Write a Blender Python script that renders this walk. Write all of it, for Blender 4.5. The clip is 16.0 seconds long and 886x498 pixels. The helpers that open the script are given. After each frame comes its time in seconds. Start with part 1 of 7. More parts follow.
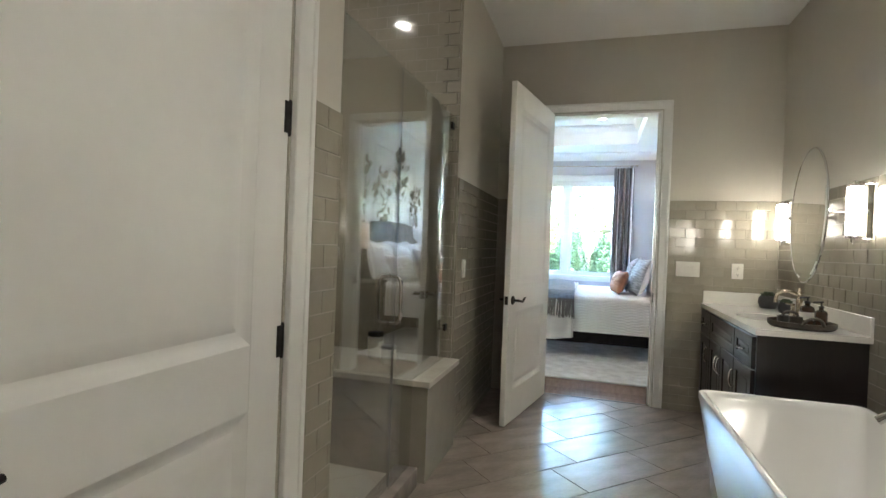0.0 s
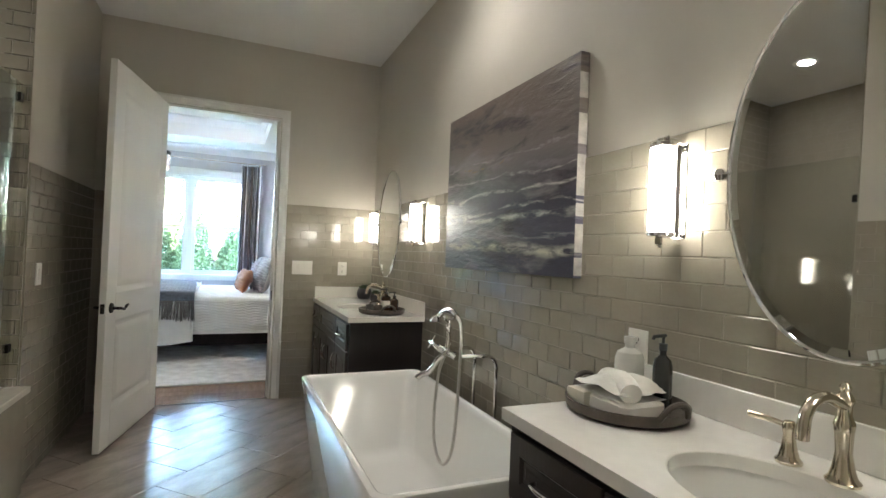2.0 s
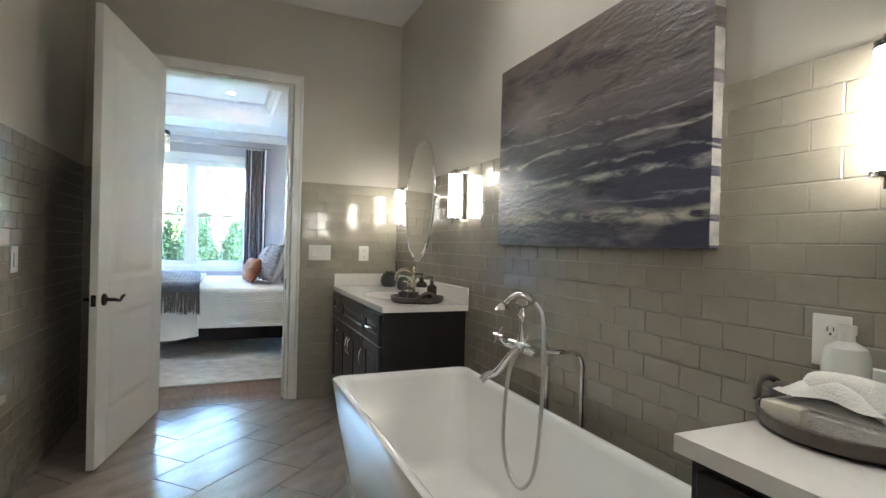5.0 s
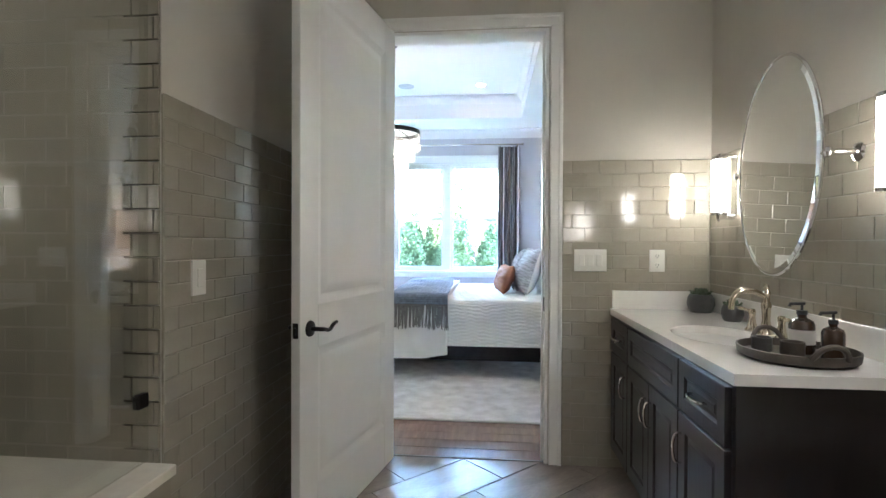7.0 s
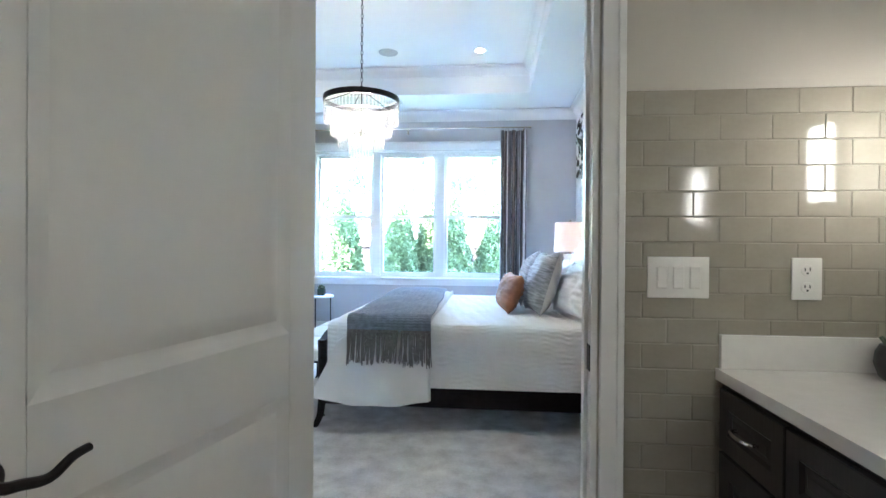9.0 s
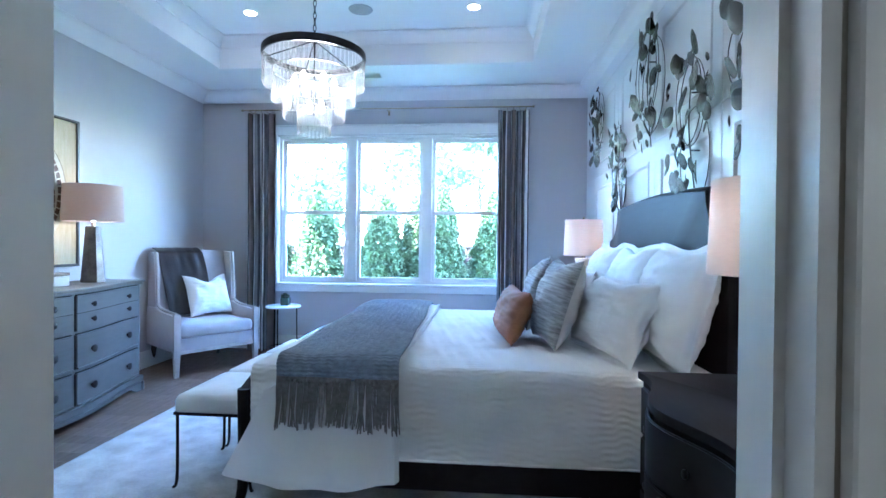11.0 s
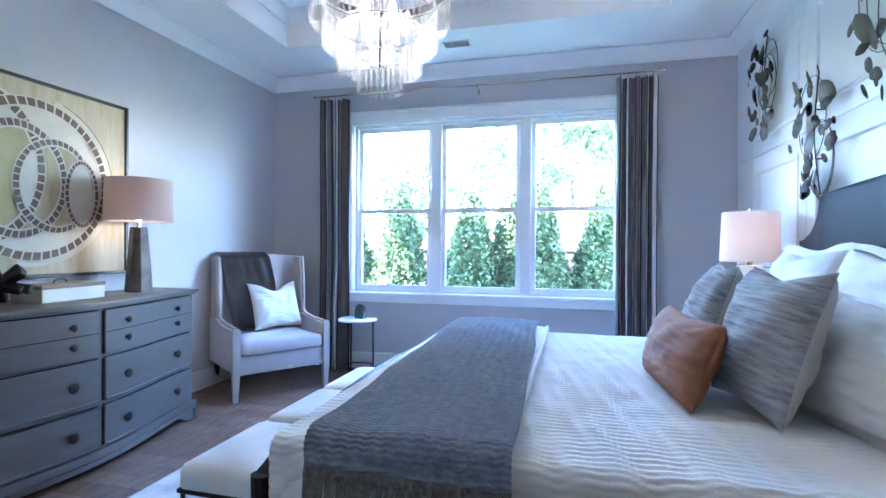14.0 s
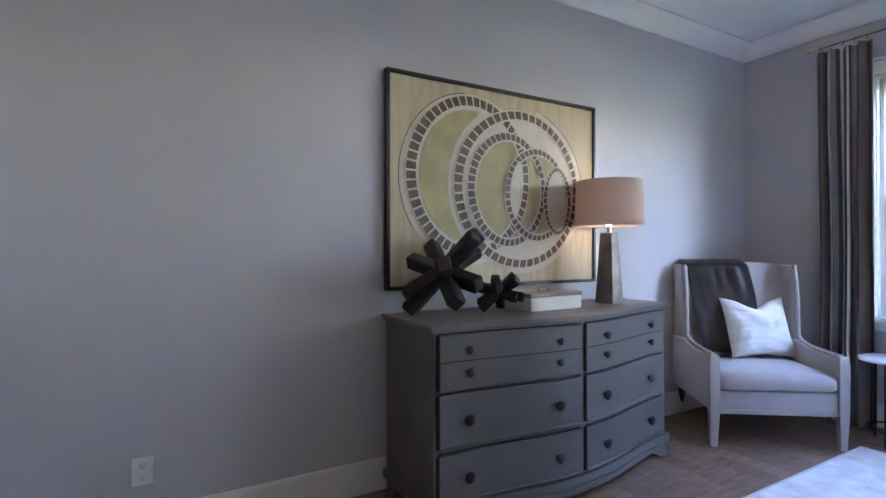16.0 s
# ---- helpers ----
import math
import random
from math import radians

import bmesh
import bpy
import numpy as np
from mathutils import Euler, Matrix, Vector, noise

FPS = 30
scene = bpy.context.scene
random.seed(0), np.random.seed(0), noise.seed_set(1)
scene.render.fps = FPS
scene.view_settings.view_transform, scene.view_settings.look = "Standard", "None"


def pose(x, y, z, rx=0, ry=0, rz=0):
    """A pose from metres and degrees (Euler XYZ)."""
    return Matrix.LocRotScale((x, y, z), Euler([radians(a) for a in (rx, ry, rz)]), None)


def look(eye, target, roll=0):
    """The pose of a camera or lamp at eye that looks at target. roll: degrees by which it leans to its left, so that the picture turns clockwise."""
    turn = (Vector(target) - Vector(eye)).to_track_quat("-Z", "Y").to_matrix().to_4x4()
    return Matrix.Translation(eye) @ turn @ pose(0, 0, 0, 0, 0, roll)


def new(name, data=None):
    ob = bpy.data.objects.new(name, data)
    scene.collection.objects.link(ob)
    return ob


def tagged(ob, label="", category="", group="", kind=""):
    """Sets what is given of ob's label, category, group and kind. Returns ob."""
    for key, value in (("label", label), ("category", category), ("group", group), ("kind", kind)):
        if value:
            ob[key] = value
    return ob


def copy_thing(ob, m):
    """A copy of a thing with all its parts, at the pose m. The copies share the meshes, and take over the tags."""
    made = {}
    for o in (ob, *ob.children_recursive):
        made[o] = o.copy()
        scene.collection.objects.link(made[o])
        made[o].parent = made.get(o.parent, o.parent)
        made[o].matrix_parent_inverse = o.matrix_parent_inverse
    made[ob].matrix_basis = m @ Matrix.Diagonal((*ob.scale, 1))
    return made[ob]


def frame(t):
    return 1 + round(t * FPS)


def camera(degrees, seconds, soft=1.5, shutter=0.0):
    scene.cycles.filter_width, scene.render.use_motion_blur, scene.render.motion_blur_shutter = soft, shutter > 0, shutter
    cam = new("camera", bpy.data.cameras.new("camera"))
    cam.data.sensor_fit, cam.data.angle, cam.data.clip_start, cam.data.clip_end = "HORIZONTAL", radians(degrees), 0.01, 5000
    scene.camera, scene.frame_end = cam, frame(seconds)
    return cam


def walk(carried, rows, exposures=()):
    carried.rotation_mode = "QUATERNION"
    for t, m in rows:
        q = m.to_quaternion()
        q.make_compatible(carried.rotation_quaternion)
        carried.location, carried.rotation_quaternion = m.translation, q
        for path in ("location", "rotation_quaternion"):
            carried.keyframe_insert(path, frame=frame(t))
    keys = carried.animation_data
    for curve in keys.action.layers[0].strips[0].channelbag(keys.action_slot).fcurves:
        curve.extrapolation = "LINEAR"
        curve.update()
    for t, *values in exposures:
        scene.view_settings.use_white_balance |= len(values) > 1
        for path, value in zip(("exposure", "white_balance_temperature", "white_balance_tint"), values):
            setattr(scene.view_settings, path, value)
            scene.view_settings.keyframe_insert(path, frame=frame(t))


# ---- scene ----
cam = camera(83.0, 16.0)
PATH = [
    (0, (-0.074, -4.479, 1.268), (-0.653, -2.565, 1.254), 2.2),
    (0.5, (-0.07, -4.526, 1.266), (-0.534, -2.581, 1.263), 2.3),
    (1, (-0.031, -4.552, 1.282), (-0.164, -2.556, 1.285), 2.2),
    (1.5, (0.008, -4.569, 1.292), (0.346, -2.598, 1.306), 2.4),
    (2, (0.033, -4.618, 1.306), (0.824, -2.781, 1.334), 2.3),
    (2.5, (0.06, -4.66, 1.297), (1.181, -3.004, 1.333), 2.1),
    (3, (0.083, -4.695, 1.254), (1.361, -3.157, 1.289), 1.9),
    (3.5, (0.07, -4.671, 1.22), (1.376, -3.157, 1.245), 1.9),
    (4, (0.077, -4.544, 1.217), (1.375, -3.022, 1.229), 1.8),
    (4.5, (0.074, -4.339, 1.219), (1.172, -2.668, 1.219), 1.6),
    (5, (-0.014, -4.076, 1.227), (0.773, -2.237, 1.217), 1.5),
    (7.3, (0.108, -2.687, 1.24), (-0.103, -0.698, 1.225), 0.2),
    (7.5, (0.109, -2.568, 1.242), (-0.093, -0.578, 1.231), 0.3),
    (8, (0.077, -2.224, 1.226), (-0.107, -0.232, 1.216), 0.5),
    (8.5, (0.065, -1.91, 1.234), (-0.123, 0.082, 1.222), 0.4),
    (9, (0.104, -1.558, 1.238), (-0.088, 0.432, 1.229), 0.4),
    (9.2, (0.107, -1.445, 1.239), (-0.086, 0.545, 1.232), 0.4),
    (11.3, (0.091, -0.383, 1.294), (-0.078, 1.61, 1.271), 0.5),
    (11.5, (0.093, -0.307, 1.281), (-0.077, 1.685, 1.266), 0.5),
    (12, (0.116, -0.139, 1.276), (-0.05, 1.854, 1.265), 0.5),
    (12.5, (0.129, 0.011, 1.278), (-0.035, 2.005, 1.267), 0.6),
    (13, (0.061, 0.156, 1.271), (-0.111, 2.149, 1.261), 0.7),
    (13.5, (-0.05, 0.295, 1.274), (-0.312, 2.278, 1.265), 0.6),
    (14, (-0.139, 0.454, 1.276), (-0.647, 2.388, 1.269), 0.3),
    (14.5, (-0.26, 0.596, 1.271), (-1.162, 2.381, 1.274), -0.1),
    (15, (-0.448, 0.687, 1.284), (-1.699, 2.247, 1.287), 0.1),
    (15.5, (-0.633, 0.713, 1.299), (-2.122, 2.048, 1.304), 0.1),
    (16, (-0.83, 0.76, 1.289), (-2.561, 1.762, 1.297), -0.1),
]
EXPOSURES = [(0, 7.33, 6100, 12), (4, 7.17, 5950, 12), (7.5, 7.40, 5700, 14), (9.2, 6.88, 5550, 13), (11.3, 6.40, 4780, 13), (13.5, 6.38, 5060, 19), (15, 6.08, 5450, 22), (16, 5.76, 6000, 28)]
walk(cam, [(t, look(eye, target, roll)) for t, eye, target, roll in PATH], EXPOSURES)

# ---- world, sun and daylight ----
world = bpy.data.worlds.new("world")
scene.world = world
world.use_nodes = True
wn = world.node_tree
sky = wn.nodes.new("ShaderNodeTexSky")
sky.sky_type, sky.sun_disc = "NISHITA", False
sky.sun_elevation, sky.sun_rotation = radians(52), radians(160)
sky.altitude, sky.air_density, sky.dust_density, sky.ozone_density = 100, 1.3, 0.8, 3.0
wn.links.new(sky.outputs[0], wn.nodes["Background"].inputs[0])
wn.nodes["Background"].inputs[1].default_value = 0.15

sun = new("sun", bpy.data.lights.new("sun", "SUN"))
sun.data.energy, sun.data.angle, sun.data.color = 2.0, radians(2), (1.0, 0.95, 0.88)
sun.matrix_world = look((-12, -2, 16), (0, 7, 0))



# ---- mesh helpers ----
def box(x0, x1, y0, y1, z0, z1, b=0.0, seg=1):
    """A box, its edges bevelled by b."""
    bm = bmesh.new()
    bmesh.ops.create_cube(bm, size=1)
    for v in bm.verts:
        v.co = (x0 + (v.co.x + 0.5) * (x1 - x0), y0 + (v.co.y + 0.5) * (y1 - y0), z0 + (v.co.z + 0.5) * (z1 - z0))
    if b:
        bmesh.ops.bevel(bm, geom=bm.edges[:], offset=b, segments=seg, profile=0.6, affect="EDGES", clamp_overlap=True)
    return bm


def join(*bms):
    """All given meshes in one."""
    out = bmesh.new()
    for b in bms:
        me = bpy.data.meshes.new("t")
        b.to_mesh(me)
        out.from_mesh(me)
        bpy.data.meshes.remove(me)
        b.free()
    return out


def moved(bm, m):
    bmesh.ops.transform(bm, matrix=m, verts=bm.verts)
    return bm


def lathe(profile, n=28):
    """Rows of (radius, z) turned round the z axis."""
    bm = bmesh.new()
    rings = []
    for r, z in profile:
        if r < 1e-5:
            rings.append([bm.verts.new((0, 0, z))])
        else:
            rings.append([bm.verts.new((r * math.cos(2 * math.pi * i / n), r * math.sin(2 * math.pi * i / n), z)) for i in range(n)])
    for a, b in zip(rings, rings[1:]):
        for i in range(n):
            j = (i + 1) % n
            if len(a) == 1 and len(b) > 1:
                bm.faces.new((a[0], b[j], b[i]))
            elif len(b) == 1 and len(a) > 1:
                bm.faces.new((a[i], a[j], b[0]))
            elif len(a) > 1:
                bm.faces.new((a[i], a[j], b[j], b[i]))
    bmesh.ops.recalc_face_normals(bm, faces=bm.faces)
    return bm


def smooth_line(points, steps=6, closed=False):
    """A Catmull-Rom line through the points."""
    p = [Vector(q) for q in points]
    n = len(p)
    out = []
    for i in range(n if closed else n - 1):
        if closed:
            a, b, c, d = p[i - 1], p[i], p[(i + 1) % n], p[(i + 2) % n]
        else:
            a, b, c, d = p[max(i - 1, 0)], p[i], p[i + 1], p[min(i + 2, n - 1)]
        for k in range(steps):
            t = k / steps
            out.append(0.5 * (2 * b + (c - a) * t + (2 * a - 5 * b + 4 * c - d) * t * t + (3 * b - a - 3 * c + d) * t ** 3))
    if not closed:
        out.append(p[-1])
    return out


def tube(points, r, n=8, closed=False, taper=1.0):
    """A round bar along the points, r thick at its start and r * taper at its end."""
    p = [Vector(q) for q in points]
    bm = bmesh.new()
    rings = []
    up = Vector((0, 0, 1))
    count = len(p)
    for i, q in enumerate(p):
        if closed:
            d = p[(i + 1) % count] - p[i - 1]
        else:
            d = p[min(i + 1, count - 1)] - p[max(i - 1, 0)]
        d.normalize()
        side = d.cross(up)
        if side.length < 0.1:
            side = d.cross(Vector((1, 0, 0)))
        side.normalize()
        up = side.cross(d).normalized()
        rr = r * (1 + (taper - 1) * i / max(count - 1, 1))
        rings.append([bm.verts.new(q + rr * (math.cos(2 * math.pi * k / n) * side + math.sin(2 * math.pi * k / n) * up)) for k in range(n)])
    for i in range(count if closed else count - 1):
        a, b = rings[i], rings[(i + 1) % count]
        for k in range(n):
            bm.faces.new((a[k], a[(k + 1) % n], b[(k + 1) % n], b[k]))
    if not closed:
        bm.faces.new(rings[0])
        bm.faces.new(rings[-1])
    bmesh.ops.recalc_face_normals(bm, faces=bm.faces)
    return bm


def prism(outline, d0, d1, axis="x", b=0.0):
    """A flat outline given a thickness from d0 to d1 along an axis. Outline pairs are (y, z), (x, z) or (x, y)."""
    def at(u, v, d):
        return (d, u, v) if axis == "x" else (u, d, v) if axis == "y" else (u, v, d)
    bm = bmesh.new()
    lo = [bm.verts.new(at(u, v, d0)) for u, v in outline]
    hi = [bm.verts.new(at(u, v, d1)) for u, v in outline]
    n = len(outline)
    caps = [bm.faces.new(lo), bm.faces.new(hi)]
    for i in range(n):
        bm.faces.new((lo[i], lo[(i + 1) % n], hi[(i + 1) % n], hi[i]))
    bmesh.ops.recalc_face_normals(bm, faces=bm.faces)
    if b:
        bmesh.ops.bevel(bm, geom=[e for f in caps for e in f.edges], offset=b, segments=2, profile=0.6, affect="EDGES")
    return bm


def sheet(f, nu, nv, thick=0.0, closed_u=False):
    """A surface of points f(u, v), u and v from 0 to 1, given a thickness along its normals."""
    bm = bmesh.new()
    g = [[bm.verts.new(f(i / nu, j / nv)) for j in range(nv + 1)] for i in range(nu if closed_u else nu + 1)]
    rows = len(g)
    for i in range(rows if closed_u else rows - 1):
        for j in range(nv):
            bm.faces.new((g[i][j], g[(i + 1) % rows][j], g[(i + 1) % rows][j + 1], g[i][j + 1]))
    bm.normal_update()
    if thick:
        bmesh.ops.solidify(bm, geom=bm.faces[:], thickness=thick)
        bmesh.ops.recalc_face_normals(bm, faces=bm.faces)
    return bm


def rounded_rect(x0, x1, y0, y1, r, n=6):
    out = []
    for cx, cy, a in ((x1 - r, y1 - r, 0), (x0 + r, y1 - r, 90), (x0 + r, y0 + r, 180), (x1 - r, y0 + r, 270)):
        for k in range(n + 1):
            t = radians(a + 90 * k / n)
            out.append((cx + r * math.cos(t), cy + r * math.sin(t)))
    return out


def rings_mesh(rings, cap_first=True, cap_last=True):
    """Rings of points, of one length, skinned to each other."""
    bm = bmesh.new()
    vs = [[bm.verts.new(p) for p in ring] for ring in rings]
    n = len(vs[0])
    for a, b in zip(vs, vs[1:]):
        for i in range(n):
            bm.faces.new((a[i], a[(i + 1) % n], b[(i + 1) % n], b[i]))
    if cap_first:
        bm.faces.new(vs[0])
    if cap_last:
        bm.faces.new(vs[-1])
    bmesh.ops.recalc_face_normals(bm, faces=bm.faces)
    return bm


def pillow(w, h, d, n=18, pinch=0.07, sag=0.0, flange=0.0, seed=0):
    """A stuffed pillow standing in the xz plane, w wide, h high, d thick, its foot at z = 0, with drawn-out corners."""
    bm = bmesh.new()
    grids = []
    for side in (-1, 1):
        g = []
        for i in range(n + 1):
            row = []
            for j in range(n + 1):
                u, v = 2 * i / n - 1, 2 * j / n - 1
                full = max(0.0, (1 - abs(u) ** 2.6) * (1 - abs(v) ** 2.6)) ** 0.5
                x = u * (1 - pinch * (1 - v * v)) * w / 2
                z = v * (1 - pinch * (1 - u * u)) * h / 2
                wob = noise.noise((u * 2.1 + seed, v * 2.1, side * 3.0 + seed)) * 0.12 + noise.noise((u * 4 + seed, v * 7, side + 7.0)) * 0.06
                crease = 0.0
                for cu, cv in ((-1, -1), (1, -1), (1, 1), (-1, 1)):
                    far = math.hypot(u - cu, v - cv)
                    crease += math.sin(13 * math.atan2(v - cv, u - cu) + seed + cu * 2 + cv) * math.exp(-far * 2.4) * min(1.0, far * 4)
                crease += 0.5 * noise.noise((u * 3.2 + 2 * v + seed, v * 9 - u * 2, side * 2.0))
                y = side * d / 2 * full * (1 + wob * 1.7) + 0.027 * d * crease * min(1.0, 2.2 * full)
                z -= sag * h * max(0.0, v) ** 2 * math.exp(-(u * 2.2) ** 2)
                row.append((x, y, z + h / 2))
            g.append(row)
        grids.append(g)
    front = [[bm.verts.new(p) for p in row] for row in grids[0]]
    back = [[front[i][j] if i in (0, n) or j in (0, n) else bm.verts.new(grids[1][i][j]) for j in range(n + 1)] for i in range(n + 1)]
    for g, flip in ((front, False), (back, True)):
        for i in range(n):
            for j in range(n):
                q = (g[i][j], g[i + 1][j], g[i + 1][j + 1], g[i][j + 1])
                bm.faces.new(q[::-1] if flip else q)
    if flange:
        edge = [front[i][0] for i in range(n)] + [front[n][j] for j in range(n)] + [front[n - i][n] for i in range(n)] + [front[0][n - j] for j in range(n)]
        mid = Vector((0, 0, h / 2))
        outer = []
        for k, v in enumerate(edge):
            away = (v.co - mid).normalized()
            outer.append(bm.verts.new(v.co + away * flange + Vector((0, 0.010 * math.sin(k * 0.21 + seed), 0))))
        for k in range(len(edge)):
            m = (k + 1) % len(edge)
            bm.faces.new((edge[k], edge[m], outer[m], outer[k]))
    bmesh.ops.recalc_face_normals(bm, faces=bm.faces)
    return bm


def mesh_of(bm, mats, smooth=35):
    me = bpy.data.meshes.new("mesh")
    bm.to_mesh(me)
    bm.free()
    for m in mats if isinstance(mats, (list, tuple)) else [mats]:
        me.materials.append(m)
    if smooth:
        me.shade_smooth()
        me.set_sharp_from_angle(angle=radians(smooth))
    return me


def part(name, bm, material, parent=None, label="", at=None, smooth=35):
    """One mesh object, under its thing or part if that is given."""
    ob = new(name, mesh_of(bm, material, smooth))
    ob.data.name = name
    if parent:
        ob.parent = parent
    if at is not None:
        ob.matrix_basis = at
    if label:
        tagged(ob, label)
    return ob


def thing(name, at, label, category, group=""):
    """An Empty at the base of a thing whose parts are its children."""
    ob = new(name)
    ob.empty_display_size = 0.1
    ob.matrix_basis = at
    return tagged(ob, label, category, group)


def solo(name, bm, material, label, category, group="", at=None, smooth=35):
    return tagged(part(name, bm, material, None, "", at, smooth), label, category, group)


def structure(name, bm, material, label="", smooth=35):
    ob = part(name, bm, material, None, "", None, smooth)
    return tagged(ob, label, "", "", "structure")


# ---- materials ----
def material(name, colour, rough=0.5, metal=0.0, vary=0.12, scale=6.0, bump=0.0, bump_scale=120.0, stretch=(1, 1, 1), coat=0.0, spec=0.5,
             colour2=None, sheen=0.0, per_object=0.0, trans=0.0, detail=4):
    """A surface with colour variation at two scales and fine relief, in metres of its object."""
    m = bpy.data.materials.new(name)
    m.use_nodes = True
    nt = m.node_tree
    bs = nt.nodes["Principled BSDF"]
    co = nt.nodes.new("ShaderNodeTexCoord")
    mp = nt.nodes.new("ShaderNodeMapping")
    mp.inputs["Scale"].default_value = stretch
    nt.links.new(co.outputs["Object"], mp.inputs[0])
    big = nt.nodes.new("ShaderNodeTexNoise")
    big.inputs["Scale"].default_value, big.inputs["Detail"].default_value = scale, detail
    nt.links.new(mp.outputs[0], big.inputs["Vector"])
    small = nt.nodes.new("ShaderNodeTexNoise")
    small.inputs["Scale"].default_value, small.inputs["Detail"].default_value = scale * 9, 3
    nt.links.new(mp.outputs[0], small.inputs["Vector"])
    mixf = nt.nodes.new("ShaderNodeMath")
    mixf.operation = "MULTIPLY_ADD"
    mixf.inputs[1].default_value = 0.35
    nt.links.new(small.outputs[0], mixf.inputs[0])
    nt.links.new(big.outputs[0], mixf.inputs[2])
    rng = nt.nodes.new("ShaderNodeMapRange")
    rng.inputs[1].default_value, rng.inputs[2].default_value = 0.45, 0.92
    nt.links.new(mixf.outputs[0], rng.inputs[0])
    mix = nt.nodes.new("ShaderNodeMix")
    mix.data_type = "RGBA"
    c2 = colour2 or tuple(min(1, c * (1 + vary)) for c in colour)
    c1 = colour if colour2 else tuple(c * (1 - vary) for c in colour)
    mix.inputs["A"].default_value, mix.inputs["B"].default_value = (*c1, 1), (*c2, 1)
    nt.links.new(rng.outputs[0], mix.inputs["Factor"])
    last = mix.outputs["Result"]
    if per_object:
        info = nt.nodes.new("ShaderNodeObjectInfo")
        r2 = nt.nodes.new("ShaderNodeMapRange")
        r2.inputs[3].default_value, r2.inputs[4].default_value = 1 - per_object, 1 + per_object
        nt.links.new(info.outputs["Random"], r2.inputs[0])
        hsv = nt.nodes.new("ShaderNodeHueSaturation")
        nt.links.new(r2.outputs[0], hsv.inputs["Value"])
        nt.links.new(last, hsv.inputs["Color"])
        last = hsv.outputs[0]
    nt.links.new(last, bs.inputs["Base Color"])
    bs.inputs["Roughness"].default_value, bs.inputs["Metallic"].default_value = rough, metal
    bs.inputs["Specular IOR Level"].default_value = spec
    bs.inputs["Coat Weight"].default_value, bs.inputs["Coat Roughness"].default_value = coat, 0.08
    bs.inputs["Sheen Weight"].default_value = sheen
    if bump:
        fine = nt.nodes.new("ShaderNodeTexNoise")
        fine.inputs["Scale"].default_value, fine.inputs["Detail"].default_value = bump_scale, 3
        nt.links.new(mp.outputs[0], fine.inputs["Vector"])
        bp = nt.nodes.new("ShaderNodeBump")
        bp.inputs["Strength"].default_value, bp.inputs["Distance"].default_value = min(1, bump), 0.004
        nt.links.new(fine.outputs[0], bp.inputs["Height"])
        nt.links.new(bp.outputs[0], bs.inputs["Normal"])
    return m


def glass(name, tint=(0.96, 0.98, 0.97), gloss=0.0, ior=1.45, power=4.5):
    """Thin clear glass: what lies behind it, and a mirror image that grows with the slant."""
    m = bpy.data.materials.new(name)
    m.use_nodes = True
    nt = m.node_tree
    nt.nodes.remove(nt.nodes["Principled BSDF"])
    tr, gl, mx, lw, pw, ma = (nt.nodes.new("ShaderNode" + k) for k in ("BsdfTransparent", "BsdfGlossy", "MixShader", "LayerWeight", "Math", "Math"))
    tr.inputs[0].default_value = (*tint, 1)
    gl.inputs["Roughness"].default_value = gloss
    lw.inputs[0].default_value = 0.5
    pw.operation, ma.operation = "POWER", "MULTIPLY_ADD"
    pw.inputs[1].default_value = power
    ma.inputs[1].default_value, ma.inputs[2].default_value = 0.9, ((ior - 1) / (ior + 1)) ** 2
    nt.links.new(lw.outputs["Facing"], pw.inputs[0])
    nt.links.new(pw.outputs[0], ma.inputs[0])
    nt.links.new(ma.outputs[0], mx.inputs[0])
    nt.links.new(tr.outputs[0], mx.inputs[1])
    nt.links.new(gl.outputs[0], mx.inputs[2])
    nt.links.new(mx.outputs[0], nt.nodes["Material Output"].inputs[0])
    return m


def glow(name, colour, strength):
    m = bpy.data.materials.new(name)
    m.use_nodes = True
    nt = m.node_tree
    nt.nodes.remove(nt.nodes["Principled BSDF"])
    e = nt.nodes.new("ShaderNodeEmission")
    e.inputs[0].default_value, e.inputs[1].default_value = (*colour, 1), strength
    nt.links.new(e.outputs[0], nt.nodes["Material Output"].inputs[0])
    return m


def shade_cloth(name, colour):
    """Lampshade linen, which lets some light through."""
    m = material(name, colour, 0.9, vary=0.04, scale=30, bump=0.3, bump_scale=300, stretch=(1, 1, 4))
    nt = m.node_tree
    tl, mx = nt.nodes.new("ShaderNodeBsdfTranslucent"), nt.nodes.new("ShaderNodeMixShader")
    tl.inputs[0].default_value = (*colour, 1)
    mx.inputs[0].default_value = 0.35
    nt.links.new(nt.nodes["Principled BSDF"].outputs[0], mx.inputs[1])
    nt.links.new(tl.outputs[0], mx.inputs[2])
    nt.links.new(mx.outputs[0], nt.nodes["Material Output"].inputs[0])
    return m


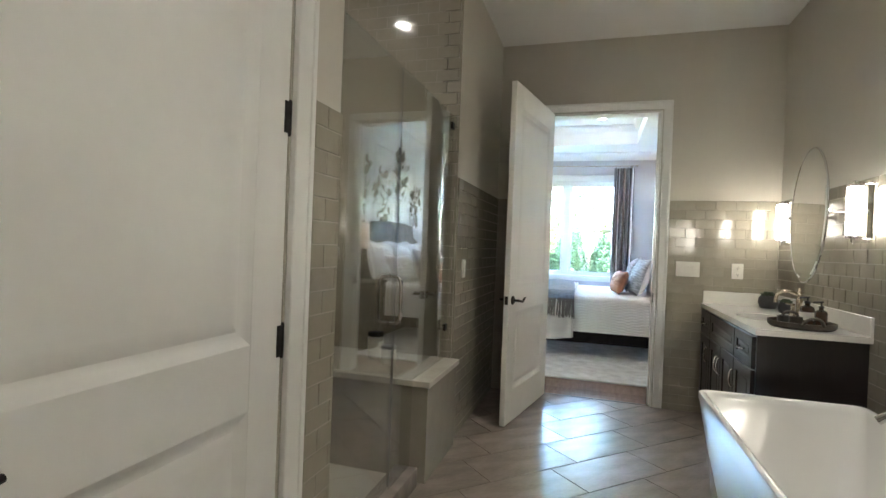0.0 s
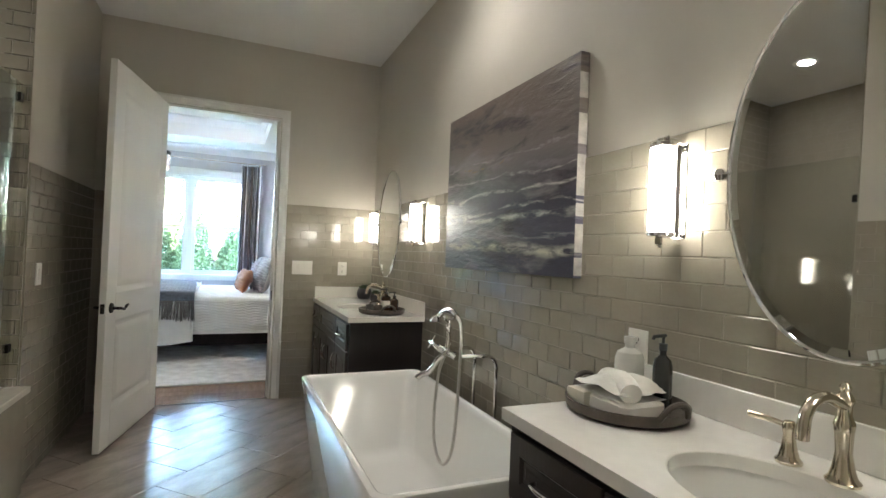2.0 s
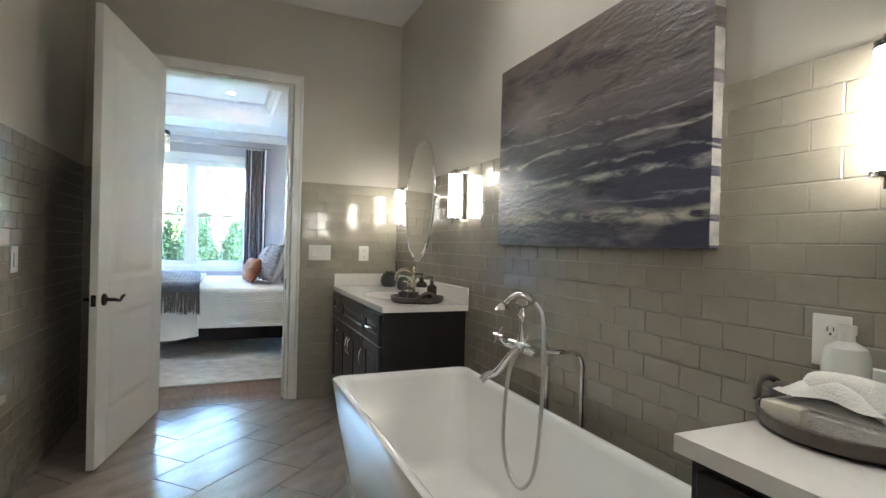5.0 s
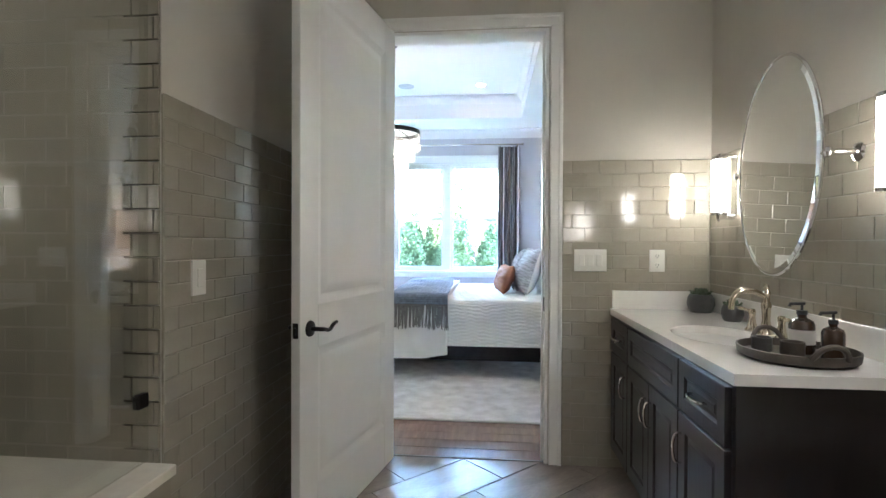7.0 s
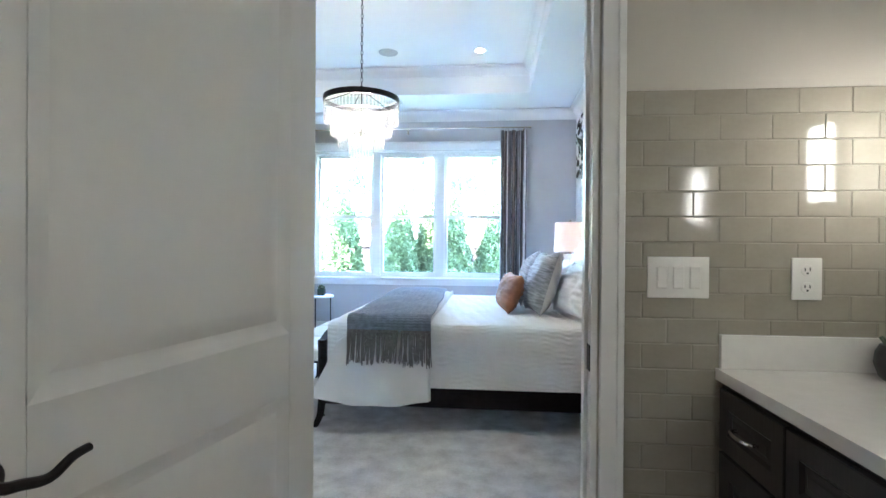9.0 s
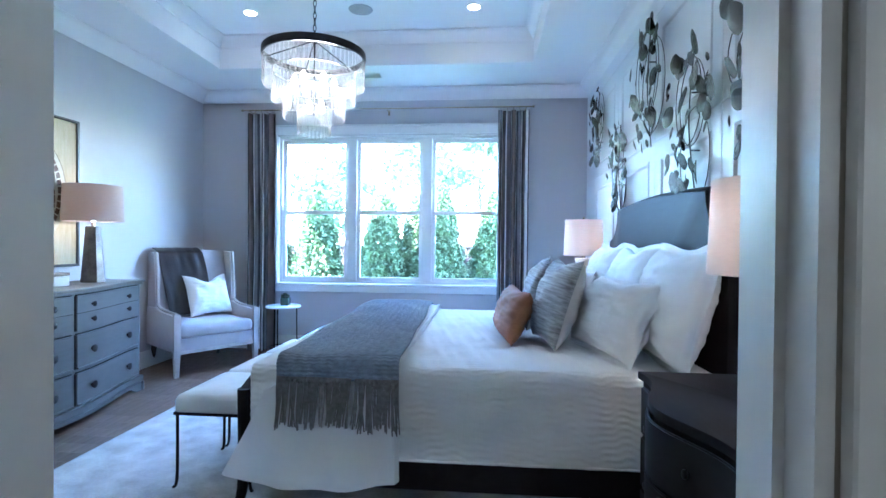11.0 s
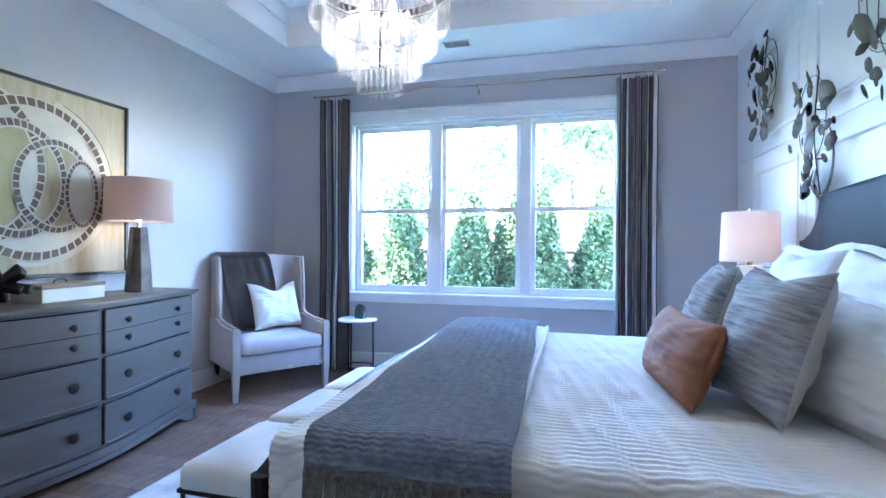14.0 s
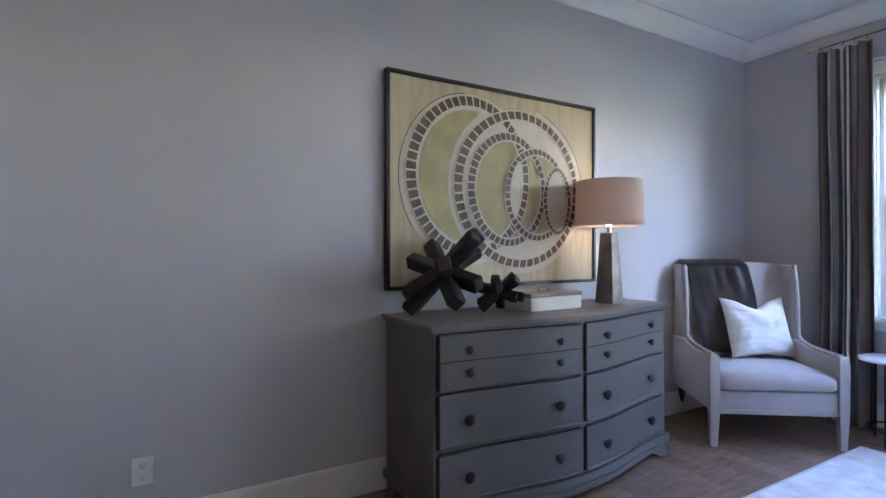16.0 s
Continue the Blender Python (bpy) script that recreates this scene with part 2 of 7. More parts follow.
def abstract_art(name):
    """Broad dry-brush streaks: greys above, slate blue below, white crests and touches of ochre."""
    m = bpy.data.materials.new(name)
    m.use_nodes = True
    nt = m.node_tree
    bs = nt.nodes["Principled BSDF"]
    bs.inputs["Roughness"].default_value = 0.45
    co, mp = nt.nodes.new("ShaderNodeTexCoord"), nt.nodes.new("ShaderNodeMapping")
    mp.inputs["Rotation"].default_value = (radians(-3), 0, 0)
    mp.inputs["Scale"].default_value = (1, 1.7, 6.5)
    nt.links.new(co.outputs["Object"], mp.inputs[0])

    def streak(scale, offset, lo, hi):
        n = nt.nodes.new("ShaderNodeTexNoise")
        n.inputs["Scale"].default_value, n.inputs["Detail"].default_value, n.inputs["Roughness"].default_value = scale, 6, 0.62
        n.inputs["Distortion"].default_value = 0.5
        add = nt.nodes.new("ShaderNodeVectorMath")
        add.inputs[1].default_value = (offset, offset, offset)
        nt.links.new(mp.outputs[0], add.inputs[0])
        nt.links.new(add.outputs[0], n.inputs["Vector"])
        r = nt.nodes.new("ShaderNodeMapRange")
        r.inputs[1].default_value, r.inputs[2].default_value = lo, hi
        nt.links.new(n.outputs[0], r.inputs[0])
        return r.outputs[0]

    sep = nt.nodes.new("ShaderNodeSeparateXYZ")
    nt.links.new(co.outputs["Object"], sep.inputs[0])
    ramp = nt.nodes.new("ShaderNodeValToRGB")
    rise = nt.nodes.new("ShaderNodeMapRange")
    rise.inputs[1].default_value, rise.inputs[2].default_value = 0.0, 0.88
    nt.links.new(sep.outputs[2], rise.inputs[0])
    nt.links.new(rise.outputs[0], ramp.inputs[0])
    el = ramp.color_ramp.elements
    el[0].position, el[0].color = 0.0, (0.075, 0.075, 0.11, 1)
    el[1].position, el[1].color = 1.0, (0.135, 0.105, 0.085, 1)
    for pos, col in ((0.10, (0.05, 0.05, 0.085, 1)), (0.22, (0.075, 0.075, 0.115, 1)), (0.36, (0.045, 0.045, 0.075, 1)), (0.46, (0.10, 0.09, 0.11, 1)), (0.62, (0.18, 0.155, 0.15, 1)), (0.80, (0.145, 0.118, 0.105, 1))):
        e = el.new(pos)
        e.color = col
    last = ramp.outputs[0]

    def blend(base, colour, f):
        mx = nt.nodes.new("ShaderNodeMix")
        mx.data_type = "RGBA"
        mx.inputs["B"].default_value = colour
        nt.links.new(f, mx.inputs["Factor"])
        nt.links.new(base, mx.inputs["A"])
        return mx.outputs["Result"]

    for colour, f in (((0.035, 0.03, 0.04, 1), streak(1.5, 3.0, 0.52, 0.66)), ((0.26, 0.235, 0.25, 1), streak(1.3, 9.0, 0.56, 0.76)), ((0.24, 0.15, 0.05, 1), streak(1.6, 29.0, 0.67, 0.73))):
        last = blend(last, colour, f)

    def op(kind, p, q):
        n = nt.nodes.new("ShaderNodeMath")
        n.operation, n.use_clamp = kind, kind == "SUBTRACT" and p == 1.0
        for k, v in enumerate((p, q)):
            if isinstance(v, float):
                n.inputs[k].default_value = v
            else:
                nt.links.new(v, n.inputs[k])
        return n.outputs[0]

    # wave crests: broken pale strokes that wander about a level
    for level, thick, off, colour in ((0.115, 0.034, 1.0, (0.66, 0.62, 0.52, 1)), (0.17, 0.009, 5.0, (0.30, 0.29, 0.32, 1)), (0.255, 0.026, 8.0, (0.60, 0.58, 0.55, 1)), (0.31, 0.010, 13.0, (0.44, 0.42, 0.42, 1)),
                                      (0.385, 0.014, 17.0, (0.60, 0.57, 0.53, 1)), (0.46, 0.009, 23.0, (0.42, 0.39, 0.38, 1)), (0.56, 0.008, 31.0, (0.33, 0.30, 0.30, 1))):
        wander = op("MULTIPLY", streak(0.8, off, 0.3, 0.7), 0.07)
        away = op("ABSOLUTE", op("SUBTRACT", op("SUBTRACT", sep.outputs[2], wander), level - 0.035), 0.0)
        line = op("SUBTRACT", 1.0, op("DIVIDE", away, thick))
        broken = op("MULTIPLY", line, streak(4.0, off + 40.0, 0.40, 0.58))
        last = blend(last, colour, broken)
    nt.links.new(last, bs.inputs["Base Color"])
    bp = nt.nodes.new("ShaderNodeBump")
    bp.inputs["Strength"].default_value, bp.inputs["Distance"].default_value = 0.5, 0.004
    nt.links.new(streak(6, 2.0, 0.3, 0.7), bp.inputs["Height"])
    nt.links.new(bp.outputs[0], bs.inputs["Normal"])
    return m


PAINT_BATH = material("bath_wall_paint", (0.53, 0.495, 0.43), 0.6, vary=0.03, scale=1.5, bump=0.12, bump_scale=260)
PAINT_BED = material("bedroom_wall_paint", (0.51, 0.49, 0.498), 0.6, vary=0.03, scale=1.5, bump=0.12, bump_scale=260)
CEIL = material("ceiling_paint", (0.80, 0.79, 0.77), 0.7, vary=0.02, scale=2, bump=0.1, bump_scale=200)
TRIM = material("white_trim_paint", (0.78, 0.77, 0.74), 0.32, vary=0.03, scale=3, bump=0.06, bump_scale=90)
TILE = material("glazed_wall_tile", (0.345, 0.315, 0.255), 0.10, vary=0.06, scale=9, bump=0.10, bump_scale=14, coat=0.4, per_object=0.05)
GROUT = material("wall_grout", (0.35, 0.322, 0.262), 0.85, vary=0.08, scale=30, bump=0.4, bump_scale=300)
FLOOR_TILE = material("stone_look_floor_tile", (0.30, 0.255, 0.22), 0.21, vary=0.22, scale=3.5, bump=0.15, bump_scale=60, stretch=(1, 3, 1), per_object=0.12)
FLOOR_GROUT = material("floor_grout", (0.215, 0.185, 0.16), 0.9, vary=0.1, scale=40)
OAK = material("brown_floor_boards", (0.235, 0.155, 0.112), 0.27, vary=0.22, scale=3, bump=0.12, bump_scale=40, stretch=(10, 1, 1), per_object=0.12)
ESPRESSO = material("espresso_stained_wood", (0.017, 0.012, 0.012), 0.33, vary=0.3, scale=5, bump=0.12, bump_scale=60, stretch=(1, 1, 0.1), coat=0.1)
QUARTZ = material("white_quartz", (0.78, 0.76, 0.72), 0.16, vary=0.03, scale=25, detail=6)
PORCELAIN = material("white_glazed_porcelain", (0.80, 0.79, 0.76), 0.07, vary=0.01, scale=3, coat=0.5)
CHROME = material("polished_chrome", (0.72, 0.71, 0.70), 0.08, 1.0, vary=0.03, scale=20)
NICKEL = material("warm_polished_nickel", (0.62, 0.56, 0.45), 0.14, 1.0, vary=0.05, scale=20)
BRONZE = material("oil_rubbed_bronze", (0.025, 0.022, 0.02), 0.38, 0.7, vary=0.3, scale=40)
MIRROR = material("silvered_mirror", (0.88, 0.89, 0.88), 0.015, 1.0, vary=0.0)
GLASS = glass("clear_glass")
SHOWER_GLASS = glass("shower_glass", (0.94, 0.95, 0.93), ior=1.52, power=2.7)
OPAL = glow("lit_opal_glass", (1.0, 0.92, 0.74), 0.24)
CAN_GLOW = glow("lit_recessed_lens", (1.0, 0.94, 0.82), 1.0)
PLATE = material("white_plastic", (0.78, 0.76, 0.71), 0.3, vary=0.02)
DARK = material("dark_slot", (0.03, 0.03, 0.03), 0.6)

# ---- the plan, in metres: the door wall's bath face is y = 0 ----
BX0, BX1, BY0 = -0.93, 1.30, -5.10
BED_X0, BED_X1, BED_Y0, BED_Y1 = -3.36, 1.25, 0.14, 5.35
BATH_H, BED_H, TRAY_H = 3.08, 3.10, 3.42
DOOR_X0, DOOR_X1, DOOR_H = -0.53, 0.425, 2.455
SHOWER_X0, SHOWER_Y0, SHOWER_Y1 = -2.40, -2.93, -1.38
CLOSET_Y0, CLOSET_Y1 = -4.17, -3.225
WIN_X0, WIN_X1, WIN_Z0, WIN_Z1 = -2.42, 0.30, 0.80, 2.57
TILE_TOP = 1.709

# floors
structure("floor_bath", box(BX0 - 1.6, BX1 + 0.15, BY0 - 0.15, 0.02, -0.12, -0.006), FLOOR_GROUT, "stone-look tile floor laid on the diagonal")
structure("floor_bedroom", box(BED_X0 - 0.15, BED_X1 + 0.15, 0.02, BED_Y1 + 0.15, -0.12, -0.004), DARK, "brown timber board floor")

# door wall between bath and bedroom
wall_door = structure("wall_north", join(
    box(BED_X0 - 0.14, DOOR_X0, 0, 0.07, 0, 3.6), box(DOOR_X1, 1.45, 0, 0.07, 0, 3.6), box(DOOR_X0, DOOR_X1, 0, 0.07, DOOR_H, 3.6)), PAINT_BATH, "warm greige painted wall above glazed tile")
structure("wall_south", join(
    box(BED_X0 - 0.14, DOOR_X0, 0.07, BED_Y0, 0, 3.6), box(DOOR_X1, 1.45, 0.07, BED_Y0, 0, 3.6), box(DOOR_X0, DOOR_X1, 0.07, BED_Y0, DOOR_H, 3.6)), PAINT_BED, "pale grey painted bedroom wall")
# bath walls
wall_bath_east = structure("wall_east", box(BX1, BX1 + 0.15, BY0 - 0.15, 0, 0, 3.3), PAINT_BATH, "warm greige painted wall above glazed tile")
structure("wall_rear", box(-2.5, BX1, BY0 - 0.15, BY0, 0, 3.3), PAINT_BATH, "plain greige painted wall")
wall_bath_west = structure("wall_west", join(
    box(BX0 - 0.12, BX0, SHOWER_Y1, 0, 0, 3.3),
    box(BX0 - 0.12, BX0, CLOSET_Y1, SHOWER_Y0, 0, 3.3),
    box(BX0 - 0.12, BX0, BY0, CLOSET_Y0, 0, 3.3),
    box(BX0 - 0.12, BX0, CLOSET_Y0, CLOSET_Y1, DOOR_H, 3.3)), PAINT_BATH, "warm greige painted wall above glazed tile")
structure("wall_closet", box(BX0 - 0.5, BX0 - 0.4, BY0, SHOWER_Y0 - 0.12, 0, 3.3), PAINT_BATH, "plain wall behind the closed door")
structure("ceiling_bath", box(-2.55, BX1 + 0.15, BY0 - 0.15, 0.0, BATH_H, BATH_H + 0.1), CEIL, "white painted bathroom ceiling")
# shower recess
shower_back = structure("wall_shower", join(
    box(SHOWER_X0 - 0.1, SHOWER_X0, SHOWER_Y0 - 0.12, SHOWER_Y1 + 0.12, 0, 3.3),
    box(SHOWER_X0, BX0 - 0.12, SHOWER_Y1, SHOWER_Y1 + 0.12, 0, 3.3),
    box(SHOWER_X0, BX0 - 0.12, SHOWER_Y0 - 0.12, SHOWER_Y0, 0, 3.3)), GROUT, "glazed tiles from floor to ceiling in the shower")
# bedroom walls
structure("wall_bedroom_west", box(BED_X0 - 0.14, BED_X0, BED_Y0, BED_Y1 + 0.16, 0, 3.6), PAINT_BED, "pale grey painted bedroom wall")
wall_panel = structure("wall_bedroom_east", box(BED_X1, BED_X1 + 0.2, BED_Y0, BED_Y1 + 0.16, 0, 3.6), TRIM, "white panelled feature wall behind the bed")
structure("wall_window", join(
    box(BED_X0, WIN_X0, BED_Y1, BED_Y1 + 0.16, 0, 3.6), box(WIN_X1, BED_X1, BED_Y1, BED_Y1 + 0.16, 0, 3.6),
    box(WIN_X0, WIN_X1, BED_Y1, BED_Y1 + 0.16, 0, WIN_Z0), box(WIN_X0, WIN_X1, BED_Y1, BED_Y1 + 0.16, WIN_Z1, 3.6)), PAINT_BED, "pale grey painted wall round a wide window")

# bedroom ceiling with its raised tray
TX0, TX1, TY0, TY1 = -2.70, 0.55, 0.85, 4.54
bm = join(box(BED_X0, TX0, BED_Y0, BED_Y1, BED_H, BED_H + 0.08), box(TX1, BED_X1, BED_Y0, BED_Y1, BED_H, BED_H + 0.08),
          box(TX0, TX1, BED_Y0, TY0, BED_H, BED_H + 0.08), box(TX0, TX1, TY1, BED_Y1, BED_H, BED_H + 0.08),
          box(TX0 - 0.02, TX0, TY0 - 0.02, TY1 + 0.02, BED_H + 0.08, TRAY_H + 0.02), box(TX1, TX1 + 0.02, TY0 - 0.02, TY1 + 0.02, BED_H + 0.08, TRAY_H + 0.02),
          box(TX0, TX1, TY0 - 0.02, TY0, BED_H + 0.08, TRAY_H + 0.02), box(TX0, TX1, TY1, TY1 + 0.02, BED_H + 0.08, TRAY_H + 0.02),
          box(TX0 - 0.3, TX1 + 0.3, TY0 - 0.3, TY1 + 0.3, TRAY_H + 0.02, TRAY_H + 0.12), box(TX0, TX1, TY0, TY1, TRAY_H, TRAY_H + 0.02))
structure("ceiling_bedroom", bm, CEIL, "white tray ceiling with stepped edge")
# unseen slab, added only to keep sun and sky off the rooms
structure("roof_deck", box(-4.2, 2.2, -6, 6.0, 3.62, 3.75), CEIL, "unseen slab added above the ceilings to block sun and sky")


def crown(x0, x1, y0, y1, z, drop, out, mat, name):
    """A moulding that runs round the inside of a rectangle, below the height z."""
    prof = [(0, -drop), (0.012, -drop), (0.014, -drop + 0.014), (0.55 * out, -0.42 * drop), (out - 0.014, -0.016), (out, -0.012), (out, 0), (0, 0)]
    rings = []
    for d, h in prof:
        rings.append([(x0 + d, y0 + d, z + h), (x1 - d, y0 + d, z + h), (x1 - d, y1 - d, z + h), (x0 + d, y1 - d, z + h)])
    return structure(name, rings_mesh(rings, False, False), mat, "white painted crown moulding")


crown(BED_X0, BED_X1, BED_Y0, BED_Y1, BED_H - 0.001, 0.13, 0.12, CEIL, "crown_moulding")
crown(TX0, TX1, TY0, TY1, TRAY_H - 0.001, 0.11, 0.09, CEIL, "tray_moulding")


def base_run(name, x0, y0, x1, y1, inx, iny, mat=TRIM, h=0.17, t=0.016):
    """A baseboard with a shaped top, from one corner to the other, standing proud towards (inx, iny)."""
    prof = [(0, 0), (t, 0), (t, h - 0.045), (t * 0.7, h - 0.03), (t * 0.75, h - 0.018), (t * 0.35, h), (0, h)]
    bm = bmesh.new()
    a = [bm.verts.new((x0 + inx * d, y0 + iny * d, z)) for d, z in prof]
    b = [bm.verts.new((x1 + inx * d, y1 + iny * d, z)) for d, z in prof]
    for i in range(len(prof)):
        j = (i + 1) % len(prof)
        bm.faces.new((a[i], a[j], b[j], b[i]))
    bm.faces.new(a)
    bm.faces.new(b)
    bmesh.ops.recalc_face_normals(bm, faces=bm.faces)
    return structure(name, bm, mat, "white painted baseboard")


base_run("baseboard", BED_X0, BED_Y0, BED_X0, BED_Y1, 1, 0)
base_run("baseboard", BED_X0, BED_Y1, BED_X1, BED_Y1, 0, -1)
base_run("baseboard", BED_X0, BED_Y0, DOOR_X0 - 0.11, BED_Y0, 0, 1)
base_run("baseboard", DOOR_X1 + 0.11, BED_Y0, BED_X1, BED_Y0, 0, 1)


def casing(name, lo, hi, top, face, out, axis, w=0.095, t=0.022):
    """Door or window trim on one face of a wall: two legs and a head, with a stepped edge."""
    def bar(u0, u1, z0, z1):
        a, b = sorted((face, face + out * t))
        c, d = sorted((face, face + out * (t + 0.006)))
        e = 0.02
        if axis == "y":
            return [box(u0, u1, a, b, z0, z1, 0.003)]
        return [box(a, b, u0, u1, z0, z1, 0.003)]
    obs = join(*bar(lo - w, lo - 0.006, 0, top + 0.006), *bar(hi + 0.006, hi + w, 0, top + 0.006), *bar(lo - w, hi + w, top + 0.006, top + w),
               *[moved(x, Matrix.Translation((0, out * 0.006, 0) if axis == "y" else (out * 0.006, 0, 0))) for x in
                 (bar(lo - w, lo - w + 0.022, 0, top + w) + bar(hi + w - 0.022, hi + w, 0, top + w) + bar(lo - w, hi + w, top + w - 0.022, top + w))])
    return structure(name, obs, TRIM, "white painted door casing")


casing("door_trim", DOOR_X0, DOOR_X1, DOOR_H, 0.0, -1, "y", 0.075)
casing("door_trim", DOOR_X0, DOOR_X1, DOOR_H, BED_Y0, 1, "y", 0.075)
structure("door_jamb", join(box(DOOR_X0 - 0.0, DOOR_X0 + 0.018, -0.004, BED_Y0 + 0.004, 0, DOOR_H), box(DOOR_X1 - 0.018, DOOR_X1, -0.004, BED_Y0 + 0.004, 0, DOOR_H),
                            box(DOOR_X0 + 0.018, DOOR_X1 - 0.018, -0.004, BED_Y0 + 0.004, DOOR_H - 0.018, DOOR_H),
                            box(DOOR_X0 + 0.018, DOOR_X0 + 0.03, 0.045, 0.085, 0, DOOR_H - 0.018), box(DOOR_X1 - 0.03, DOOR_X1 - 0.018, 0.045, 0.085, 0, DOOR_H - 0.018)),
          TRIM, "white painted door jamb with a stop")
solo("strike_plate", box(DOOR_X1 - 0.0215, DOOR_X1 - 0.0182, 0.005, 0.043, 0.86, 0.94, 0.001), BRONZE, "dark bronze strike plate on the white jamb", "door hardware")
casing("door_trim", CLOSET_Y0, CLOSET_Y1, DOOR_H, BX0, 1, "x")


def panel_door(name, width, height, label):
    """A two-panel door leaf: x from 0 at the hinges to the width, faces at y = 0 and y = 0.04."""
    leaf = thing(name, Matrix(), label, "door")
    st, lock0, lock1, bot, top = 0.135, 0.80, 0.975, 0.23, height - 0.16
    part("stile", box(0, st, 0, 0.04, 0, height, 0.002), TRIM, leaf)
    part("stile", box(width - st, width, 0, 0.04, 0, height, 0.002), TRIM, leaf)
    for z0, z1 in ((0, bot), (lock0, lock1), (top, height)):
        part("rail", box(st, width - st, 0, 0.04, z0, z1), TRIM, leaf)
    for z0, z1 in ((bot, lock0), (lock1, top)):
        x0, x1 = st, width - st
        rings = []
        for inset, depth in ((0, 0.0), (0.012, 0.004), (0.03, 0.011), (0.04, 0.012), (0.075, 0.003), (0.085, 0.003)):
            rings.append((inset, depth))
        for side in (0, 1):
            loops = [[(x0 + i, (d if side == 0 else 0.04 - d), z0 + i), (x1 - i, (d if side == 0 else 0.04 - d), z0 + i),
                      (x1 - i, (d if side == 0 else 0.04 - d), z1 - i), (x0 + i, (d if side == 0 else 0.04 - d), z1 - i)] for i, d in rings]
            part("door_panel", rings_mesh(loops, False, True), TRIM, leaf, smooth=20)
    return leaf


def lever(leaf, x, z, face, out, way):
    """A curved bronze lever on a round rose."""
    rose = moved(lathe([(0, 0.012), (0.022, 0.012), (0.031, 0.007), (0.033, 0), (0, 0)], 24), pose(x, face, z, 90 if out < 0 else -90))
    h = part("door_handle", rose, BRONZE, leaf, "dark bronze curved lever handle")
    line = smooth_line([(x, face + out * 0.01, z), (x, face + out * 0.05, z), (x + way * 0.02, face + out * 0.055, z - 0.003), (x + way * 0.06, face + out * 0.055, z - 0.010),
                        (x + way * 0.095, face + out * 0.055, z + 0.008), (x + way * 0.125, face + out * 0.052, z + 0.012)], 5)
    part("lever_arm", tube(line, 0.0095, 10, taper=0.75), BRONZE, h)


def hinges(leaf, zs, face):
    for z in zs:
        h = part("hinge", join(moved(lathe([(0, -0.052), (0.004, -0.052), (0.0065, -0.047), (0.0065, 0.047), (0.004, 0.052), (0, 0.052)], 10), pose(-0.004, face, z)),
                               box(0.0, 0.022, face + 0.001, face + 0.004, z - 0.045, z + 0.045)), BRONZE, leaf, "dark bronze butt hinge")


# open door leaf between bath and bedroom: hinged at the opening's west side, swung into the bath
leaf = panel_door("door_1", 0.965, 2.43, "white two-panel door standing open into the bathroom")
leaf.matrix_basis = pose(DOOR_X0 + 0.045, -0.03, 0.012, 0, 0, -101.2)
lever(leaf, 0.965 - 0.07, 0.885, 0.04, 1, -1)
lever(leaf, 0.965 - 0.07, 0.885, 0.0, -1, -1)
part("latch_plate", box(0.9645, 0.967, 0.008, 0.032, 0.855, 0.915), BRONZE, leaf, "dark bronze latch plate")
part("latch_bolt", box(0.967, 0.977, 0.013, 0.027, 0.872, 0.898, 0.002), BRONZE, leaf)
hinges(leaf, (0.25, 0.87, 1.55, 2.2), 0.0)

# closed closet door in the west wall, its hinge knuckles on the bath side
closet = panel_door("door_2", CLOSET_Y1 - CLOSET_Y0 - 0.012, 2.43, "white two-panel closet door, closed, with dark hinges")
closet.matrix_basis = pose(BX0 - 0.038, CLOSET_Y1 - 0.008, 0.012, 0, 0, -90)
hinges(closet, (0.30, 0.965, 1.605, 2.24), -0.004 + 0.04 + 0.004)
lever(closet, CLOSET_Y1 - CLOSET_Y0 - 0.012 - 0.07, 0.885, 0.04, 1, -1)

# ---- window ----
window = thing("window_1", Matrix(), "wide white window of three double-hung units", "window")
window["kind"] = "structure"
WY = BED_Y1 + 0.05
part("window_frame", join(box(WIN_X0, WIN_X0 + 0.04, WY, WY + 0.09, WIN_Z0, WIN_Z1), box(WIN_X1 - 0.04, WIN_X1, WY, WY + 0.09, WIN_Z0, WIN_Z1),
                          box(WIN_X0 + 0.04, WIN_X1 - 0.04, WY, WY + 0.09, WIN_Z1 - 0.04, WIN_Z1), box(WIN_X0 + 0.04, WIN_X1 - 0.04, WY, WY + 0.09, WIN_Z0, WIN_Z0 + 0.035)), TRIM, window)
part("window_sill", join(box(WIN_X0 - 0.09, WIN_X1 + 0.09, BED_Y1 - 0.045, BED_Y1 - 0.001, WIN_Z0 - 0.03, WIN_Z0 + 0.004, 0.006, 2), box(WIN_X0, WIN_X1, BED_Y1 - 0.002, WY, WIN_Z0 - 0.002, WIN_Z0 + 0.004)), TRIM, window)
part("apron", box(WIN_X0 - 0.07, WIN_X1 + 0.07, BED_Y1 - 0.018, BED_Y1 - 0.001, WIN_Z0 - 0.10, WIN_Z0 - 0.03, 0.003), TRIM, window)
